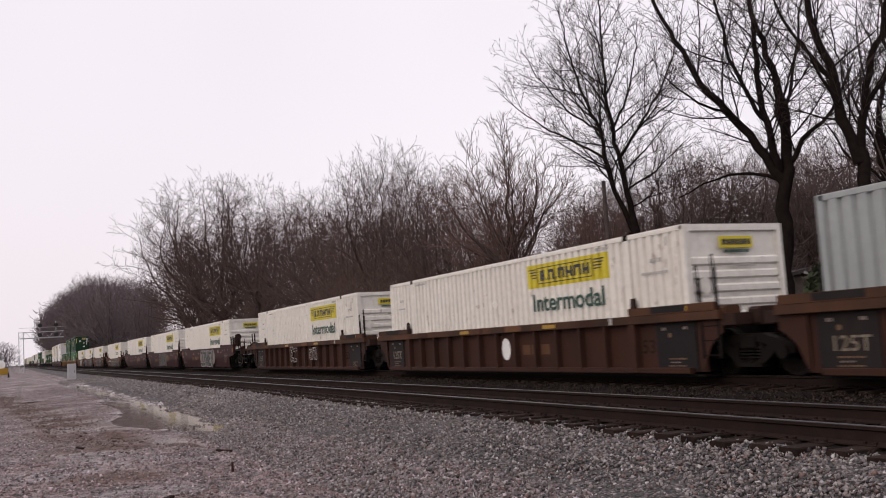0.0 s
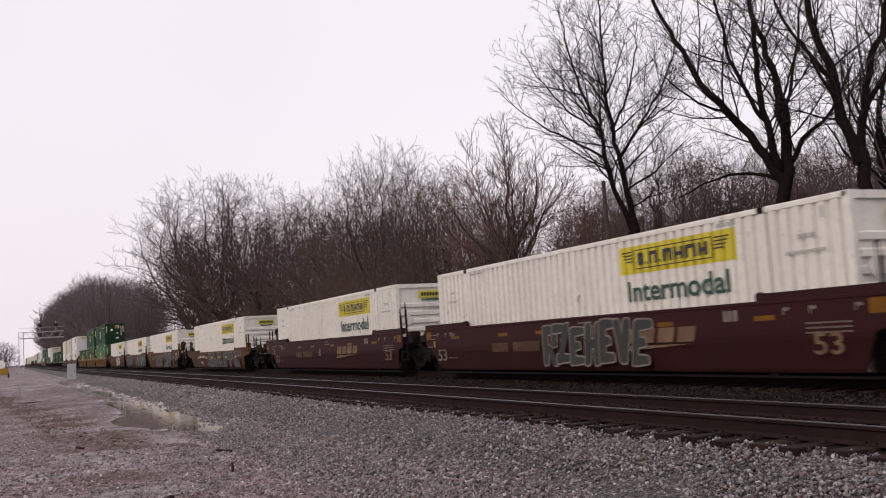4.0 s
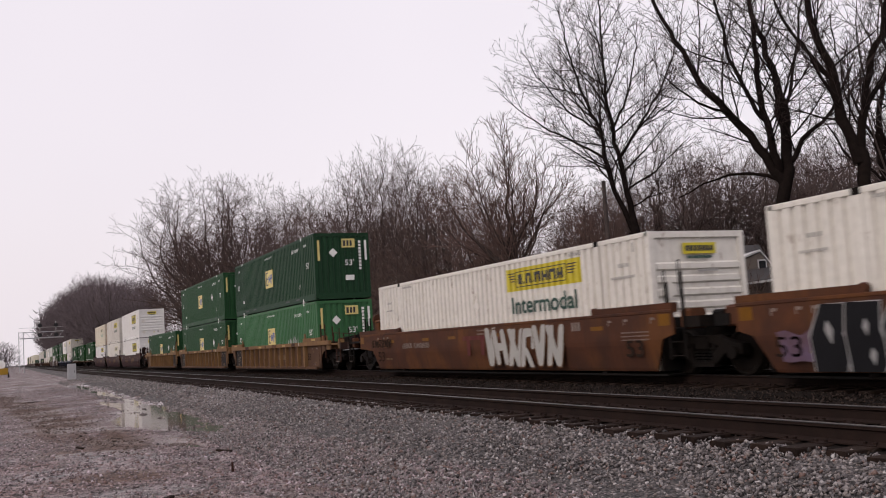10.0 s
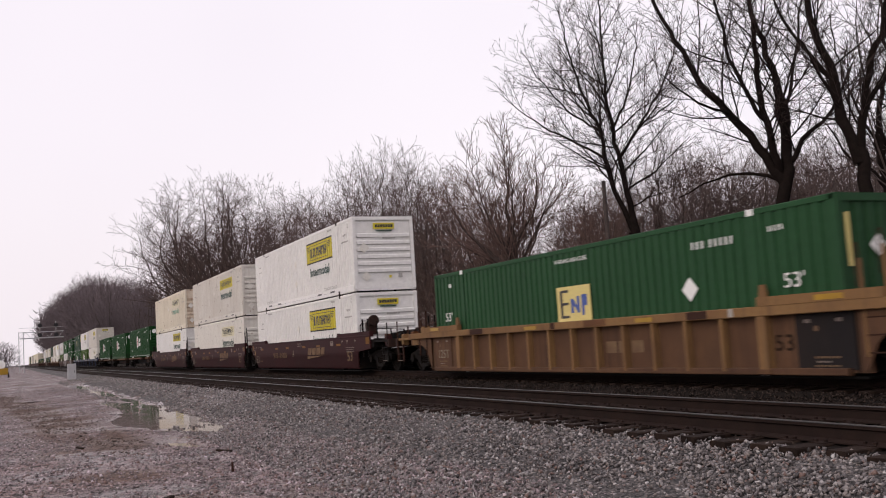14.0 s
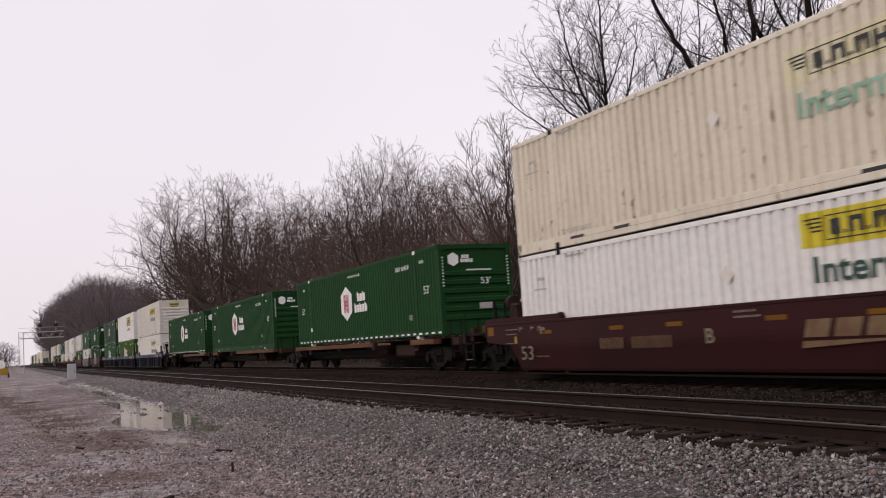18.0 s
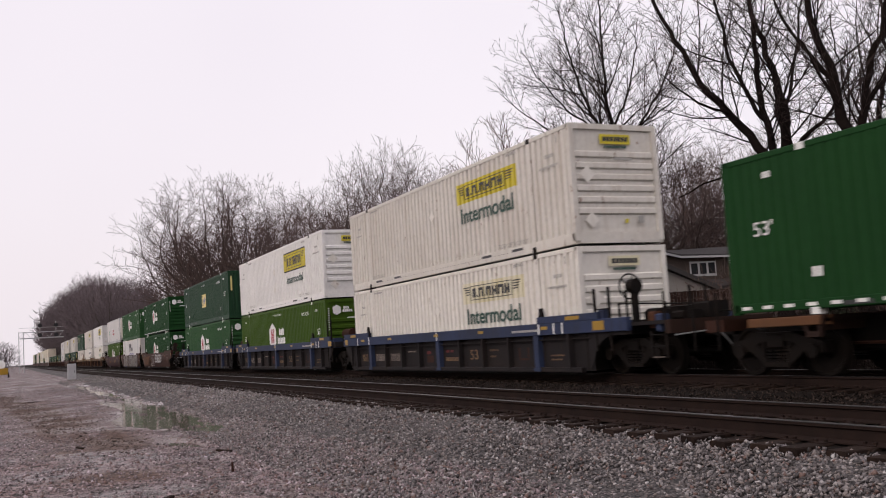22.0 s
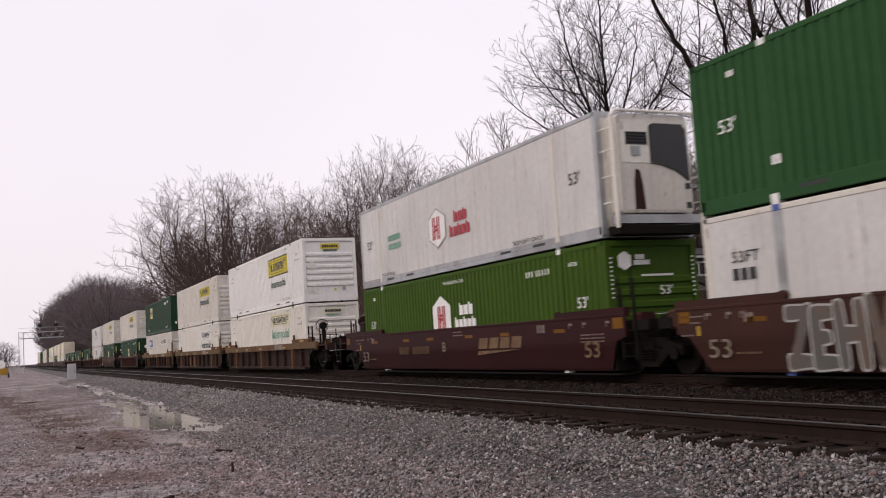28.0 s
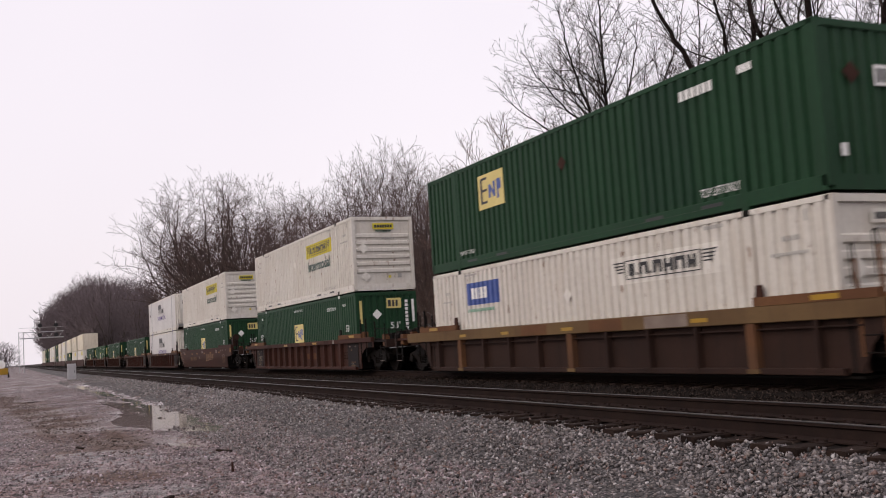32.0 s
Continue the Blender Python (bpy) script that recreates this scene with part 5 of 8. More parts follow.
def coupler_end(root, sgn, base, mats, wheel=False):
    """Open end platform with cross bearers, ladder, stanchions, brake gear, coupler and hoses."""
    a, b = base, base + 2.95
    X = lambda u: sgn * u

    def bx(u0, u1, y0, y1, z0, z1, bm=None):
        return (bm or Build()).box(*sorted((X(u0), X(u1))), y0, y1, z0, z1)

    part("end_platform", bx(a + 0.1, b, -1.36, 1.36, 1.08, 1.16), mats["end"], root)
    part("draft_sill", bx(a - 0.6, b + 0.1, -0.32, 0.32, 0.80, 1.08), "black", root)
    part("bolster_beam", bx(a + 1.05, a + 1.45, -1.40, 1.40, 0.90, 1.08), mats["end"], root)
    part("end_beam", bx(b - 0.12, b + 0.02, -1.40, 1.40, 0.88, 1.16), "umber", root)
    part("coupler", bx(b + 0.1, b + 0.62, -0.12, 0.12, 0.80, 1.00), "cast", root, "dark cast coupler")
    part("knuckle", bx(b + 0.58, b + 0.82, -0.24, 0.14, 0.72, 1.06), "cast", root, "coupler knuckle")
    for y in (-1.38, 1.38):
        for u in (a + 0.28, a + 0.85, b - 0.15):
            part("stanchion", Build().rod((X(u), y, 0.55), (X(u), y, 1.98 if u < b - 1 else 1.75), 0.035 if u < b - 1 else 0.022, 6), mats["bar"], root)
        for z in (0.40, 0.62, 0.86):
            part("rung", Build().rod((X(b - 0.62), y * 1.02, z), (X(b - 0.15), y * 1.02, z), 0.016, 6), mats["bar"], root)
        part("grab_iron", Build().rod((X(a + 0.28), y, 1.5), (X(a + 0.85), y, 1.5), 0.015, 6), mats["bar"], root)
        part("step_side", bx(b - 0.66, b - 0.60, y - 0.02, y + 0.02, 0.36, 0.95), mats["bar"], root)
        part("step_side", bx(b - 0.17, b - 0.11, y - 0.02, y + 0.02, 0.36, 0.95), mats["bar"], root)
    part("air_reservoir", Build().rod((X(a + 0.9), 0.2, 1.33), (X(a + 1.8), 0.2, 1.33), 0.15, 14), "black", root, "brake air reservoir")
    part("valve_box", bx(a + 1.95, a + 2.2, -0.55, -0.25, 1.16, 1.44), "cast", root)
    for u, y, top in ((a + 0.55, -0.9, 1.62), (a + 1.2, -1.15, 1.86), (a + 2.5, -1.1, 1.55), (a + 2.75, -0.7, 1.5)):
        part("brake_post", Build().rod((X(u), y, 1.1), (X(u), y, top), 0.028, 6), mats["bar"], root)
    part("hand_rail", Build().rod((X(a + 0.55), -0.9, 1.6), (X(a + 2.75), -0.7, 1.48), 0.016, 6), mats["bar"], root)
    part("cut_lever", Build().rod((X(b + 0.02), -1.3, 0.84), (X(b + 0.25), -0.2, 0.92), 0.016, 6), "chrome", root)
    part("brake_rod", Build().rod((X(a + 0.2), 0.5, 1.28), (X(b - 0.3), 0.5, 1.28), 0.02, 6), "black", root)
    part("air_hose", Build().rod((X(b + 0.25), -0.35, 0.9), (X(b + 0.75), -0.32, 0.45), 0.025, 6), "ink", root)
    part("warning_panel", bx(a + 0.15, a + 0.55, -1.408, -1.400, 1.10, 1.28), "reflector", root, "yellow reflector panel")
    # gear that stands on the platform
    for u, y, wide, z in ((a + 0.25, 0.35, 0.5, 1.46), (a + 1.05, -0.30, 0.42, 1.40), (a + 1.75, 0.45, 0.6, 1.52), (a + 2.35, -0.55, 0.34, 1.34)):
        part("gear_box", Build().bevelled(*sorted((X(u), X(u + wide))), y - 0.28, y + 0.28, 1.16, z, 0.04), "black", root, "dark equipment box on the end platform")
    for u, y, z0, z1, mat in ((a + 0.42, -1.30, 1.16, 1.50, mats["edge"]), (a + 1.95, -1.05, 1.0, 1.36, "rust"), (b - 0.55, -1.22, 0.92, 1.30, mats["edge"])):
        part("bracket", Build().bevelled(*sorted((X(u), X(u + 0.20))), y - 0.10, y + 0.10, z0, z1, 0.03), mat, root, "rusty bracket")
    part("pipe", Build().rod((X(a + 0.3), -0.95, 1.22), (X(b - 0.4), -0.75, 1.14), 0.022, 6), "cast", root)
    part("step_edge", bx(b - 0.58, b - 0.20, -1.43, -1.40, 0.392, 0.41), "stencil", root, "pale worn step edge")
    if wheel:
        c = Vector((X(a + 1.18), -1.02, 1.96))
        w = Build()
        for i in range(20):
            t0, t1 = 2 * math.pi * i / 20, 2 * math.pi * (i + 1) / 20
            w.rod(c + Vector((0, 0.28 * math.cos(t0), 0.28 * math.sin(t0))), c + Vector((0, 0.28 * math.cos(t1), 0.28 * math.sin(t1))), 0.018, 6)
            if i % 4 == 0:
                w.rod(c, c + Vector((0.03 * sgn, 0.28 * math.cos(t0), 0.28 * math.sin(t0))), 0.013, 5)
        part("brake_wheel", w, "black", root, "spoked hand brake wheel")
        part("brake_housing", Build().rod(c + Vector((0.05 * sgn, 0, 0)), c + Vector((0.26 * sgn, 0, 0)), 0.16, 14), "black", root, "round hand brake housing")
        part("brake_stand", bx(a + 1.28, a + 1.40, -1.08, -0.96, 1.16, 1.85), "black", root, "hand brake post")
    truck(root, X(a + 1.25))


def joint_end(root, sgn, base, mats, with_truck):
    """Articulated end that shares its bogie with the next unit."""
    X = lambda u: sgn * u
    part("end_sill", Build().box(*sorted((X(base), X(base + 1.5))), -0.45, 0.45, 0.80, 1.12), "black", root)
    part("end_bearer", Build().box(*sorted((X(base + 0.55), X(base + 0.95))), -1.38, 1.38, 0.98, 1.20), mats["end"], root)
    if sgn > 0:
        for u, top in ((0.02, 1.92), (0.50, 2.10)):
            part("stanchion", Build().rod((X(base + u), -1.38, 0.36), (X(base + u), -1.38, top), 0.034, 7), mats["post"], root)
            loop = [(X(base + u - 0.09), -1.38, top - 0.45), (X(base + u - 0.09), -1.38, top + 0.22), (X(base + u - 0.02), -1.38, top + 0.25), (X(base + u), -1.38, top)]
            bent = Build()
            for p, q in zip(loop, loop[1:]):
                bent.rod(p, q, 0.012, 5)
            part("hand_loop", bent, mats["bar"], root)
        for z in (0.42, 0.70, 0.98):
            part("rung", Build().rod((X(base + 0.02), -1.38, z), (X(base + 0.50), -1.38, z), 0.014, 6), mats["bar"], root)
        part("stanchion", Build().rod((X(base + 0.5), 1.36, 0.36), (X(base + 0.5), 1.36, 2.05), 0.03, 6), mats["post"], root)
    for u, y, z in ((0.36, -1.15, 1.36), (0.80, -0.72, 1.30)):
        part("bearing_block", Build().bevelled(*sorted((X(base + u), X(base + u + 0.30))), y - 0.2, y + 0.2, 0.95, z, 0.05), mats["edge"] if y < -1 else mats["end"], root, "rusty side bearing block")
    part("wear_strip", Build().box(*sorted((X(base + 0.5), X(base + 0.72))), -0.86, -0.60, 1.302, 1.312), "decal", root, "bare bright wear strip")
    if mats["tank"] and sgn > 0:
        part("air_reservoir", Build().rod((X(base + 0.15), -0.6, 1.52), (X(base + 1.05), -0.6, 1.52), 0.20, 16), "brown", root, "rusty brake air reservoir")
        for u in (0.3, 0.9):
            part("tank_strap", Build().box(*sorted((X(base + u - 0.03), X(base + u + 0.03))), -0.82, -0.38, 1.12, 1.36), "black", root)
    if with_truck:
        truck(root, X(base + 1.72))


PAINT = {
    "brown": {"plate": "brown", "chord": "worn_chord", "rib": "brown", "end": "umber", "edge": "worn_chord", "bar": "black", "panel": "slate"},
    "ochre": {"plate": "ochre_grimy_shaded", "chord": "ochre", "rib": "ochre", "end": "ochre", "edge": "ochre", "bar": "brown", "panel": "ochre_grimy_shaded"},
    "umber": {"plate": "umber", "chord": "tan", "rib": "umber", "end": "brown", "edge": "edge", "bar": "black", "panel": "slate"},
    "redrib": {"plate": "redbrown", "chord": "redbrown", "rib": "redbrown", "end": "black", "edge": "edge", "bar": "black", "panel": "slate"},
    "blue": {"plate": "slate", "chord": "blue", "rib": "slate", "end": "slate", "edge": "blue", "bar": "black", "panel": "slate"},
    "maroon": {"plate": "maroon", "chord": "maroon", "rib": "maroon", "end": "black", "edge": "maroon", "bar": "black", "panel": "maroon"},
    "redbrown": {"plate": "redbrown", "chord": "redbrown", "rib": "redbrown", "end": "black", "edge": "redbrown", "bar": "black", "panel": "redbrown"},
    "rust": {"plate": "rust", "chord": "rust", "rib": "rust", "end": "black", "edge": "rust", "bar": "black", "panel": "rust"},
}


for _name, _mats in PAINT.items():
    _mats["tank"] = _name in ("blue", "umber")
    _mats["post"] = "ochre" if _name == "ochre" else "edge" if _name == "umber" else "black"


def ends(root, joints, mats, reach, wheel):
    for sgn, kind in ((-1, joints[0]), (1, joints[1])):
        part("bulkhead", Build().box(*sorted((sgn * (END + 0.14), sgn * (END + 0.20))), -1.33, 1.33, 0.10, 1.20), "black", root)
        if kind == "c":
            coupler_end(root, sgn, reach, mats, wheel and sgn > 0)
        else:
            joint_end(root, sgn, reach, mats, sgn < 0)


def ribbed_car(paint, joints):
    """Well car with a plate side, upright ribs, a top chord and raised end sills."""
    root, mats = new("well_car"), PAINT[paint]
    deep = paint in ("blue", "umber")  # deep chord, few ribs, three of them broad
    chord_low = 0.98 if deep else 1.10
    pitch = 1.525 if deep else 1.05
    L = END + 0.45
    for s in (-1, 1):
        def bx(x0, x1, d0, d1, z0, z1, bm=None):
            return (bm or Build()).box(x0, x1, *sorted((s * (SIDE - d0), s * (SIDE - d1))), z0, z1)
        part("side_plate", bx(-L, L, 0.15, 0.17, 0.10, 1.14), mats["plate"], root)
        part("top_chord", Build().bevelled(-L - (1.55 if joints[0] == "c" else 0.55), L + (1.55 if joints[1] == "c" else 0.55), *sorted((s * SIDE, s * (SIDE - 0.13))), chord_low, 1.28, 0.012), mats["chord"], root)
        part("bottom_chord", Build().bevelled(-L + 0.4, L - 0.4, *sorted((s * (SIDE - 0.02), s * (SIDE - 0.14))), 0.06, 0.18, 0.012), mats["plate"], root)
        if deep:
            part("under_flange", bx(-L, L, 0.06, 0.15, chord_low - 0.13, chord_low - 0.105), mats["plate"], root)
        x = -7.625 if deep else -7.35
        while x < 7.7:
            wide = abs(abs(x) - 6.1) < 0.4 or deep and abs(x) < 0.1
            if not deep and 7.0 < abs(x) < 8.25:
                x += pitch
                continue
            rib = Build()
            h = 0.11 if wide else 0.04
            ya, yb = sorted((s * (SIDE - 0.004), s * (SIDE - 0.16)))
            rib.prism([(x - h - 0.012, yb if s < 0 else ya, 0.12), (x - h, ya if s < 0 else yb, 0.12), (x + h, ya if s < 0 else yb, 0.12), (x + h + 0.012, yb if s < 0 else ya, 0.12)], (0, 0, chord_low - 0.12))
            part("rib", rib, mats["edge"] if deep and wide else mats["rib"], root)
            if wide:
                part("rib_foot", bx(x - h - 0.05, x + h + 0.05, -0.004, 0.16, 0.08, 0.16), mats["chord"] if deep else mats["plate"], root)
            x += pitch
        for e in (-1, 1):
            x0, x1 = sorted((e * 6.25, e * (L + 0.45)))
            sill = part("raised_sill", bx(x0, x1, -0.005, 0.14, 1.28, 1.44), mats["edge"], root)
            part("sill_reflector", bx(*sorted((e * 7.6, e * 8.2)), -0.009, 0.0, 1.31, 1.40), "reflector", sill, "yellow reflector strip")
            gx = e * 6.35
            part("corner_guide", Build().prism([(gx - 0.13, s * (SIDE - 0.05), 1.28), (gx + 0.13, s * (SIDE - 0.05), 1.28), (gx + 0.07, s * (SIDE - 0.05), 1.66), (gx - 0.05, s * (SIDE - 0.05), 1.66)], (0, -s * 0.05, 0)), "cast" if paint == "blue" else mats["end"], root)
            # wheel arch plate at the end of the well
            a = L
            w = 1.55 if joints[0 if e < 0 else 1] == "c" else 0.55
            pts = [(e * (a - 0.1), 0.10)]
            for k in range(7):
                u = min(w, 0.02 + 0.14 * k)
                pts.append((e * (a + u), 0.10 + 0.80 * math.sqrt(max(0.0, 1 - ((0.90 - u) / 0.90) ** 2))))
            pts += [(e * (a + w + 0.002), pts[-1][1]), (e * (a + w + 0.002), chord_low + 0.05), (e * (a - 0.1), chord_low + 0.05)]
            yy = s * (SIDE - 0.09)
            part("end_plate", Build().prism([(p, yy, z) for p, z in (pts if e * s < 0 else pts[::-1])], (0, -s * 0.02, 0)), mats["plate"], root)
    part("well_floor", Build().box(-END - 0.3, END + 0.3, -1.3, 1.3, 0.0, 0.042), "black", root)
    if not deep:
        for e in (-1, 1):
            x0, x1 = sorted((e * 7.0, e * 8.25))
            p = part("dark_panel", Build().box(x0, x1, -SIDE + 0.125, -SIDE + 0.145, 0.15, 1.10), "slate" if "j" in joints[0 if e < 0 else 1] else mats["panel"], root, "stencilled panel beside the wheel arch")
            if paint == "brown":
                part("sill_patch", Build().box(x0 + 0.05, x1 - 0.1, -SIDE - 0.012, -SIDE - 0.006, 1.30, 1.43), "slate", root, "dark patch on the raised sill")
            if e < 0:
                lettering("125T", 0.36, "cream_mark", p, x0 + 0.24, -SIDE + 0.119, 0.46, 0.76, bold=0.012)
            else:
                lettering("53", 0.40, "soot", root, 6.45, -SIDE + 0.144, 0.48, 0.45, bold=0.012)
            part("panel_mark", Build().rod((x0 + 0.45, -SIDE + 0.124, 0.84), (x0 + 0.45, -SIDE + 0.120, 0.84), 0.05, 12), "gold", p, "round buff mark")
            marks(p, ((x0 + 0.38, 0.34, (0.05,) * 7, 0.035, "gold", 0.03), (x0 + 0.42, 0.27, (0.05,) * 4, 0.03, "stencil", 0.03), (x0 + 0.36, 0.20, (0.05,) * 7, 0.03, "gold", 0.03),
                      (x0 + 0.20, 0.94, (0.06, 0.05), 0.06, "stencil", 0.02), (x0 + 0.88, 0.94, (0.06, 0.05), 0.06, "stencil", 0.02)), -SIDE + 0.121)
    if paint == "blue":
        yb = -SIDE + 0.146
        lettering("53", 0.40, "gold", root, 2.0, yb, 0.40, 0.50, bold=0.008)
        marks(root, ((-5.85, 0.38, (0.05, 0.05) * 4, 0.26, "stencil", 0.06), (-4.35, 0.38, (0.05, 0.05) * 4, 0.26, "stencil", 0.06), (-7.3, 0.38, (0.05,) * 5, 0.26, "gold", 0.07),
                     (-2.75, 0.66, (0.05,) * 8, 0.05, "stencil", 0.04), (-1.15, 0.32, (0.5,), 0.22, "brown", 0.1), (-1.15, 0.58, (0.3,), 0.1, "mulberry", 0.1),
                     (0.3, 0.36, (0.09,) * 8, 0.11, "gold", 0.04), (0.35, 0.62, (0.2, 0.2), 0.07, "mulberry", 0.1), (3.3, 0.62, (0.05,) * 6, 0.05, "gold", 0.04), (3.3, 0.45, (0.05,) * 4, 0.05, "gold", 0.04),
                     (4.95, 0.36, (0.08, 0.30, 0.08), 0.05, "brown", 0.03), (4.95, 0.43, (0.08,), 0.26, "brown", 0.1), (5.42, 0.43, (0.08,), 0.26, "brown", 0.1), (6.6, 0.45, (0.05,) * 7, 0.04, "gold", 0.04), (6.6, 0.35, (0.05,) * 6, 0.04, "gold", 0.04)), yb)
        for x in (-7.45, -6.2, -0.03, 6.28, 7.0, 7.4):
            part("chord_mark", Build().box(x, x + 0.06, -SIDE - 0.006, -SIDE - 0.001, 1.0, 1.26), "decal", root, "white chord mark")
        for x0_, x1_ in ((-8.9, -8.6), (8.75, 9.2)):
            part("reflector", Build().box(x0_, x1_, -SIDE - 0.006, -SIDE - 0.001, 1.03, 1.24), "reflector", root, "square yellow reflector")
        for x in (-7.0, -4.2, -0.22, 2.9, 6.4):
            part("reflector", Build().box(x, x + 0.32, -SIDE - 0.006, -SIDE - 0.001, 1.12, 1.2), "reflector", root, "yellow reflector strip")
        bars(root, 4.9, 1.08, (0.1,) * 12, 0.06, "faint", 0.02, y=-SIDE - 0.002)
    elif paint == "umber":
        if joints == "jj":
            p = part("logo_panel", Build().box(-3.02, -0.12, -SIDE + 0.125, -SIDE + 0.145, 0.16, chord_low - 0.14), "tan", root, "tan panel with dull red blocks")
            for x0, x1, z0, z1 in ((-2.55, -0.42, 0.66, 0.78), (-2.30, -2.10, 0.24, 0.66), (-1.50, -1.28, 0.24, 0.66), (-0.78, -0.56, 0.24, 0.66)):
                part("logo_block", Build().box(x0, x1, -SIDE + 0.119, -SIDE + 0.123, z0, z1), "mulberry", p, "dull red block")
        for x0, x1, mat in ((-6.0, -5.6, "reflector"), (-3.4, -3.0, "reflector"), (-0.3, 0.2, "reflector"), (3.0, 4.4, "buff_spray"), (4.5, 5.0, "reflector"), (-2.3, -1.0, "edge"), (0.9, 2.2, "edge")):
            part("chord_patch", Build().box(x0, x1, -SIDE - 0.006, -SIDE - 0.001, 1.06 if mat == "reflector" else 1.0, 1.14 if mat == "reflector" else 1.25), mat, root, "worn patch on the top chord")
    else:
        bars(root, 1.25, 0.50, (0.40, 0.40, 0.42), 0.26, "gold" if paint == "ochre" else "edge", 0.08, y=-SIDE + 0.146)
        for x0 in (2.6, -2.2):
            part("reflector", Build().box(x0, x0 + 0.6, -SIDE - 0.006, -SIDE - 0.001, 1.14, 1.23), "reflector", root, "yellow reflector strip")
        for x0, x1, mat in ((-5.4, -4.6, "brown"), (0.6, 1.5, "edge"), (4.3, 4.9, "brown"), (5.5, 5.62, "faint"), (-0.9, -0.7, "brown")):
            part("chord_patch", Build().box(x0, x1, -SIDE - 0.005, -SIDE - 0.001, 1.12, 1.27), mat, root, "worn patch on the top chord")
    ends(root, joints, mats, END + 0.4, paint in ("blue", "umber"))
    return root


def smooth_car(paint, joints):
    """Well car with a smooth, bent side sheet and raised sheet ends."""
    root, mats = new("well_car"), PAINT[paint]
    low = 0.225 if paint == "rust" and joints == "cc" else 0.0  # the single car has lower sides
    tip = [(0.46, 0.10, 1.80) if k == "c" else (0.42, 0.02, 0.80) for k in joints]
    ra, rb, rc = (END + k for k in tip[0])
    fa, fb, fc = (END + k for k in tip[1])
    for s in (-1, 1):
        side = Build()
        # the sheet leans in below a soft fold; its ends are cut up over the bogies
        rows = []
        for z, inset in ((0.10, 0.14), (0.16, 0.115), (0.56, 0.04), (0.66, 0.018), (0.76, 0.005), (0.86, 0.0), (1.34 - low, 0.0)):
            f = min(1.0, (z - 0.10) / 0.66)
            back, front = rb + (ra - rb) * f, fb + (fa - fb) * f
            if z > 0.8:
                back, front = rc, fc
            rows.append((z, s * (SIDE - inset), -back, front))
        for (za, ya, ba, fa_), (zb, yb_, bb, fb_) in zip(rows, rows[1:]):
            for deep in (0.0, 0.03):
                k = len(side.v)
                side.v += [(ba, ya - s * deep, za), (fa_, ya - s * deep, za), (fb_, yb_ - s * deep, zb), (bb, yb_ - s * deep, zb)]
                out_ = (s < 0) == (deep == 0.0)
                side.f.append((k, k + 1, k + 2, k + 3) if out_ else (k + 3, k + 2, k + 1, k))
        for e, at in ((-1, rc), (1, fc)):
            x0, x1 = sorted((e * at, e * (at - 0.02)))
            side.box(x0, x1, *sorted((s * (SIDE - 0.002), s * (SIDE - 0.05))), 0.86, 1.34 - low)
        part("side_sheet", side, mats["plate"], root)
        part("top_chord", Build().bevelled(-rc, fc, *sorted((s * (SIDE + 0.012), s * (SIDE - 0.15))), 1.30 - low, 1.37 - low, 0.012), mats["chord"], root)
        for e in (-1, 1):
            ec = rc if e < 0 else fc
            pts = [(e * 5.95, 1.37 - low), (e * ec, 1.37 - low), (e * ec, 1.50 - low), (e * 6.1, 1.50 - low)]
            part("raised_sill", Build().prism([(x, s * (SIDE + 0.006), z) for x, z in (pts if e * s < 0 else pts[::-1])], (0, -s * 0.16, 0)), mats["chord"], root)
            part("sill_lug", Build().rod((e * 6.02, s * (SIDE - 0.02), 1.44 - low), (e * 6.02, s * (SIDE - 0.12), 1.44 - low), 0.09, 12), mats["chord"], root)
    part("well_floor", Build().box(-END - 0.3, END + 0.3, -1.3, 1.3, 0.0, 0.042), "black", root)
    y = -SIDE - 0.006
    if low:
        for x in (-5.9, -2.97, -0.92, 1.33, 3.66, 6.28):
            part("reflector", Build().box(x, x + 0.45, y - 0.022, y, 0.71, 0.82), "reflector", root, "yellow reflector strip")
        part("reflector", Build().box(-8.5, -8.05, y, y + 0.004, 0.66, 0.92), "edge", root, "worn orange patch")
        part("number_panel", Build().box(-5.36, -3.05, y, y + 0.004, 0.68, 0.96), "umber", root, "dark number panel")
        bars(root, -5.26, 0.74, (0.13,) * 4, 0.17, "faint", 0.05, y=y - 0.004)
        bars(root, -4.36, 0.74, (0.14,) * 6, 0.17, "faint", 0.06, y=y - 0.004)
        ends(root, joints, mats, END + 0.55, False)
        return root
    for x in (-6.9, -3.9, -1.9, 0.9, 3.1, 5.9):
        part("reflector", Build().box(x, x + 0.50, y, y + 0.004, 1.02, 1.11), "amber", root, "amber reflector strip")
    for x0, x1 in ((-rc + 0.08, -rc + 0.42), (fc - 0.46, fc - 0.08)):
        part("reflector", Build().box(x0, x1, y, y + 0.004, 1.04, 1.28), "amber", root, "square amber reflector")
    brake = [e for e, k in zip((-1, 1), joints) if k == "c"]
    for e in brake[:1]:
        at, rust_mat = END + 0.95, "rust" if paint == "rust" else "umber"
        part("brake_stand", Build().bevelled(*sorted((e * at, e * (at - 0.42))), -1.16, -0.86, 1.38, 1.90, 0.06), rust_mat, root, "rusty hand brake stand")
        part("brake_housing", Build().rod((e * (at + 0.02), -1.0, 1.92), (e * (at + 0.16), -1.0, 1.92), 0.2, 14), rust_mat, root, "round hand brake housing")
        rail = [(e * (at - 0.35), -1.2, 1.80), (e * (at - 0.75), -1.2, 1.84), (e * (at - 0.9), -1.2, 1.74), (e * (at - 0.9), -1.2, 1.45)]
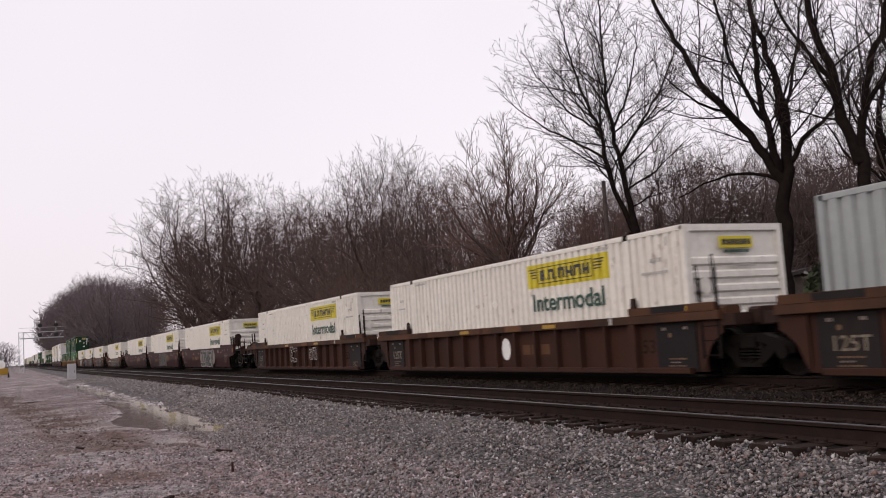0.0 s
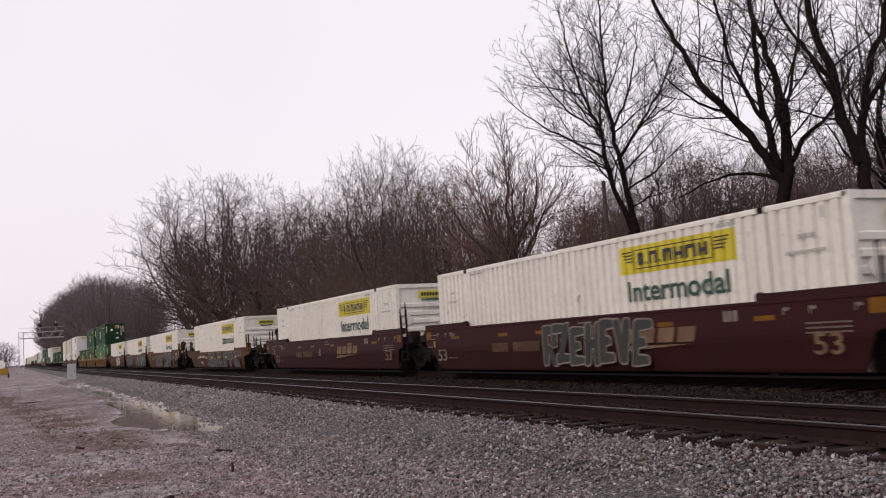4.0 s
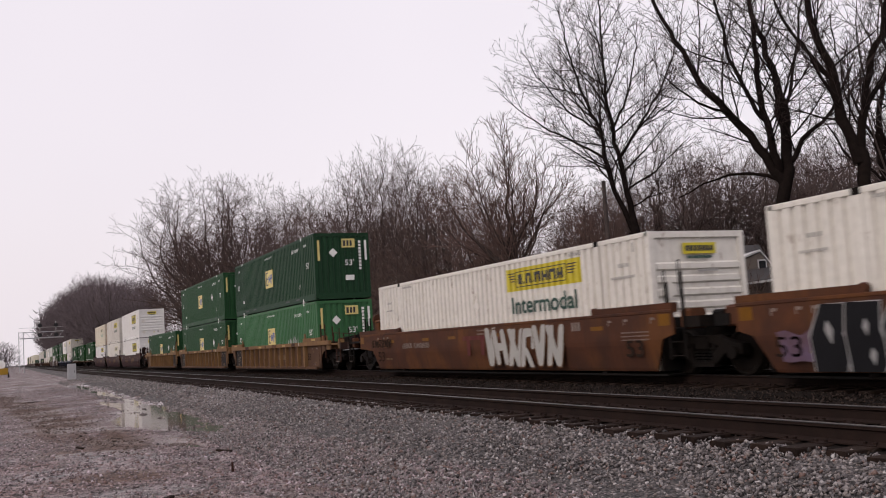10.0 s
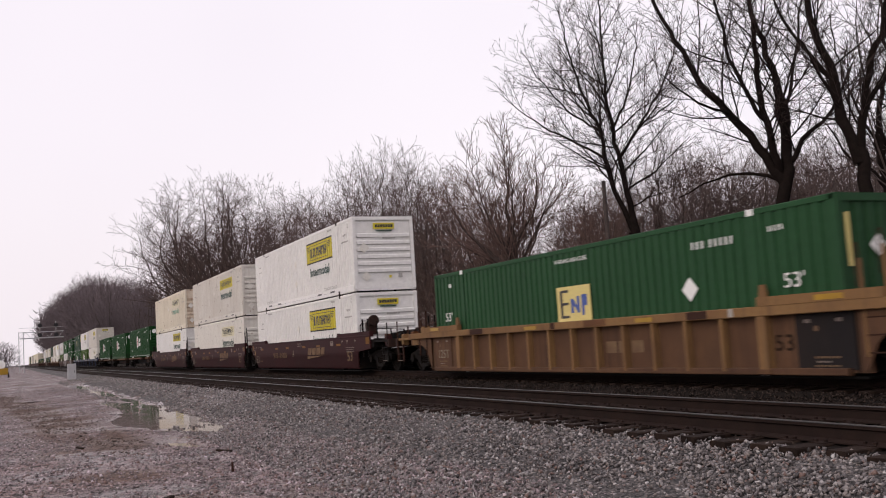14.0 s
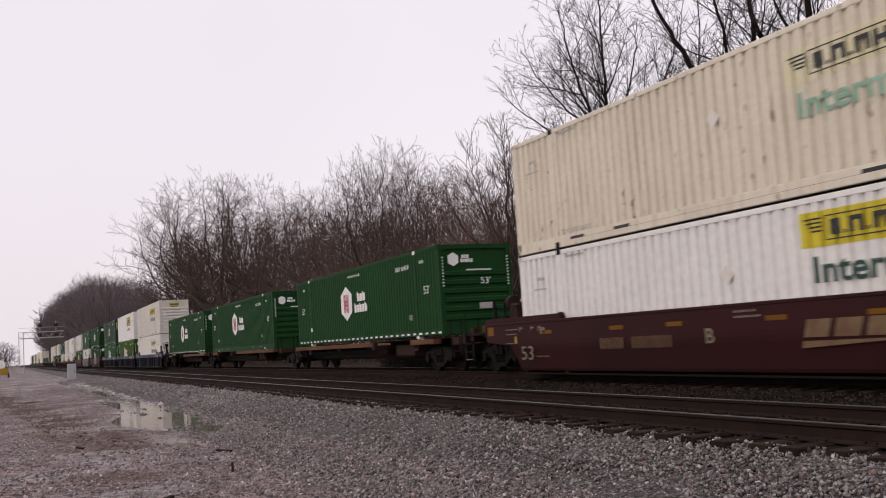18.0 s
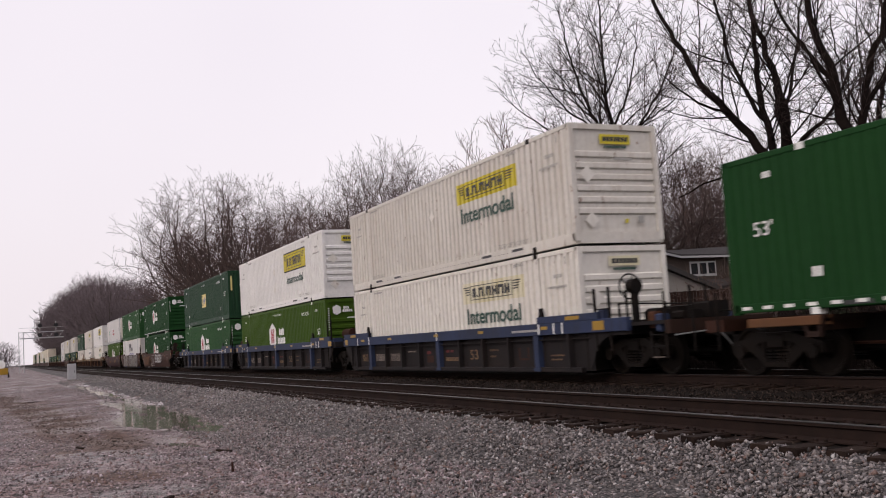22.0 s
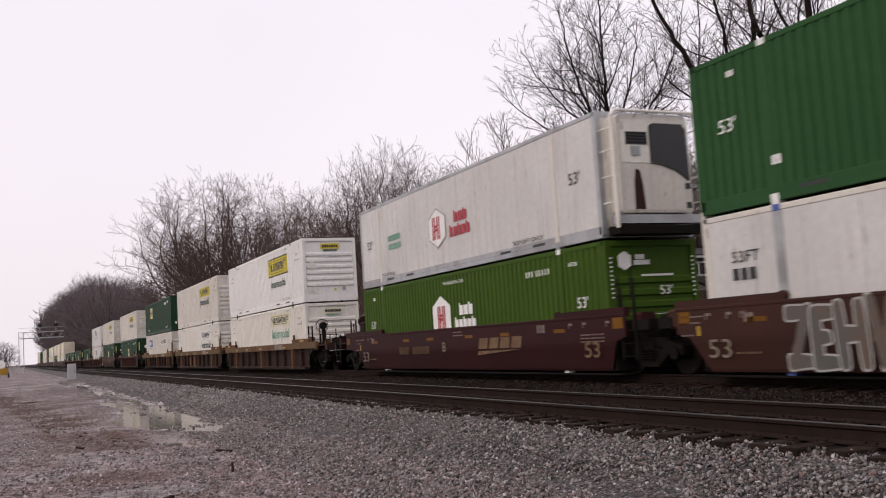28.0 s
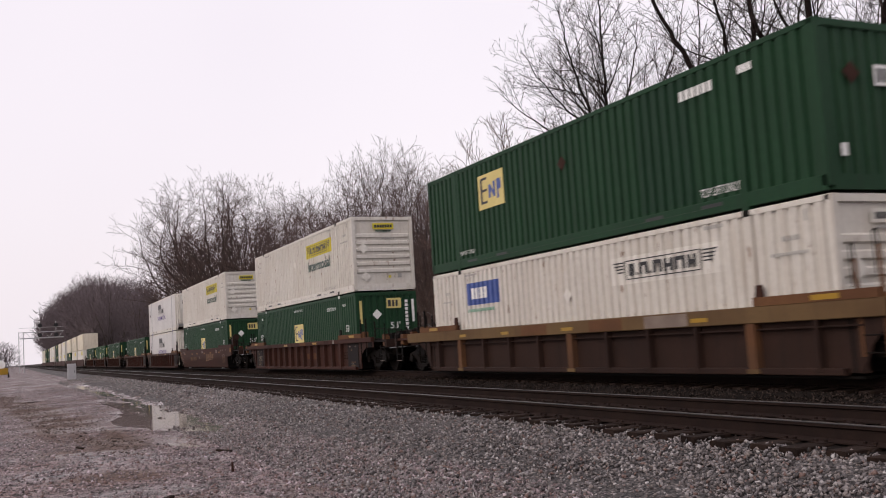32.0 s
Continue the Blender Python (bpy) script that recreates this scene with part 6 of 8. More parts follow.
        bent = Build()
        for p, q in zip(rail, rail[1:]):
            bent.rod(p, q, 0.016, 6)
        part("hand_rail", bent, "cast", root)
    dark, rows = paint == "rust", []
    lettering("53", 0.50, "soot" if dark else "cream_mark", root, -8.0, y, 0.38, 0.62, bold=0.002)
    lettering("53", 0.50, "soot" if dark else "gold", root, 7.2, y, 0.42, 0.62, bold=0.012)
    if dark:
        rows += [(-5.6, 0.80, (0.045, 0.045) * 4, 0.17, "stencil", 0.06), (-4.6, 0.80, (0.045, 0.045) * 6, 0.17, "stencil", 0.06)]
        for x0, x1, z0, z1 in ((-0.9, 1.5, 0.96, 1.08), (-0.62, -0.42, 0.52, 0.96), (0.28, 0.48, 0.52, 0.96), (1.05, 1.25, 0.52, 0.96)):
            part("logo_block", Build().box(x0, x1, y + 0.001, y + 0.004, z0, z1), "mulberry", root, "dull red block")
    else:
        rows += [(-4.3, 0.60, (0.045, 0.045) * 4, 0.25, "gold", 0.07), (-3.1, 0.60, (0.045, 0.045) * 6, 0.25, "gold", 0.07)]
        lettering({"jc": "A", "jj": "C", "cj": "B"}.get(joints, "A"), 0.40, "cream_mark", root, -0.75, y, 0.66, 0.24, bold=0.02)
        for i in range(4):
            x = 1.75 + 0.64 * i
            part("emblem", Build().prism([(x, y, 0.70), (x + 0.52, y, 0.70), (x + 0.62, y, 1.0), (x + 0.10, y, 1.0)], (0, 0.004, 0)), "gold", root, "worn gold slanting block")
        part("emblem", Build().prism([(1.70, y, 0.52), (2.6, y, 0.57), (4.2, y, 0.66), (1.72, y, 0.64)], (0, 0.004, 0)), "gold", root, "worn gold stroke")
        rows += [(-6.95, 1.02, (0.10, 0.10), 0.17, "stencil", 0.03), (-8.75, 1.16, (0.07,) * 7, 0.03, "stencil", 0.03), (-8.75, 1.04, (0.07,) * 6, 0.03, "stencil", 0.03), (-8.75, 0.80, (0.07,) * 4, 0.03, "stencil", 0.03), (-8.28, 0.80, (0.11,), 0.19, "reflector", 0.02)]
    for x in (-8.0, -7.42, -7.05, 6.6, 7.2, 8.15):
        rows += [(x, 1.10, (0.022,), 0.13, "stencil", 0.02), (x + 0.03, 1.17, (0.045, 0.05), 0.055, "stencil", 0.015)]
    rows += [(0.1, 1.20, (0.06,) * 6, 0.04, "stencil", 0.04), (0.1, 1.10, (0.06,) * 7, 0.04, "stencil", 0.04), (5.1, 1.04, (0.08, 0.08, 0.10), 0.20, "stencil", 0.05)]
    rows += [(7.1, 0.76 + 0.08 * i, (0.06,) * 9, 0.03, "stencil", 0.05) for i in range(3)] + [(-7.2, 0.44, (0.06,) * 6, 0.04, "gold", 0.05)]
    marks(root, rows, y)
    ends(root, joints, mats, END + 0.55, False)
    return root


def spine_car(paint, joints):
    """Spine car: one deep centre sill, side ledges and drop brackets."""
    root = new("spine_car")
    part("centre_sill", Build().bevelled(-END - 1.2, END + 1.2, -0.30, 0.30, 0.42, 1.02, 0.03), "black", root)
    for s in (-1, 1):
        for x0, x1 in ((-7.6, -5.9), (-0.4, 8.3)) if joints[1] == "j" else ((-8.35, 1.9), (5.7, 7.6)):
            part("side_ledge", Build().bevelled(x0, x1, *sorted((s * 1.42, s * 1.15)), 0.90, 1.06, 0.012), "edge", root, "worn orange side ledge")
        for x in (-6.1, 6.1):
            part("drop_bracket", Build().prism([(x - 0.26, s * 1.40, 1.08), (x + 0.26, s * 1.40, 1.08), (x + 0.14, s * 1.40, 0.70), (x - 0.14, s * 1.40, 0.70)], (0, -s * 0.08, 0)), "umber", root)
    for x in (-6.1, 6.1, -2.0, 2.0):
        part("cross_bearer", Build().box(x - 0.12, x + 0.12, -1.40, 1.40, 0.80, 1.06), "umber", root)
    for x in (-6.1, 6.1):
        part("load_pad", Build().box(x - 0.2, x + 0.2, -1.3, 1.3, 0.95, 1.01), "umber", root)
    part("brake_cylinder", Build().rod((0.6, -0.55, 0.7), (1.7, -0.55, 0.7), 0.16, 12), "brown", root)
    part("air_pipe", Build().rod((-7, -0.42, 0.55), (7, -0.42, 0.55), 0.03, 6), "brown", root)
    part("hitch_box", Build().bevelled(3.2, 4.9, -0.95, -0.35, 0.5, 0.92, 0.05), "umber", root, "rusty equipment box under the car")
    bars(root, 2.6, 0.95, (0.1,) * 9, 0.08, "gold", 0.04, y=-1.426)
    for sgn, kind in ((-1, joints[0]), (1, joints[1])):
        part("end_bearer", Build().box(*sorted((sgn * 8.5, sgn * 9.0)), -1.2, 1.2, 0.85, 1.08), "brown", root)
        for u in (8.6, 9.3):
            part("stanchion", Build().rod((sgn * u, -1.25, 0.5), (sgn * u, -1.25, 1.6), 0.022, 6), "black", root)
        if kind == "c":
            truck(root, sgn * 7.3)
            part("draft_sill", Build().box(*sorted((sgn * 9.0, sgn * 10.6)), -0.3, 0.3, 0.78, 1.05), "black", root)
            part("coupler", Build().box(*sorted((sgn * 10.4, sgn * 11.0)), -0.18, 0.14, 0.74, 1.04), "cast", root, "dark cast coupler")
        elif sgn < 0:
            truck(root, -(END + 1.75))
    return root


def blob(x, z, w, h, seed, n=18, y=-SIDE - 0.010, rough=0.28, lean=0.0):
    rng = random.Random(seed)
    ph = [rng.uniform(0, 6.28) for _ in range(3)]
    pts = []
    for i in range(n):
        t = 2 * math.pi * i / n
        c, s = math.cos(t), math.sin(t)
        k = 1 + rough * (0.5 * math.sin(2 * t + ph[0]) + 0.35 * math.sin(3 * t + ph[1]) + 0.25 * math.sin(5 * t + ph[2]))
        px = abs(c) ** 0.6 * math.copysign(1, c) * w / 2 * k
        pz = min(h / 2, max(-h / 2, abs(s) ** 0.6 * math.copysign(1, s) * h / 2 * k))
        pts.append((x + px + lean * pz, y, z + pz))
    return pts


def spray(root, x0, x1, z0, z1, fill, line, seed, n=6, wash=None):
    """Sprayed lettering that cannot be read: rounded shapes over darker ones, with strokes inside."""
    rng = random.Random(seed)
    w, h = (x1 - x0) / n, z1 - z0
    if wash:
        for i in range(n):
            part("graffiti_wash", Build().prism(blob(x0 + (i + 0.5) * w, z0 + h * 0.5, w * 1.9, h * 1.02, seed + 50 + i, rough=0.5, y=-SIDE - 0.006 - 0.0006 * i), (0, 0.0005, 0)), wash, root, "sprayed colour cloud")
    for i in range(n):
        y = -SIDE - 0.016 - 0.0022 * i
        quads = glyph(rng, x0 + i * w - 0.06 * w, w * 1.12, z0 + h * rng.uniform(0, 0.06), h * rng.uniform(0.88, 1.0))
        g = Build()
        for k, q in enumerate(quads):
            g.prism([(a, y - 0.0001 * k, b) for a, b in rounded(swell(q, 0.022 + 0.012 * h))], (0, 0.00008, 0))
        g = part("graffiti_shape", g, line, root, "outline of a sprayed shape")
        f = Build()
        for k, q in enumerate(quads):
            f.prism([(a, y - 0.0010 - 0.0001 * k, b) for a, b in rounded(q)], (0, 0.00008, 0))
        part("graffiti_fill", f, fill, g, "filled sprayed shape")


def slab_spray(root, x0, x1, z0, z1, seed, n, cloud):
    """Heavy black sprayed shapes that fill the side, with pale edges, pale gaps in them and clouds of colour at both ends."""
    rng = random.Random(seed)
    w, h, y = (x1 - x0) / n, z1 - z0, -SIDE - 0.012
    for k, x in enumerate((x0 - 0.1, x1 + 0.2, x1 + 0.75)):
        part("graffiti_wash", Build().prism(blob(x, z0 + h * rng.uniform(0.4, 0.6), rng.uniform(0.7, 1.2), h * rng.uniform(0.5, 0.95), seed + k, rough=0.6, y=y + 0.006 - 0.001 * k), (0, 0.0005, 0)), cloud, root, "sprayed colour cloud")
    for i in range(n):
        a, b, lean = x0 + i * w, x0 + (i + 1) * w, rng.uniform(-0.1, 0.22) * w
        q = [(a + 0.05 * w, z0), (b - 0.10 * w, z0), (b + 0.06 * w, z0 + h * rng.uniform(0.2, 0.4)), (b - 0.14 * w, z0 + h * rng.uniform(0.5, 0.6)), (b + lean, z1 - 0.02 * h), (a + 0.10 * w + lean, z1), (a - 0.06 * w, z0 + h * rng.uniform(0.4, 0.7))]
        yy = y - 0.002 * i
        shape = part("graffiti_shape", Build().prism([(c, yy, min(z1, max(z0, d))) for c, d in swell(q, 0.03)], (0, 0.0005, 0)), "spray_silver", root, "pale outline of a sprayed shape")
        part("graffiti_fill", Build().prism([(c, yy - 0.001, d) for c, d in q], (0, 0.0005, 0)), "spray_black", shape, "black sprayed shape")
        gaps = Build()
        for _ in range(2):
            cx, cz, r = a + w * rng.uniform(0.3, 0.7), z0 + h * rng.uniform(0.2, 0.8), w * rng.uniform(0.10, 0.17)
            gaps.prism([(cx - r * 0.7, yy - 0.002, cz - r * 0.2), (cx + r * 0.3, yy - 0.002, cz - r * 1.9), (cx + r * 0.7, yy - 0.002, cz + r * 0.4), (cx - r * 0.1, yy - 0.002, cz + r * 1.5)], (0, 0.0005, 0))
        tagged(part("graffiti_gap", gaps, "spray_silver", shape, "pale gaps in the black"), "pale gaps in the black", kind="stuff")


def swell(q, d):
    cx, cz = sum(a for a, _ in q) / len(q), sum(b for _, b in q) / len(q)
    return [(a + d * math.copysign(1, a - cx), b + d * math.copysign(1, b - cz)) for a, b in q]


def rounded(q):
    out = []
    for i, (a, b) in enumerate(q):
        (pa, pb), (na, nb) = q[i - 1], q[(i + 1) % len(q)]
        out += [(a + 0.24 * (pa - a), b + 0.24 * (pb - b)), (a + 0.05 * (pa + na - 2 * a), b + 0.05 * (pb + nb - 2 * b)), (a + 0.24 * (na - a), b + 0.24 * (nb - b))]
    return out


def glyph(rng, x, w, z, h):
    """Thick slanting strokes that look like one sprayed character without being one."""
    t, lean = w * rng.uniform(0.30, 0.40), rng.uniform(-0.25, 0.3) * h
    u, v = w * 0.96, h * 0.24

    def upright(at, lo=0.0, hi=1.0):
        a = x + at * (u - t)
        return [(a + lean * lo, z + h * lo), (a + t + lean * lo, z + h * lo + 0.03), (a + t * 0.92 + lean * hi, z + h * hi), (a - t * 0.05 + lean * hi, z + h * hi - 0.03)]

    def level(at, x0=0.1, x1=0.95):
        b = z + at * (h - v)
        k = lean * at
        return [(x + x0 * u + k, b), (x + x1 * u + k, b + 0.05), (x + x1 * u + k - 0.04, b + v * 0.9), (x + x0 * u + k, b + v)]

    def slant(x0, x1, lo, hi):
        return [(x + x0 * (u - t), z + lo * h), (x + x0 * (u - t) + t, z + lo * h), (x + x1 * (u - t) + t + lean * hi, z + hi * h), (x + x1 * (u - t) + lean * hi, z + hi * h)]

    kind = rng.randrange(6)
    if kind == 0:
        return [upright(0), level(1.0), level(0.5, 0.1, 0.7), level(0.0)]
    if kind == 1:
        return [upright(0), upright(1, 0.45, 1.0), level(1.0), slant(0.35, 1.0, 0.5, 0.0)]
    if kind == 2:
        return [slant(0.0, 0.5, 1.0, 0.0), slant(1.0, 0.5, 1.0, 0.0)]
    if kind == 3:
        return [upright(0), upright(1), level(0.5)]
    if kind == 4:
        return [level(1.0, 0.0, 1.0), slant(1.0, 0.0, 1.0, 0.0), level(0.0, 0.0, 1.0)]
    return [upright(0), slant(0.0, 1.0, 1.0, 0.0), upright(1)]


BLOCKS = (
    ((-2.05, 0.13), (-2.25, 0.45), (-2.32, 0.74), (-2.05, 1.05), (-1.25, 1.07), (-1.0, 0.76), (-1.62, 0.68), (-1.75, 0.92), (-1.87, 0.6), (-1.45, 0.28), (-1.35, 0.5), (-1.55, 0.62), (-0.95, 0.66), (-0.62, 0.13)),
    ((-0.42, 0.13), (-0.68, 0.6), (-0.72, 0.85), (-0.6, 1.07), (-0.05, 1.07), (0.0, 0.7), (0.15, 0.42), (0.45, 0.74), (0.85, 0.35), (0.75, 0.13)),
    ((1.27, 0.13), (0.97, 0.7), (1.0, 1.07), (2.1, 1.07), (2.2, 0.72), (1.75, 0.68), (1.55, 0.45), (1.9, 0.38), (2.35, 0.6), (2.85, 0.13)),
    ((3.1, 0.13), (2.76, 0.75), (2.78, 1.07), (4.1, 1.07), (4.05, 0.62), (3.62, 0.4), (3.95, 0.13)),
    ((4.84, 0.13), (4.7, 0.58), (4.16, 0.62), (4.19, 1.07), (4.9, 1.0), (5.5, 1.08), (5.63, 0.64), (5.1, 0.58), (5.4, 0.13)),
    ((6.4, 0.13), (6.0, 0.5), (5.84, 0.74), (6.0, 1.0), (6.5, 1.08), (7.8, 1.08), (7.9, 0.78), (7.0, 0.8), (6.8, 0.55), (7.5, 0.32), (7.6, 0.13)),
)


def block_spray(root):
    """Broad grey-green sprayed blocks with thin pale edges over maroon clouds."""
    y = -SIDE - 0.010
    for i, (x, z, w, h) in enumerate(((-2.5, 0.8, 0.7, 0.5), (-0.85, 0.75, 0.7, 0.6), (0.6, 0.85, 0.9, 0.4), (1.2, 0.4, 0.8, 0.45), (2.4, 0.9, 0.8, 0.3), (4.4, 0.4, 0.8, 0.35), (5.75, 0.5, 0.6, 0.5), (7.3, 0.6, 0.6, 0.3))):
        part("graffiti_wash", Build().prism(blob(x, z, w, h, 300 + i, rough=0.5, y=y + 0.002), (0, 0.0005, 0)), "maroon", root, "sprayed maroon cloud")
    for k, pts in enumerate(BLOCKS):
        g = part("graffiti_shape", Build().prism([(x, y, z) for x, z in pts], (0, 0.0006, 0)), "spray_slate", root, "grey-green sprayed block")
        edge = Build()
        for (xa, za), (xb, zb) in zip(pts, pts[1:]):
            n = math.hypot(xb - xa, zb - za)
            u, v = (xb - xa) / n, (zb - za) / n
            w = 0.020 + 0.008 * math.sin(7 * xa + 3 * za)
            edge.prism([(xa - u * w - v * w, y - 0.003, za - v * w + u * w), (xa - u * w + v * w, y - 0.003, za - v * w - u * w), (xb + u * w + v * w, y - 0.003, zb + v * w - u * w), (xb + u * w - v * w, y - 0.003, zb + v * w + u * w)], (0, 0.002, 0))
        tagged(part("graffiti_stroke", edge, "buff_spray", g, "thin pale sprayed edge"), kind="stuff")
    part("graffiti_stroke", Build().prism(blob(3.38, 0.76, 0.26, 0.2, 321, y=y - 0.004), (0, 0.0006, 0)), "buff_spray", root, "pale sprayed spot")
    for k in range(7):
        part("graffiti_stroke", Build().prism(blob(-4.55 + 0.11 * k, 0.46 - 0.02 * k + 0.05 * (k % 2), 0.32, 0.05, 330 + k, 10, y, lean=0.0, rough=0.6), (0, 0.0006, 0)), "faint", root, "small silver sprayed stroke")


GRAFFITI = {
    "silver_right": lambda r: spray(r, -0.6, 3.7, 0.14, 1.26, "spray_slate", "spray_silver", 11, 6, "buff_spray"),
    "silver_left": lambda r: spray(r, -1.5, 2.8, 0.22, 1.24, "spray_slate", "stencil", 21, 7),
    "long_dark": lambda r: block_spray(r),
    "white_tag": lambda r: (spray(r, 1.9, 5.9, 0.14, 1.30, "spray_black", "spray_silver", 41, 6), spray(r, -3.0, 0.9, 0.20, 1.12, "spray_slate", "stencil", 45, 7), spray(r, 6.3, 7.4, 0.45, 0.95, "brown", "stencil", 43, 5), spray(r, 7.8, 9.0, 0.72, 1.2, "rust", "faint", 47, 4)),
    "big_black": lambda r: (slab_spray(r, 1.9, 7.4, 0.13, 1.28, 51, 5, "teal_spray"), slab_spray(r, -7.1, -2.7, 0.13, 1.24, 55, 6, "lilac_spray")),
    "bubble": lambda r: (spray(r, 0.6, 4.6, 0.18, 1.30, "faint", "edge", 61, 6), spray(r, -8.5, -6.6, 0.86, 1.16, "soot", "rust", 63, 6)),
    "long_silver": lambda r: (spray(r, -1.0, 6.9, 0.12, 1.28, "spray_dark", "spray_silver", 71, 7, "maroon"), spray(r, -5.9, -1.4, 0.14, 1.30, "spray_dark", "faint", 73, 8)),
    "orange_left": lambda r: (spray(r, -7.4, -3.5, 0.3, 1.1, "edge", "redbrown", 81, 5), spray(r, 0.5, 4.4, 0.45, 1.25, "spray_silver", "redbrown", 83, 7), spray(r, -2.2, 0.2, 0.2, 1.2, "redbrown", "faint", 85, 3)),
    "small_tags": lambda r: (spray(r, 2.0, 3.0, 0.5, 1.0, "brown", "faint", 91, 3), spray(r, -1.2, -0.2, 0.4, 1.1, "brown", "faint", 93, 2)),
    "disc": lambda r: part("disc_mark", Build().prism([(0.35 + 0.24 * math.cos(t * math.pi / 10), -SIDE + 0.142, 0.66 + 0.30 * math.sin(t * math.pi / 10)) for t in range(20)], (0, 0.004, 0)), "decal", r, "pale round mark"),
}
CAR_LABEL = {
    "brown": "rust-brown ribbed well car with worn orange sills", "ochre": "faded ochre ribbed well car with dark stencilled panels",
    "umber": "dark brown ribbed well car with rusty orange sills", "redrib": "red-brown ribbed well car", "blue": "dark well car with a faded blue top chord",
    "maroon": "maroon smooth-sided well car with yellow reflectors", "redbrown": "faded red-brown smooth well car with graffiti",
    "rust": "rusty orange-brown smooth well car with graffiti", "spine": "orange and black spine car with open underframe",
}
CAR_LABEL["far"] = "dull red-brown well car far down the train"


def far_car(paint, joints):
    root = new("well_car")
    part("well", Build().box(-END - 0.9, END + 0.9, -SIDE, SIDE, 0.0, 0.042), "black", root)
    for s in (-1, 1):
        part("side_sheet", Build().bevelled(-END - 1.2, END + 1.2, *sorted((s * SIDE, s * (SIDE - 0.1))), 0.12, 1.35, 0.02), "redbrown", root)
    part("end_sill", Build().box(-END - 2.0, END + 2.0, -0.4, 0.4, 0.8, 1.1), "black", root)
    truck(root, -(END + 1.75))
    if joints[1] == "c":
        truck(root, END + 1.7)
    return root


CARS = {}


def car(paint, joints, graffiti, s_mid):
    key = (paint, joints, graffiti)
    at = (s_mid, TRACK_FAR, 0.0)
    if key not in CARS:
        make = far_car if paint == "far" else spine_car if paint == "spine" else smooth_car if paint in ("maroon", "redbrown", "rust") else ribbed_car
        ob = CARS[key] = make(paint, joints)
        if graffiti:
            GRAFFITI[graffiti](ob)
        tagged(ob, CAR_LABEL[paint] + (" covered in sprayed shapes" if graffiti and "graffiti" not in CAR_LABEL[paint] and graffiti != "disc" else ""), "railway car", "cars of the train")
        ob.matrix_basis = pose(*at)
    else:
        ob = copy_thing(CARS[key], pose(*at))
    TRAIN.append((ob, *at))


# rear end of each load along the line at time zero, car paint, joints rear and front, graffiti, lower load, upper load
UNITS = [
    (-11.6, "brown", "jj", "", "grey", ""), (-31.2, "brown", "jj", "disc", "jb", ""), (-50.9, "brown", "cj", "small_tags", "jb", ""),
    (-74.7, "maroon", "jc", "silver_right", "jb", ""), (-94.2, "maroon", "jj", "silver_left", "jb", ""), (-114.0, "maroon", "cj", "", "jb", ""),
    (-137.8, "rust", "cc", "long_dark", "jb", ""),
    (-161.8, "rust", "jc", "white_tag", "jb", ""), (-181.4, "rust", "jj", "big_black", "jb", ""), (-201.0, "rust", "cj", "bubble", "jb", ""),
    (-224.9, "ochre", "jc", "", "emp_pale", "emp_old"), (-244.5, "ochre", "jj", "", "emp", "emp"), (-264.2, "ochre", "cj", "", "emp", ""),
    (-287.9, "maroon", "jc", "", "jb_plate", "jb_plate"), (-307.5, "maroon", "jj", "", "jb_faded", "jb_top"), (-327.3, "maroon", "cj", "", "jb_white", "jb_old"),
    (-348.6, "spine", "jc", "", "hub_dash", ""), (-369.4, "spine", "jj", "", "hub", ""), (-388.4, "spine", "cj", "", "hub_dash", ""),
    (-409.7, "blue", "jc", "", "jb_faded", "jb_top"), (-429.6, "blue", "jj", "", "hub_lime", "jb_plate"), (-449.1, "blue", "cj", "", "hub_mid", "emp_old"),
    (-473.4, "redbrown", "jc", "orange_left", "hub", "hub_dash"), (-493.5, "redbrown", "jj", "long_silver", "prime", "hub_mid"), (-513.0, "maroon", "cj", "", "hub_lime", "hub_white"),
    (-537.1, "umber", "jc", "", "jb_pale", "jb_plate"), (-556.9, "umber", "jj", "", "jb_bordered", "jb_top"), (-576.6, "umber", "cj", "", "jb_advert", "emp_high"),
    (-600.3, "redrib", "cc", "", "emp_old", "jb_top"),
    (-624.5, "redbrown", "jc", "", "emp_old", "jb_top"), (-644.3, "redrib", "jj", "", "reefer", "reefer"), (-664.1, "redrib", "cj", "", "emp_old", ""),
    (-687.9, "brown", "jc", "", "emp_old", ""), (-707.7, "brown", "jj", "", "emp", ""), (-727.5, "brown", "cj", "", "emp_old", ""),
    (-751.3, "far", "jc", "", "far_white", "far_cream"),
    (-771.1, "far", "jj", "", "far_white", "far_cream"),
    (-790.9, "far", "cj", "", "far_green", "far_cream"),
    (-814.7, "far", "jc", "", "far_white", "far_white"),
    (-834.5, "far", "jj", "", "far_white", "far_cream"),
    (-854.3, "far", "cj", "", "far_green", "far_green"),
    (-878.1, "far", "jc", "", "far_white", "far_white"),
    (-897.9, "far", "jj", "", "far_white", "far_white"),
    (-917.7, "far", "cj", "", "far_green", "far_green"),
    (-941.5, "far", "jc", "", "far_green", "far_green"),
    (-961.3, "far", "jj", "", "far_white", "far_cream"),
    (-981.1, "far", "cj", "", "far_white", "far_white"),
]
for s_rear, paint, joints, graffiti, lower, upper in UNITS:
    car(paint, joints, graffiti, s_rear + END)
    base = 1.14 if paint == "spine" else 0.172
    load(lower, s_rear, base)
    if upper:
        load(upper, s_rear, base + 3.01)

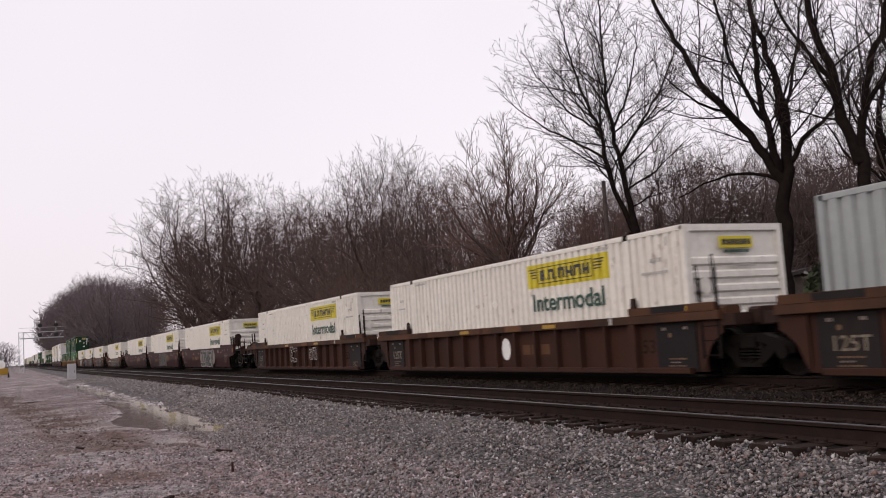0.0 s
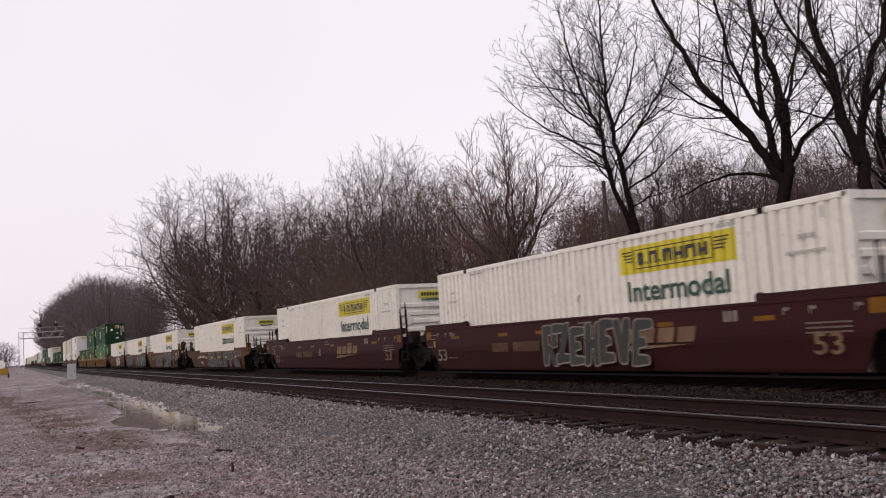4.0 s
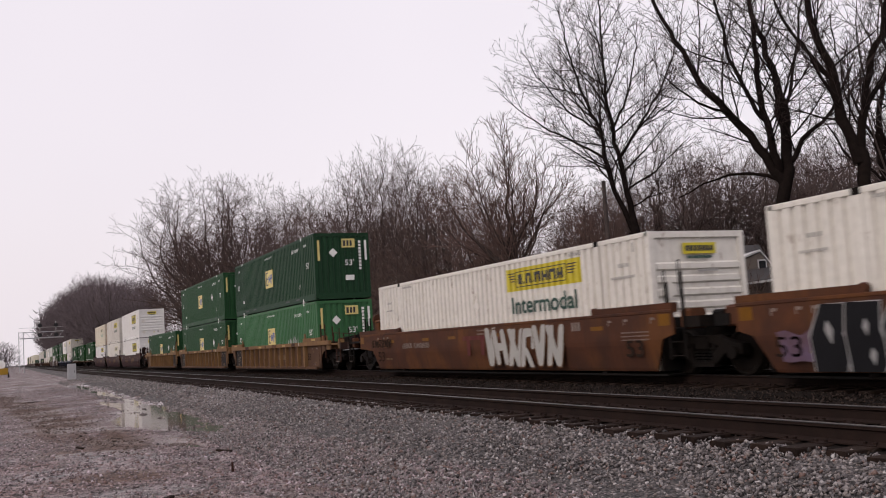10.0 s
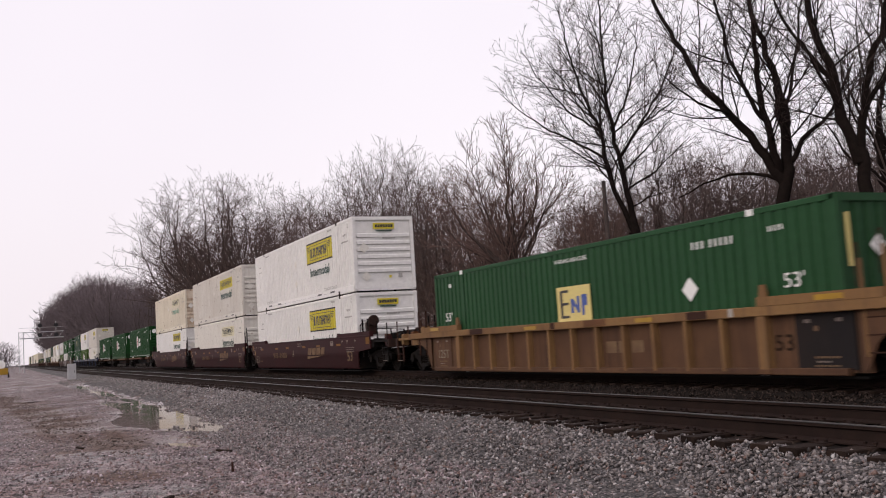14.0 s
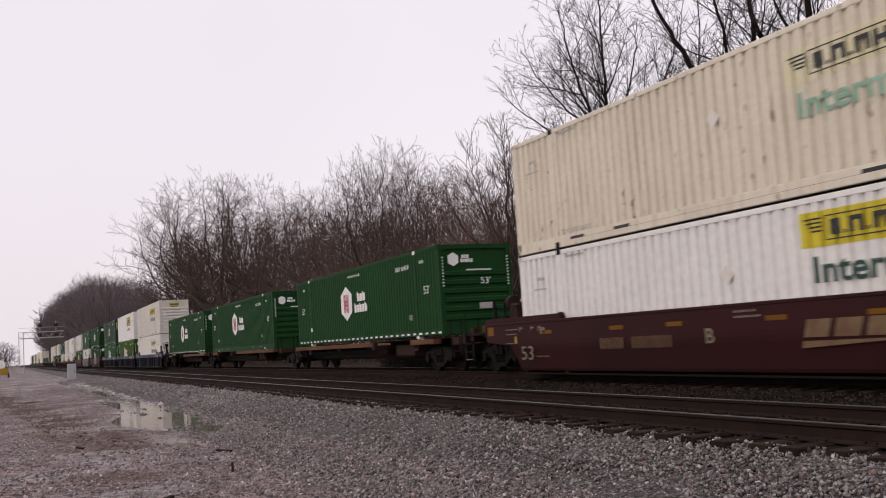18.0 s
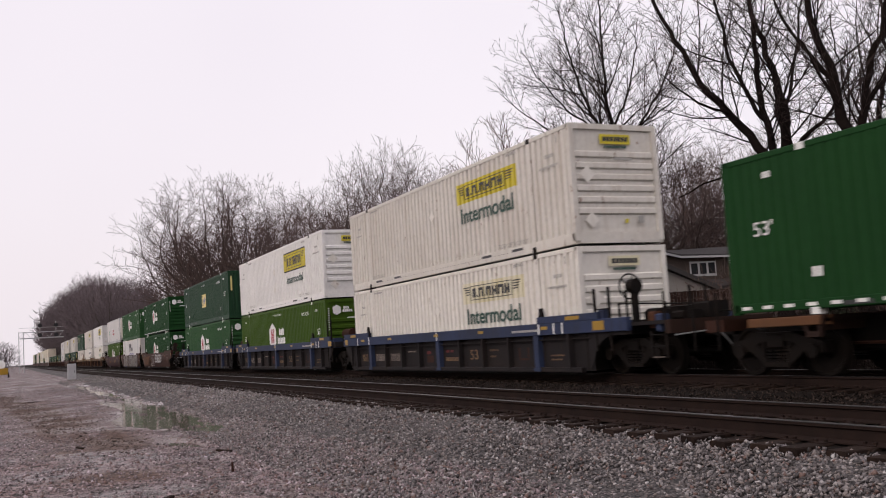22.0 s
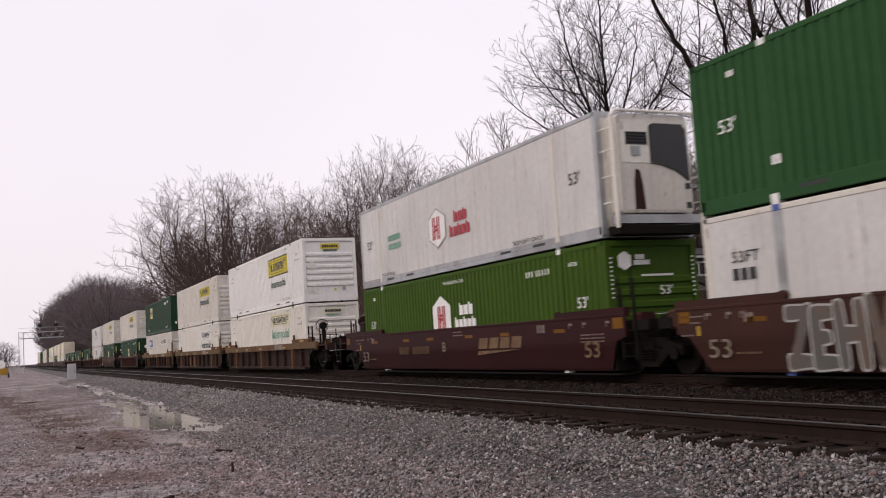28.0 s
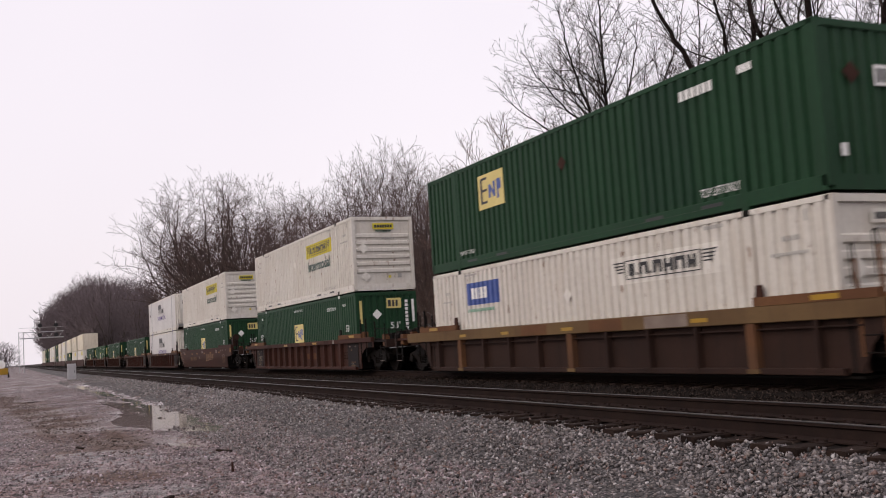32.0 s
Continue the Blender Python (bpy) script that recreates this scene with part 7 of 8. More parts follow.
# ---- trees ----
def tube(bm, pts, radii, n):
    k = len(bm.v)
    d0 = (pts[1] - pts[0]).normalized()
    u = d0.orthogonal().normalized()
    for i, p in enumerate(pts):
        d = (pts[min(i + 1, len(pts) - 1)] - pts[max(i - 1, 0)]).normalized()
        u = (u - d * u.dot(d)).normalized()
        w = d.cross(u)
        for j in range(n):
            t = 2 * math.pi * j / n
            bm.v.append(tuple(p + radii[i] * (math.cos(t) * u + math.sin(t) * w)))
    for i in range(len(pts) - 1):
        a = k + i * n
        bm.f += [(a + j, a + (j + 1) % n, a + n + (j + 1) % n, a + n + j) for j in range(n)]


def bent_line(pts, step, rng, jitter):
    """A smooth line through the points, with a little wander of its own."""
    pts = [Vector(q) for q in pts]
    out = [pts[0]]
    for i in range(len(pts) - 1):
        p0, p1, p2, p3 = pts[max(i - 1, 0)], pts[i], pts[i + 1], pts[min(i + 2, len(pts) - 1)]
        n = max(1, round((p2 - p1).length / step))
        for k in range(1, n + 1):
            t = k / n
            q = 0.5 * (2 * p1 + (p2 - p0) * t + (2 * p0 - 5 * p1 + 4 * p2 - p3) * t * t + (3 * p1 - p0 - 3 * p2 + p3) * t ** 3)
            out.append(q + Vector((rng.gauss(0, jitter), rng.gauss(0, jitter), rng.gauss(0, jitter * 0.5))))
    return out


def sprout(wood, fine, rng, pts, radii, level, h):
    """Sets side branches along a branch at acute angles, each a golden angle further round and about as long as what is left of its parent."""
    gap = h["gaps"][level]
    run = [0.0]
    for p, q in zip(pts, pts[1:]):
        run.append(run[-1] + (q - p).length)
    total = run[-1]
    s = h["bare"] * total if level == 0 else gap * rng.uniform(0.4, 1.0)
    spin, j = rng.uniform(0, 6.28), 0
    while s < total * 0.985:
        while j < len(run) - 2 and run[j + 1] < s:
            j += 1
        f = (s - run[j]) / max(1e-6, run[j + 1] - run[j])
        at, r = pts[j].lerp(pts[j + 1], f), radii[j] + (radii[j + 1] - radii[j]) * f
        axis = (pts[j + 1] - pts[j]).normalized()
        side = axis.orthogonal().normalized()
        spin += 2.4 + rng.uniform(-0.5, 0.5)
        side.rotate(Matrix.Rotation(spin, 3, axis))
        ang = radians(rng.uniform(*h["angles"]))
        way = axis * math.cos(ang) + side * math.sin(ang)
        left = (total - s) * h["share"][level] + h["least"][level]
        long_ = min(left * rng.uniform(0.55, 1.15), h["most"][level])
        # few branches hang: those that point down stay short
        long_ *= 1.0 if way.z > -0.15 else 0.5
        n = (5, 4, 2, 1)[level]
        line, p, d = [at], at, way
        for _ in range(n):
            d = (d + Vector((rng.gauss(0, h["wander"]), rng.gauss(0, h["wander"]), rng.gauss(0, h["wander"]) + h["rise"] / n))).normalized()
            p = p + d * (long_ / n)
            line.append(p)
        r0 = max(h["tip"], min(0.62 * r, h["stout"] * long_))
        r1 = h["tip"] * 0.6
        rad = [r0 + (r1 - r0) * k / n for k in range(n + 1)]
        thick = r0 > 3.5 * h["tip"]
        tube(wood if thick else fine, line, rad, 5 if thick and level == 0 else 3)
        if level + 1 < len(h["gaps"]):
            sprout(wood, fine, rng, line, rad, level + 1, h)
        s += gap * rng.uniform(0.6, 1.4) * (1.0 + h["crowd"] * (0.35 - s / total))


def bare_tree(name, seed, limbs, label, mats=("bark", "twig"), gaps=(0.5, 0.3, 0.2, 0.14), share=(0.62, 0.55, 0.5, 0.5), least=(0.9, 0.45, 0.28, 0.18), most=(4.2, 2.2, 1.1, 0.5),
              angles=(26, 52), rise=0.35, wander=0.10, tip=0.008, stout=0.017, bare=0.22, step=0.5, wild=0.05, crowd=0.0):
    """A leafless tree. limbs: radius at the foot, radius at the tip and the points of each main limb, the trunk first; finer branches grow from them."""
    rng = random.Random(seed)
    h = {"gaps": gaps, "share": share, "least": least, "most": most, "angles": angles, "rise": rise, "wander": wander, "tip": tip, "stout": stout, "bare": bare, "crowd": crowd}
    wood, fine = Build(), Build()
    for k, (r0, r1, line) in enumerate(limbs):
        pts = bent_line(line, step, rng, wild)
        n = len(pts) - 1
        radii = [r0 + (r1 - r0) * (i / n) ** (1.6 if k == 0 else 0.85) for i in range(n + 1)]
        if k == 0:
            radii = [r * (1 + 0.5 * math.exp(-i * step / 0.6)) for i, r in enumerate(radii)]
        tube(wood, pts, radii, 10 if r0 > 0.1 else 7)
        if k:
            sprout(wood, fine, rng, pts, radii, 0, h)
    root = new(name)
    part("trunk", wood, mats[0], root)
    part("crown", fine, mats[1], root)
    for ob in root.children:
        ob.data.polygons.foreach_set("use_smooth", [True] * len(ob.data.polygons))
    root["tall"] = max(q[2] for q in fine.v)
    return tagged(root, label, "tree")


def plant(ob, x, y, turn=0.0, scale=1.0, first=False):
    m = Matrix.LocRotScale((x, y, ground_height(x, y)), Euler((0, 0, radians(turn))), (scale, scale, scale))
    if first:
        ob.matrix_basis = m
        return ob
    return copy_thing(ob, m @ Matrix.Diagonal((*(1 / k for k in ob.scale), 1)))


FACING = 65  # turn that lays a tree's own x axis across the view
big = bare_tree("tree", 5, [(0.30, 0.22, [(0.1, 0, -0.4), (-0.4, 0, 2.0), (-0.77, 0, 4.1), (-0.88, 0, 5.6), (-1.1, 0, 6.6)]),
                            (0.17, 0.02, [(-1.1, 0, 6.5), (-1.8, 0.2, 8.4), (-2.4, 0.3, 10.8), (-2.63, 0.2, 12.5), (-3.6, 0.1, 15.4), (-4.4, 0, 19.4)]),
                            (0.20, 0.02, [(-0.95, 0, 6.3), (-1.4, -0.2, 9.1), (-1.65, -0.3, 10.6), (-1.95, -0.4, 12.5), (-2.14, -0.4, 14.4), (-2.1, -0.5, 20.6)]),
                            (0.085, 0.015, [(-2.4, 0.3, 10.8), (-3.6, 0.5, 11.6), (-5.6, 0.8, 12.9), (-7.8, 1.0, 14.9)]),
                            (0.09, 0.015, [(-1.65, -0.3, 10.6), (0, -0.7, 13.0), (1.3, -1.0, 15.3), (2.2, -1.2, 18.4)]),
                            (0.065, 0.015, [(-1.35, -0.2, 8.9), (0.4, 0.3, 9.9), (2.6, 0.8, 11.8)]),
                            (0.05, 0.012, [(-1.2, -0.1, 7.9), (0.2, -0.6, 8.5), (1.7, -1.0, 9.0)]),
                            (0.06, 0.012, [(-0.6, -0.5, 12.2), (1.2, 0.2, 13.4), (2.7, 0.5, 14.6)]),
                            (0.08, 0.015, [(-1.9, -0.4, 12.2), (-0.6, 0.9, 14.7), (0.4, 1.6, 19.0)]),
                            (0.06, 0.015, [(-2.2, 0.3, 10.1), (-3.9, -0.9, 10.8), (-5.2, -1.6, 11.5)]),
                            (0.07, 0.015, [(-2.6, 0.2, 12.3), (-4.4, 1.4, 14.2), (-6.4, 2.0, 17.6)]),
                            (0.07, 0.015, [(-1.8, -0.3, 11.6), (-2.6, -2.2, 13.8), (-3.4, -3.0, 16.6)])],
                "tall bare spreading tree with a forked dark trunk", gaps=(0.62, 0.40, 0.27), least=(1.5, 0.6, 0.35, 0.2), most=(4.6, 2.3, 1.1, 0.5), stout=0.0115, tip=0.0115, rise=0.2, angles=(26, 58), bare=0.16)
plant(big, -41.35, 31.95, FACING, 1.0, True)
wide = bare_tree("tree", 8, [(0.33, 0.13, [(-0.4, 0, -0.4), (-0.14, 0, 3.2), (0.04, 0, 5.8), (0.2, 0, 6.9), (0.38, 0.2, 8.6), (0.35, 0.4, 10.2)]),
                             (0.20, 0.04, [(0.1, 0, 6.5), (-0.43, 0.1, 7.5), (-1.5, 0.4, 9.3), (-2.5, 0.6, 10.6), (-3.4, 0.7, 12.7), (-4.4, 0.8, 15.0)]),
                             (0.15, 0.04, [(0, 0, 6.9), (-0.46, -0.3, 8.7), (-0.72, -0.6, 11.0), (-0.73, -0.8, 13.5), (-0.6, -0.9, 16.5)]),
                             (0.19, 0.04, [(0.22, 0, 6.8), (0.46, 0.3, 9.3), (0.11, 0.5, 11.5), (-0.3, 0.6, 13.5), (-0.2, 0.8, 16.5)]),
                             (0.11, 0.03, [(0.3, 0, 7.0), (0.9, -0.3, 8.0), (1.9, -0.6, 8.9), (2.7, -0.9, 10.6)]),
                             (0.08, 0.02, [(-0.1, 0, 6.6), (-0.8, 0.8, 7.0), (-1.9, 1.5, 7.0), (-3.3, 2.0, 6.4)]),
                             (0.06, 0.02, [(-1.4, 0.4, 9.2), (-2.9, -0.4, 9.6), (-4.4, -0.9, 10.6)]),
                             (0.09, 0.02, [(-0.5, -0.3, 8.8), (-1.6, -0.8, 10.6), (-2.2, -1.1, 13.2), (-2.6, -1.3, 16.0)]),
                             (0.08, 0.02, [(0.45, 0.3, 9.2), (1.2, 0.8, 10.8), (1.7, 1.0, 13.2), (1.9, 1.2, 15.6)])],
                 "large bare tree with several heavy dark limbs", gaps=(0.50, 0.37, 0.28), bare=0.12, most=(3.6, 2.0, 1.0, 0.5), stout=0.0105, tip=0.010, angles=(28, 60), rise=0.25)
plant(wide, -26.1, 26.1, FACING, 1.0, True)
lean = bare_tree("tree", 15, [(0.27, 0.13, [(-1.3, 0, -0.4), (-1.02, 0, 2.8), (-0.86, 0, 5.7), (-0.96, 0, 6.6), (-1.38, 0, 7.8), (-1.5, 0.1, 9.0)]),
                              (0.19, 0.07, [(-1.0, 0, 6.3), (-1.39, 0, 7.8), (-1.55, 0.2, 9.7), (-1.9, 0.3, 11.0), (-2.3, 0.4, 14.6)]),
                              (0.09, 0.02, [(-1.35, 0, 8.0), (-2.1, -0.4, 9.1), (-2.8, -0.7, 10.4)]),
                              (0.16, 0.05, [(-0.9, 0, 6.3), (-0.56, -0.3, 9.2), (0.04, -0.5, 10.9), (0.7, -0.7, 14.6)]),
                              (0.08, 0.02, [(-0.7, -0.2, 8.0), (0.6, 0.6, 9.6), (1.8, 1.2, 11.5)]),
                              (0.08, 0.02, [(-1.5, 0.1, 9.2), (-2.5, 0.7, 11.0), (-3.3, 1.0, 13.4)])],
                 "large bare tree whose trunk splits into heavy limbs", gaps=(0.50, 0.37, 0.28), bare=0.12, most=(3.4, 1.8, 0.9, 0.5), stout=0.0105, tip=0.010, angles=(28, 60), rise=0.25)
plant(lean, -21.35, 26.15, FACING, 1.0, True)
plant(wide, -30.5, 37.5, FACING + 150, 1.0)
plant(lean, -25.0, 37.0, FACING + 60, 1.15)


def fan(seed, n, spread, high, bole, r, dome=0.30, swing=0.0):
    """A short trunk and stems that part from it and rise in a fan."""
    g = random.Random(seed)
    out = [(r, r * 0.8, [(0, 0, -0.4), (g.uniform(-0.2, 0.2), g.uniform(-0.2, 0.2), bole)])]
    top = Vector(out[0][2][1])
    for i in range(n):
        a, k = 2.4 * i + g.uniform(-0.4, 0.4), spread * math.sqrt((i + 0.4) / n) * g.uniform(0.85, 1.1)
        x, y = k * math.cos(a), k * math.sin(a)
        h = (high - bole) * (1.0 - dome * (k / spread) ** 2) * g.uniform(0.92, 1.04)
        w = lambda: g.uniform(-0.13, 0.13) * spread
        out.append((r * g.uniform(0.42, 0.62), r * 0.035, [tuple(top + Vector((0, 0, -0.1 * g.random() * bole))), tuple(top + Vector((x * (0.30 + swing) + w(), y * (0.30 + swing) + w(), h * 0.26))),
                                                          tuple(top + Vector((x * (0.68 + swing) + w(), y * (0.68 + swing) + w(), h * 0.60))), tuple(top + Vector((x, y, h)))]))
    return out


shrubby = bare_tree("tree", 17, fan(2, 13, 4.2, 12.0, 3.6, 0.22, 0.5, -0.06), "many-stemmed bare tree with upright brown twigs", ("bark_wood", "twig_brown"),
                    gaps=(0.62, 0.42, 0.34), angles=(24, 48), rise=0.3, tip=0.013, least=(0.9, 0.6, 0.35, 0.2), most=(2.6, 1.3, 0.7, 0.4), bare=0.2, crowd=0.8)
understorey = bare_tree("tree", 61, fan(21, 9, 3.6, 10.0, 1.0, 0.14), "small bare garden tree with a tangled crown", ("bark_wood", "twig_mid"), gaps=(1.0, 0.66, 0.52), tip=0.010, bare=0.15, stout=0.011, angles=(30, 60), rise=0.15, most=(3.0, 1.6, 0.8, 0.4))


def plant_tall(ob, x, y, turn, high, first=False):
    return plant(ob, x, y, turn, high / ob["tall"], first)


for _k, (_x, _y, _t, _h) in enumerate(((-50.4, 27.4, 0, 15.2), (-58.5, 30.5, 100, 11.4), (-44.5, 31.5, 210, 9.4), (-52.5, 35.5, 40, 11.5))):
    plant_tall(shrubby, _x, _y, _t, _h, not _k)
for _k, (_x, _y, _t, _h) in enumerate(((-28.5, 36.5, 80, 14.0), (-30.0, 43.0, 240, 15.0), (-37.5, 45.0, 20, 13.0), (-22.5, 36.5, 300, 14.0), (-26.0, 43.0, 60, 17.5), (-20.5, 40.0, 170, 17.0), (-33.5, 50.0, 110, 17.0))):
    plant_tall(understorey, _x, _y, _t, _h, not _k)

WOOD_TWIGS = {"mats": ("bark_wood", "twig_wood"), "gaps": (1.25, 0.72, 0.5), "least": (2.2, 1.0, 0.6, 0.3), "most": (7.5, 3.2, 1.5, 0.6), "tip": 0.015, "wander": 0.16, "wild": 0.12, "step": 0.9, "rise": 0.12, "angles": (30, 62), "stout": 0.014, "crowd": 1.1, "bare": 0.16}
WOODS = [
    bare_tree("tree", 23, fan(3, 6, 7.6, 18, 4.5, 0.40, 0.5, 0.16), "broad bare woodland tree with crooked limbs beside the line", **WOOD_TWIGS),
    bare_tree("tree", 29, fan(5, 4, 3.0, 19, 5.0, 0.24), "slender pale bare woodland tree beside the line", **{**WOOD_TWIGS, "mats": ("bark_pale", "twig_pale"), "most": (4.2, 2.4, 1.3, 0.6), "rise": 0.5}),
    bare_tree("tree", 31, fan(7, 5, 5.6, 18, 4.0, 0.34, 0.45, 0.14), "forked bare woodland tree beside the line", **WOOD_TWIGS),
    bare_tree("tree", 37, fan(9, 7, 6.8, 17, 3.0, 0.36, 0.5, 0.16), "many-limbed bare woodland tree beside the line", **WOOD_TWIGS),
]
_rng = random.Random(77)
_used = set()


def wood_tree(x, y, high, pick=None):
    i = _rng.randrange(4) if pick is None else pick
    k = high / WOODS[i]["tall"]
    plant(WOODS[i], x, y, _rng.uniform(0, 360), k, i not in _used)
    _used.add(i)


CROWNS, FAR_CROWNS = [], []
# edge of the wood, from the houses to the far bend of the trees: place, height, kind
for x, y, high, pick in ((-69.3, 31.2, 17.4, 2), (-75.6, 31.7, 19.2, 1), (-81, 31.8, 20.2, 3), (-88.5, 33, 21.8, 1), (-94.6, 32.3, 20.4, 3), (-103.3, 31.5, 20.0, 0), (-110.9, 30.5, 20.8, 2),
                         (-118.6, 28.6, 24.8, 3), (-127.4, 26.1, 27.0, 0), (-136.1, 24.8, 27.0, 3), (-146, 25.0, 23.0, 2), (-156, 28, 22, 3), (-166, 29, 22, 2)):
    wood_tree(x, y, high, pick)
    CROWNS.append((x, y, high))
    x, y, high = x + _rng.uniform(-3, 3), y + _rng.uniform(6, 12), high * (_rng.uniform(0.8, 0.92) if x < -100 else 0.82)
    wood_tree(x, y, high)
    CROWNS.append((x, y, high))
BACK = []
for x, y, high in ((-56, 40, 13), (-62, 41, 13), (-48, 50, 12), (-38, 52, 12), (-30, 48, 13), (-24, 42, 14), (-20, 46, 15), (-68, 46, 15), (-33, 60, 13), (-44, 62, 13), (-18, 36, 14), (-27, 54, 14),
                   (-15, 31, 13), (-52, 56, 15), (-58, 58, 16), (-40, 58, 14), (-47, 70, 16), (-36, 68, 15), (-63, 66, 17), (-28, 64, 14), (-72, 60, 17), (-55, 74, 17)):
    wood_tree(x, y, high, (0, 2, 3)[len(BACK) % 3])
    BACK.append((x, y, high * 0.9))
# dense trees in the gardens beyond the houses
for i in range(18):
    far, across = _rng.uniform(64, 84), 13 + 1.3 * i
    x, y = -0.907 * far + 0.421 * across * far / 60, 0.421 * far + 0.907 * across * far / 60
    BACK.append((x, y, _rng.uniform(11.5, 15.5) * far / 70))
    if i % 2:
        wood_tree(x, y, BACK[-1][2] * 1.1)

# the far wood's pale purplish colours carry the haze of the distance
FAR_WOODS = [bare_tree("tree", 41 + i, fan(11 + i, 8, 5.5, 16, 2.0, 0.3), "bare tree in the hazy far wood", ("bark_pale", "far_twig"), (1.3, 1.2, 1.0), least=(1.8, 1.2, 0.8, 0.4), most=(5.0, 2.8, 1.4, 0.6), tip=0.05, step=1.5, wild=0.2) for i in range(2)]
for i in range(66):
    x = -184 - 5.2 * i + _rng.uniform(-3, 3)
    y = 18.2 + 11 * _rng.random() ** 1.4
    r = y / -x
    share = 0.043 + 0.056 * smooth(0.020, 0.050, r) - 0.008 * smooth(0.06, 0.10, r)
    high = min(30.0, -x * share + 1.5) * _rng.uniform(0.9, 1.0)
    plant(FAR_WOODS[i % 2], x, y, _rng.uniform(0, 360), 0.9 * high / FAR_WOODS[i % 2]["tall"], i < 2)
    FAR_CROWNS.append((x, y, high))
plant(FAR_WOODS[0], -196.0, -0.9, 30, 6.3 / FAR_WOODS[0]["tall"])


def twigs(name, crowns, per, length, r, mat, label, seed, low=0.04, wide=0.24):
    """Masses of fine twigs that fill the crowns of the trees at the places given, as thin three-sided spikes in one mesh."""
    rng = np.random.default_rng(seed)
    c = np.repeat(np.array(crowns, float), per, axis=0)
    n = len(c)
    d = rng.normal(size=(n, 3))
    d /= np.linalg.norm(d, axis=1, keepdims=True)
    d *= rng.uniform(0, 1, (n, 1)) ** 0.4
    high = c[:, 2:3]
    mid = (low + 0.97) / 2
    pos = np.concatenate([c[:, 0:1] + d[:, 0:1] * high * wide, c[:, 1:2] + d[:, 1:2] * high * wide, high * (mid + d[:, 2:3] * (0.97 - low) / 2)], 1)
    pos[:, 2] += np.array([ground_height(a, b) for a, b, _h in crowns]).repeat(per)
    way = d * np.array([1.0, 1.0, 0.6]) + np.array([0, 0, 0.55]) + rng.normal(size=(n, 3)) * 0.45
    way /= np.linalg.norm(way, axis=1, keepdims=True)
    side = np.cross(way, rng.normal(size=(n, 3)))
    side /= np.linalg.norm(side, axis=1, keepdims=True)
    other = np.cross(way, side)
    size = rng.uniform(length[0], length[1], (n, 1))
    rad = r * rng.uniform(0.6, 1.2, (n, 1))
    base = pos - way * size * 0.5
    v = np.stack([base + side * rad, base - 0.5 * side * rad + 0.87 * other * rad, base - 0.5 * side * rad - 0.87 * other * rad, base + way * size], 1)
    f = np.array([(0, 1, 3), (1, 2, 3), (2, 0, 3)])
    me = bpy.data.meshes.new(name)
    me.vertices.add(n * 4)
    me.vertices.foreach_set("co", v.ravel())
    me.loops.add(n * 9)
    me.loops.foreach_set("vertex_index", (f[None] + 4 * np.arange(n)[:, None, None]).ravel())
    me.polygons.add(n * 3)
    me.polygons.foreach_set("loop_start", np.arange(n * 3) * 3)
    me.update(calc_edges=True)
    me.validate()
    me.materials.append(MAT[mat])
    return tagged(new(name, me), label, "undergrowth", kind="stuff")


def strip(n, x0, x1, y0, y1, h0, h1, seed):
    rng = random.Random(seed)
    return [(rng.uniform(x0, x1), rng.uniform(y0, y1), rng.uniform(h0, h1)) for _ in range(n)]


twigs("woodland_twigs", [(x, y, h * 0.68) for x, y, h in CROWNS], 1450, (0.7, 1.9), 0.026, "brush", "fine bare twigs low in the wood beside the line", 1, low=0.0, wide=0.42)
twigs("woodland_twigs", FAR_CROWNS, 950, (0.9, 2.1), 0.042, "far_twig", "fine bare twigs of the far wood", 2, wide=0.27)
twigs("woodland_twigs", BACK, 600, (0.6, 1.8), 0.034, "twig_mid", "fine bare twigs of the trees behind the houses", 3, wide=0.3)
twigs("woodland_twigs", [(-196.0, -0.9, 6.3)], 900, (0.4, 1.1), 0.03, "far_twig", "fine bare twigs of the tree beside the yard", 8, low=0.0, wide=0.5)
twigs("undergrowth", strip(150, -170, -60, 22.5, 36, 3, 10, 4), 150, (0.6, 1.7), 0.022, "brush", "tangled brown undergrowth along the wood's edge", 4, low=-0.1, wide=0.5)
twigs("undergrowth", strip(90, -90, -12, 43, 78, 5, 10.5, 5), 170, (0.6, 1.6), 0.032, "twig_mid", "dense bare brush behind the houses", 5, low=-0.1, wide=0.42)
# brush added in near-black bark colour, standing in for shade beneath the train
twigs("undergrowth", strip(130, -50, -9, 18.4, 23, 1.0, 2.6, 6), 330, (0.25, 0.8), 0.014, "bark", "dark dry brush and weeds beside the far track", 6, low=-0.15, wide=0.55)
twigs("undergrowth", strip(70, -60, -14, 26, 33, 1.5, 4.5, 7), 220, (0.3, 1.0), 0.014, "brush", "dry brush beneath the trees", 7, low=-0.1, wide=0.5)


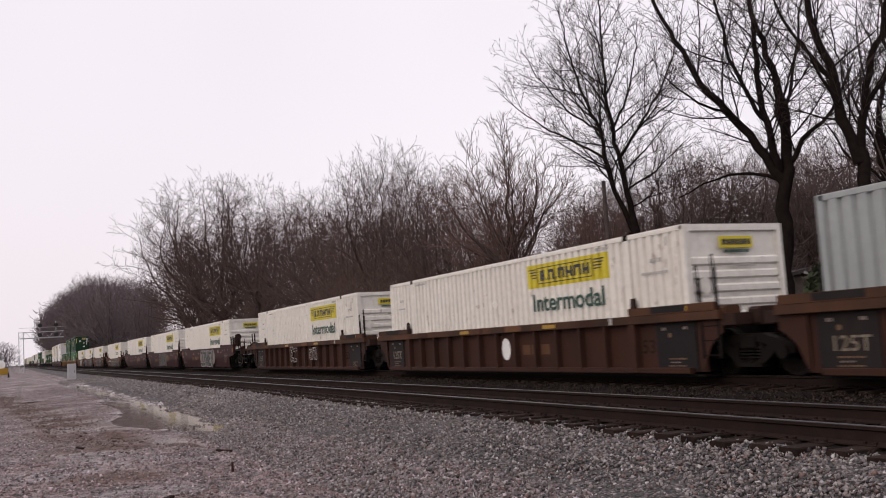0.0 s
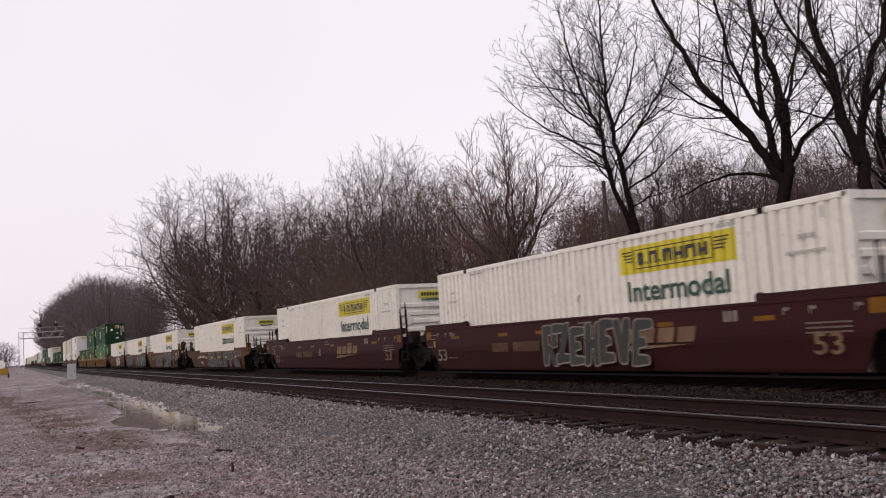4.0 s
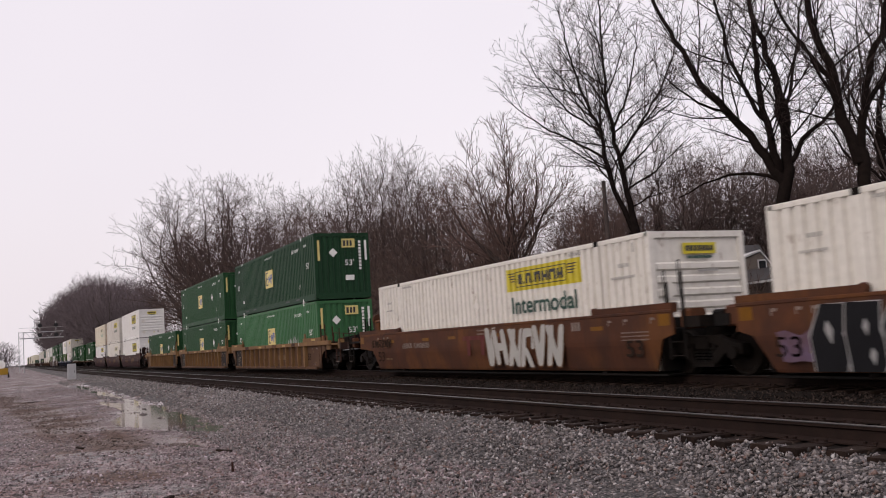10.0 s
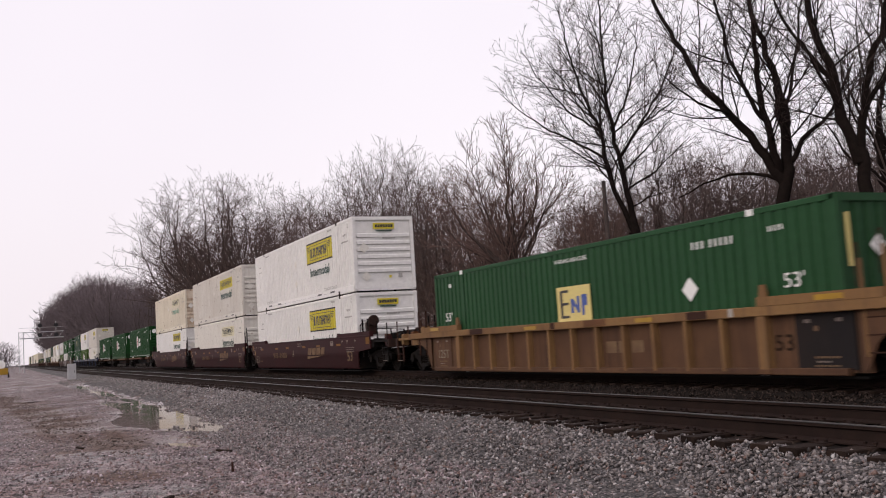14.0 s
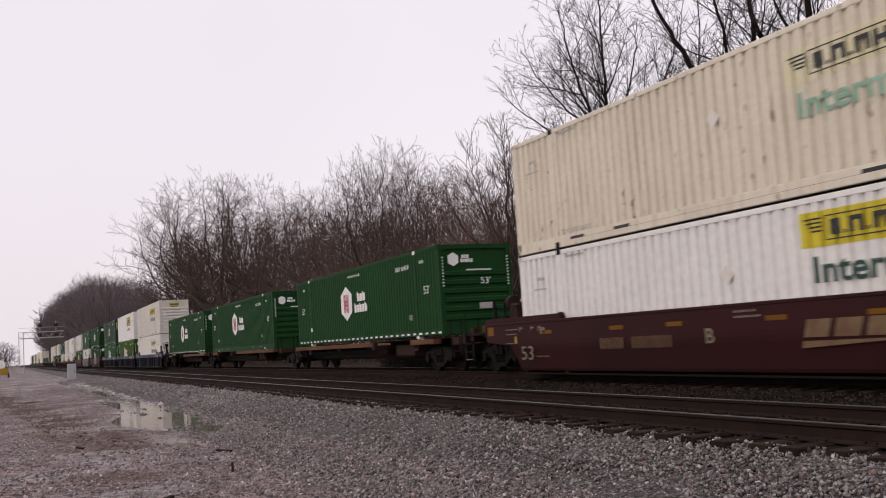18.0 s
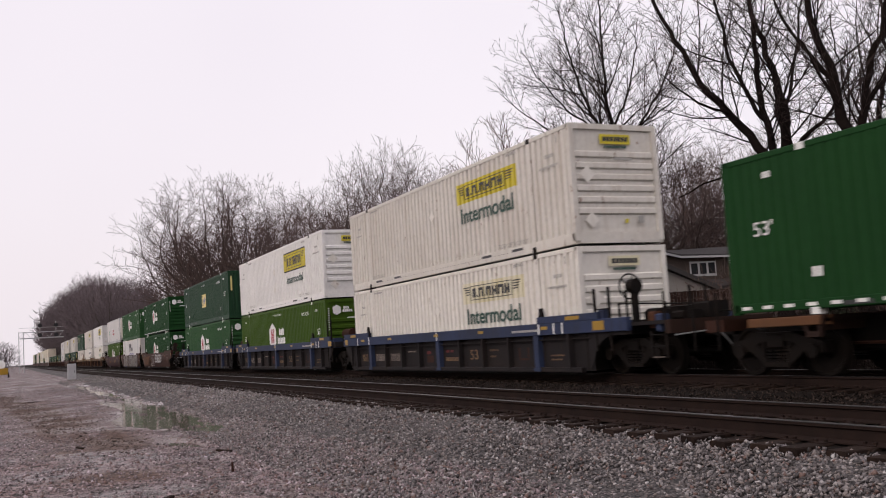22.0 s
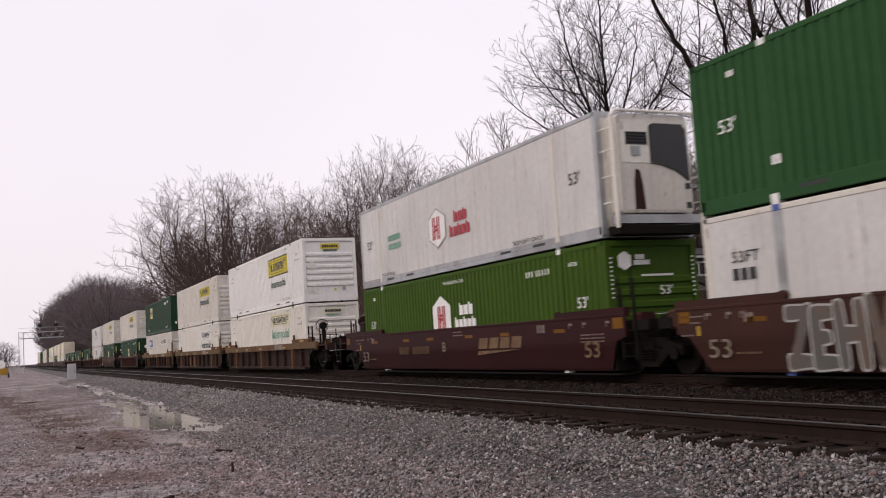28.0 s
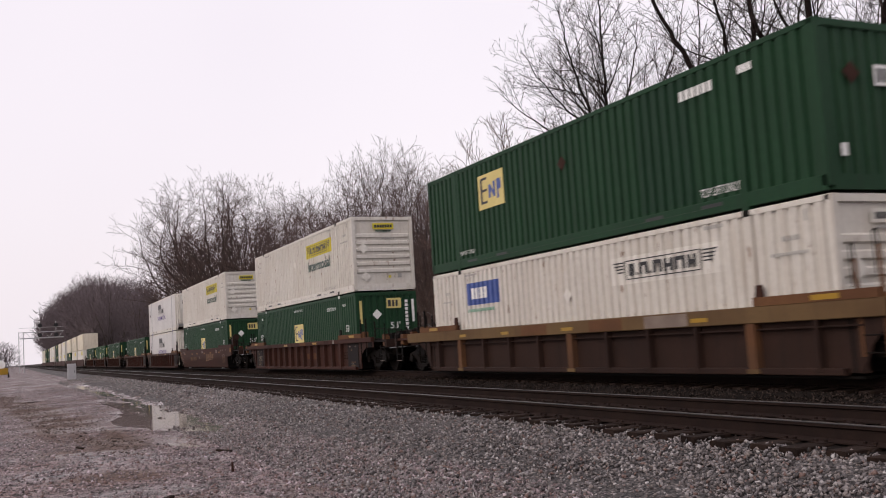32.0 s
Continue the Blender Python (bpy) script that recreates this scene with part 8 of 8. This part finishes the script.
def thicket(name, n, place, high, r, mat, label, seed, lean=0.25):
    """Thin stems with side shoots, all in one mesh."""
    rng = random.Random(seed)
    bm = Build()
    for _ in range(n):
        x, y = place(rng)
        h = high(x, rng)
        b = Vector((x, y, ground_height(x, y) - 0.05))
        t = b + Vector((rng.gauss(0, lean) * h * 0.4, rng.gauss(0, lean) * h * 0.4, h))
        m = b.lerp(t, 0.5) + Vector((rng.gauss(0, 0.10) * h, rng.gauss(0, 0.10) * h, 0))
        tube(bm, [b, m, t], [r, r * 0.75, r * 0.35], 3)
        for _k in range(5):
            q = b.lerp(m, rng.uniform(0.3, 1.0)) if _k < 2 else m.lerp(t, rng.uniform(0.0, 0.9))
            tube(bm, [q, q + Vector((rng.gauss(0, 0.17), rng.gauss(0, 0.17), rng.uniform(0.05, 0.26))) * h], [r * 0.6, r * 0.3], 3)
    ob = new(name, bm.mesh(name, mat))
    return tagged(ob, label, "undergrowth", kind="stuff")


thicket("saplings", 900, lambda g: (g.uniform(-190, -44), g.uniform(23, 40)), lambda x, g: g.uniform(1.5, 4.5), 0.024, "brush", "thin bare saplings along the wood's edge", 3)
thicket("saplings", 600, lambda g: (g.uniform(-85, -14), g.uniform(47, 80)), lambda x, g: g.uniform(2, 6), 0.03, "brush", "bare saplings behind the houses", 5)
thicket("saplings", 350, lambda g: (g.uniform(-48, -12), g.uniform(20, 25)), lambda x, g: g.uniform(0.5, 1.9), 0.014, "brush", "dry weed stalks beside the far track", 11)


def leafy(name, x, y, high, wide, mat, label, seed):
    """A dark evergreen: a short trunk and a crown of many small leaf clumps."""
    rng = random.Random(seed)
    root = new(name)
    root.matrix_basis = pose(x, y, ground_height(x, y))
    part("trunk", Build().rod((0, 0, -0.2), (0, 0, high * 0.7), 0.16, 8, 0.05), "bark", root)
    bm = Build()
    for _ in range(1500):
        t = rng.random() ** 0.8
        z = high * (0.12 + 0.86 * t)
        r = wide / 2 * (1 - t) ** 0.55 * (0.5 + 0.5 * rng.random()) * (0.85 + 0.3 * noise.noise((z, x, 1)))
        a = rng.uniform(0, 6.283)
        c = Vector((r * math.cos(a), r * math.sin(a), z))
        u = Vector((rng.gauss(0, 1), rng.gauss(0, 1), rng.gauss(0, 0.6))).normalized() * high * 0.05
        w = u.orthogonal().normalized() * high * 0.025
        bm.poly([c - u, c + w, c + u, c - w])
    part("crown", bm, mat, root)
    return tagged(root, label, "tree")


leafy("shrub", -25.5, 27.2, 3.4, 3.2, "leaf", "dark green ivy-covered shrub at the tree's foot", 4)
leafy("shrub", -34.5, 41.0, 4.6, 5.0, "conifer", "dark evergreen shrub beside the house", 6)
leafy("shrub", -21.0, 28.0, 3.0, 3.6, "leaf", "dark green shrub beneath the trees", 7)


# ---- house, pole, signals, yard things ----
def house():
    """Seen at a slant over the train: x runs along its front, y away from the line."""
    root = new("house")
    root.matrix_basis = pose(-44.2, 37.8, 0.0, 0, 0, FACING)

    def slab(name, pts, y, deep, mat, label=""):
        return part(name, Build().prism([(x, y, z) for x, z in pts], (0, deep, 0)), mat, root, label)

    # long dark roof with a wide dormer under a white eaves board
    slab("wall", [(-4.2, -0.6), (4.0, -0.6), (4.0, 3.3), (-4.2, 3.3)], 0.6, 6.0, "siding")
    part("roof", Build().prism([(-4.4, -0.5, 2.95), (-4.4, 3.2, 5.5), (-4.4, 7.0, 2.95), (-4.4, 7.0, 3.10), (-4.4, 3.2, 5.68), (-4.4, -0.5, 3.12)], (8.6, 0, 0)), "shingle", root)
    slab("dormer_wall", [(-2.95, 3.2), (1.30, 3.2), (1.30, 4.80), (-1.6, 4.92), (-2.95, 5.25)], 0.15, 2.6, "dormer")
    for i in range(9):
        slab("siding_board", [(-2.93, 3.30 + 0.17 * i), (1.28, 3.30 + 0.17 * i), (1.28, 3.46 + 0.17 * i), (-2.93, 3.46 + 0.17 * i)], 0.125 if i % 2 else 0.118, 0.03, "dormer")
    slab("dormer_roof", [(-3.9, 5.58), (-1.6, 4.98), (1.5, 4.86), (1.5, 4.98), (-1.6, 5.12), (-3.9, 5.74)], -0.25, 3.6, "shingle")
    slab("dormer_fascia", [(-1.62, 4.90), (1.42, 4.78), (1.42, 4.90), (-1.62, 5.03)], -0.32, 0.06, "trim", "white dormer eaves board")
    slab("dormer_fascia", [(-3.75, 5.52), (-1.62, 4.90), (-1.62, 5.03), (-3.75, 5.64)], -0.32, 0.06, "trim", "white sloping eaves board")
    w = slab("window", [(-1.06, 3.80), (0.50, 3.74), (0.50, 4.62), (-1.06, 4.68)], 0.06, 0.05, "trim", "white three-light dormer window")
    for i in range(3):
        x = -0.98 + 0.51 * i
        part("pane", Build().box(x, x + 0.38, 0.035, 0.065, 3.90, 4.55), "pane", w)
    # low wing with a pale gable
    slab("wing_wall", [(-8.1, -0.6), (-0.8, -0.6), (-0.8, 2.9), (-4.46, 4.70), (-8.1, 2.9)], -3.0, 3.6, "gable", "pale gable wall")
    for sgn in (-1, 1):
        slab("wing_roof", [(-4.46, 4.75), (-4.46 + sgn * 4.1, 2.72), (-4.46 + sgn * 4.1, 2.98), (-4.46, 5.02)], -3.5, 5.0, "shingle")
    for i in range(13):
        x = -7.9 + 0.55 * i
        top = min(2.86, 4.62 - 0.492 * abs(x + 4.46))
        part("batten", Build().box(x, x + 0.05, -3.025, -3.0, 1.0, max(1.2, top)), "gable", root)
    # rubble stone gable and its lean-to
    slab("stone_gable", [(1.62, -0.6), (3.66, -0.6), (3.66, 3.75), (2.85, 4.88), (1.62, 4.45)], -0.9, 3.0, "masonry", "rubble stone gable")
    slab("gable_verge", [(1.45, 4.46), (2.85, 4.95), (2.85, 5.06), (1.45, 4.57)], -1.0, 3.2, "trim", "white verge board")
    slab("gable_verge", [(2.85, 4.95), (3.80, 3.64), (3.80, 3.76), (2.85, 5.07)], -1.0, 3.2, "trim", "white verge board")
    w = slab("window", [(2.66, 3.68), (3.18, 3.68), (3.18, 4.48), (2.66, 4.48)], -0.95, 0.06, "trim", "white gable window")
    part("pane", Build().box(2.73, 3.11, -0.97, -0.945, 3.76, 4.40), "pane", w)
    part("porch_roof", Build().prism([(0.9, -2.6, 3.02), (3.3, -2.6, 3.20), (3.3, -0.85, 3.95), (0.9, -0.85, 3.75)], (0, 0, 0.10)), "shingle", root)
    slab("porch_fascia", [(0.9, 2.96), (3.3, 3.14), (3.3, 3.27), (0.9, 3.09)], -2.66, 0.05, "trim", "white porch board")
    for x in (1.0, 3.1):
        part("porch_post", Build().box(x - 0.07, x + 0.07, -2.55, -2.41, -0.6, 3.0), "trim", root)
    return tagged(root, "grey house with dark shingle roof, white boards and a dormer", "house")


def far_house():
    root = new("house")
    root.matrix_basis = pose(-41.9, 42.8, 0.0, 0, 0, FACING)
    part("wall", Build().prism([(-1.2, 0, -0.6), (6.0, 0, -0.6), (6.0, 0, 2.4), (0.6, 0, 3.4), (-1.2, 0, 3.3)], (0, 5.0, 0)), "siding", root)
    part("roof", Build().prism([(-1.6, -0.4, 3.25), (0.4, -0.4, 3.66), (6.6, -0.4, 2.0), (6.6, -0.4, 2.2), (0.4, -0.4, 3.88), (-1.6, -0.4, 3.45)], (0, 5.8, 0)), "shingle", root)
    part("verge_board", Build().prism([(0.0, -0.47, 3.52), (1.3, -0.47, 3.10), (1.3, -0.47, 3.22), (0.0, -0.47, 3.66)], (0, 0.06, 0)), "trim", root, "white verge board")
    return tagged(root, "low dark-roofed house half hidden behind bare trees", "house")


far_house()
house()


def board_fence():
    """Dark close-boarded fence along the garden, each board a piece."""
    root = new("garden_fence")
    root.matrix_basis = pose(-44.2, 37.8, 0.0, 0, 0, FACING)
    me = Build().bevelled(-0.085, 0.085, -0.012, 0.012, -0.4, 2.8, 0.006).mesh("board", "umber")
    for i in range(46):
        shared("board", me, root, pose(-7.6 + 0.18 * i, -4.2, 0.02 * math.sin(i * 2.3)))
    for z in (0.3, 1.9):
        part("fence_rail", Build().box(-7.7, 0.75, -4.175, -4.12, z, z + 0.09), "umber", root)
    return tagged(root, "dark weathered board fence in front of the house", "fence")


board_fence()


def pole(x, y, high):
    root = new("utility_pole")
    root.matrix_basis = pose(x, y, ground_height(x, y))
    part("shaft", Build().rod((0, 0, -0.3), (0, 0, high), 0.16, 10, 0.11), "bark_pale", root)
    part("cap", Build().rod((0, 0, high), (0, 0, high + 0.04), 0.12, 10), "ink", root)
    return tagged(root, "weathered wooden utility pole among the trees", "utility pole")


pole(-43.0, 30.0, 9.5)


def signal_bracket():
    root = new("signal_gantry")
    root.matrix_basis = pose(-215, 2.2, GROUND)
    for dx in (-0.45, 0.45):
        for dy in (-0.45, 0.45):
            part("mast_leg", Build().rod((dx, dy, 0), (dx, dy, 8.4), 0.07, 6), "signal", root)
    for i in range(8):
        z = 1.0 * i + 0.2
        for dy in (-0.45, 0.45):
            part("lacing", Build().rod((-0.45, dy, z), (0.45, dy, z + 1.0), 0.03, 5), "signal", root)
        part("lacing", Build().rod((0.45, -0.45, z), (0.45, 0.45, z + 1.0), 0.03, 5), "signal", root)
    for z in (7.1, 8.3):
        for dx in (-0.4, 0.4):
            part("beam_chord", Build().rod((dx, -0.3, z), (dx, 8.2, z), 0.06, 6), "signal", root)
    for i in range(9):
        part("lacing", Build().rod((0.4, 0.9 * i, 7.1 + 1.2 * (i % 2)), (0.4, 0.9 * (i + 1), 7.1 + 1.2 * ((i + 1) % 2)), 0.035, 5), "signal", root)
    part("walkway", Build().box(-0.6, 0.6, -0.3, 8.2, 6.95, 7.02), "signal", root)
    part("handrail", Build().rod((0.6, -0.3, 9.2), (0.6, 8.2, 9.2), 0.03, 5), "signal", root)
    for y in (3.6, 6.7):
        for z in (7.6, 9.6):
            h = part("signal_head", Build().rod((0.62, y, z), (0.66, y, z), 0.42, 20), "ink", root, "round black signal head")
            for k in (-0.3, 0.0, 0.3):
                part("hood", Build().rod((0.66, y, z + k), (0.95, y, z + k), 0.11, 10), "ink", h)
        part("signal_mast", Build().rod((0.5, y, 6.9), (0.5, y, 10.4), 0.06, 6), "signal", root)
    return tagged(root, "silver lattice signal gantry with round black heads", "signal gantry")


signal_bracket()


def cabinet():
    root = new("relay_cabinet")
    root.matrix_basis = pose(-91, 5.0, -0.66)
    part("case", Build().bevelled(-0.3, 0.3, -0.35, 0.35, 0.15, 1.55, 0.03), "signal", root)
    part("base", Build().box(-0.34, 0.34, -0.38, 0.38, 0.0, 0.15), "masonry", root)
    part("door", Build().box(0.30, 0.32, -0.28, 0.28, 0.25, 1.42), "signal", root)
    part("handle", Build().box(0.32, 0.35, 0.18, 0.22, 0.75, 0.95), "ink", root)
    return tagged(root, "pale grey trackside relay cabinet", "cabinet")


cabinet()


def tank():
    root = new("equipment_trailer")
    root.matrix_basis = pose(-150, -1.2, GROUND)
    part("frame", Build().bevelled(-1.6, 1.6, -0.95, 0.95, 0.45, 1.35, 0.05), "reflector", root, "yellow trailer body")
    part("tank", Build().rod((-1.3, 0, 1.85), (1.3, 0, 1.85), 0.62, 18), "decal", root, "white tank on top")
    for x in (-0.8, 0.8):
        for y in (-1.0, 1.0):
            part("tyre", Build().lathe([(0.12, -0.1), (0.4, -0.1), (0.42, 0.0), (0.4, 0.1), (0.12, 0.1)], (x, y, 0.42), 14), "ink", root)
    return tagged(root, "small yellow trailer with a white tank in the yard", "trailer")


tank()


def small_things():
    """Bits lying and standing about the yard."""
    ob = new("stake", Build().box(-0.014, 0.014, -0.012, 0.012, -0.15, 0.14).mesh("stake", "redbrown"))
    ob.matrix_basis = pose(-13.7, 2.85, ground_height(-13.7, 2.85), 4, 6, 20)
    tagged(ob, "short rusty iron stake in the gravel", "stake")
    plank = Build().bevelled(-0.22, 0.22, -0.03, 0.03, -0.01, 0.025, 0.006).mesh("wood_scrap", "tie")
    for x, y, r in ((-16.5, 3.3, 20), (-11.6, 1.6, -35), (-46, 0.9, 70), (-19.8, 1.2, 10)):
        ob = new("wood_scrap", plank)
        ob.matrix_basis = pose(x, y, ground_height(x, y) + 0.01, 0, 0, r)
        tagged(ob, "dark scrap of wood lying on the gravel", "wood scrap")


small_things()



# ---- what moves ----
def travel(t):
    """Metres that the train has run by t seconds; it gathers a little speed."""
    return 16.73 * t + 0.0135 * t * t


def motions():
    times = [2.0 * i for i in range(17)]
    for ob, s, y, z in TRAIN:
        walk(ob, [(t, pose(s + travel(t), y, z)) for t in times])
    first = None
    for ob in list(scene.objects):
        if ob.name.split(".")[0] != "wheelset":
            continue
        if first is None:
            first = ob
            walk(ob, [(i / FPS, pose(0, 0, 0, 0, math.degrees(travel(i / FPS) / WHEEL_R) % 360.0, 0)) for i in range(961)])
        else:
            ob.rotation_mode = "QUATERNION"
            ob.animation_data_create()
            ob.animation_data.action = first.animation_data.action
            ob.animation_data.action_slot = first.animation_data.action_slot


motions()
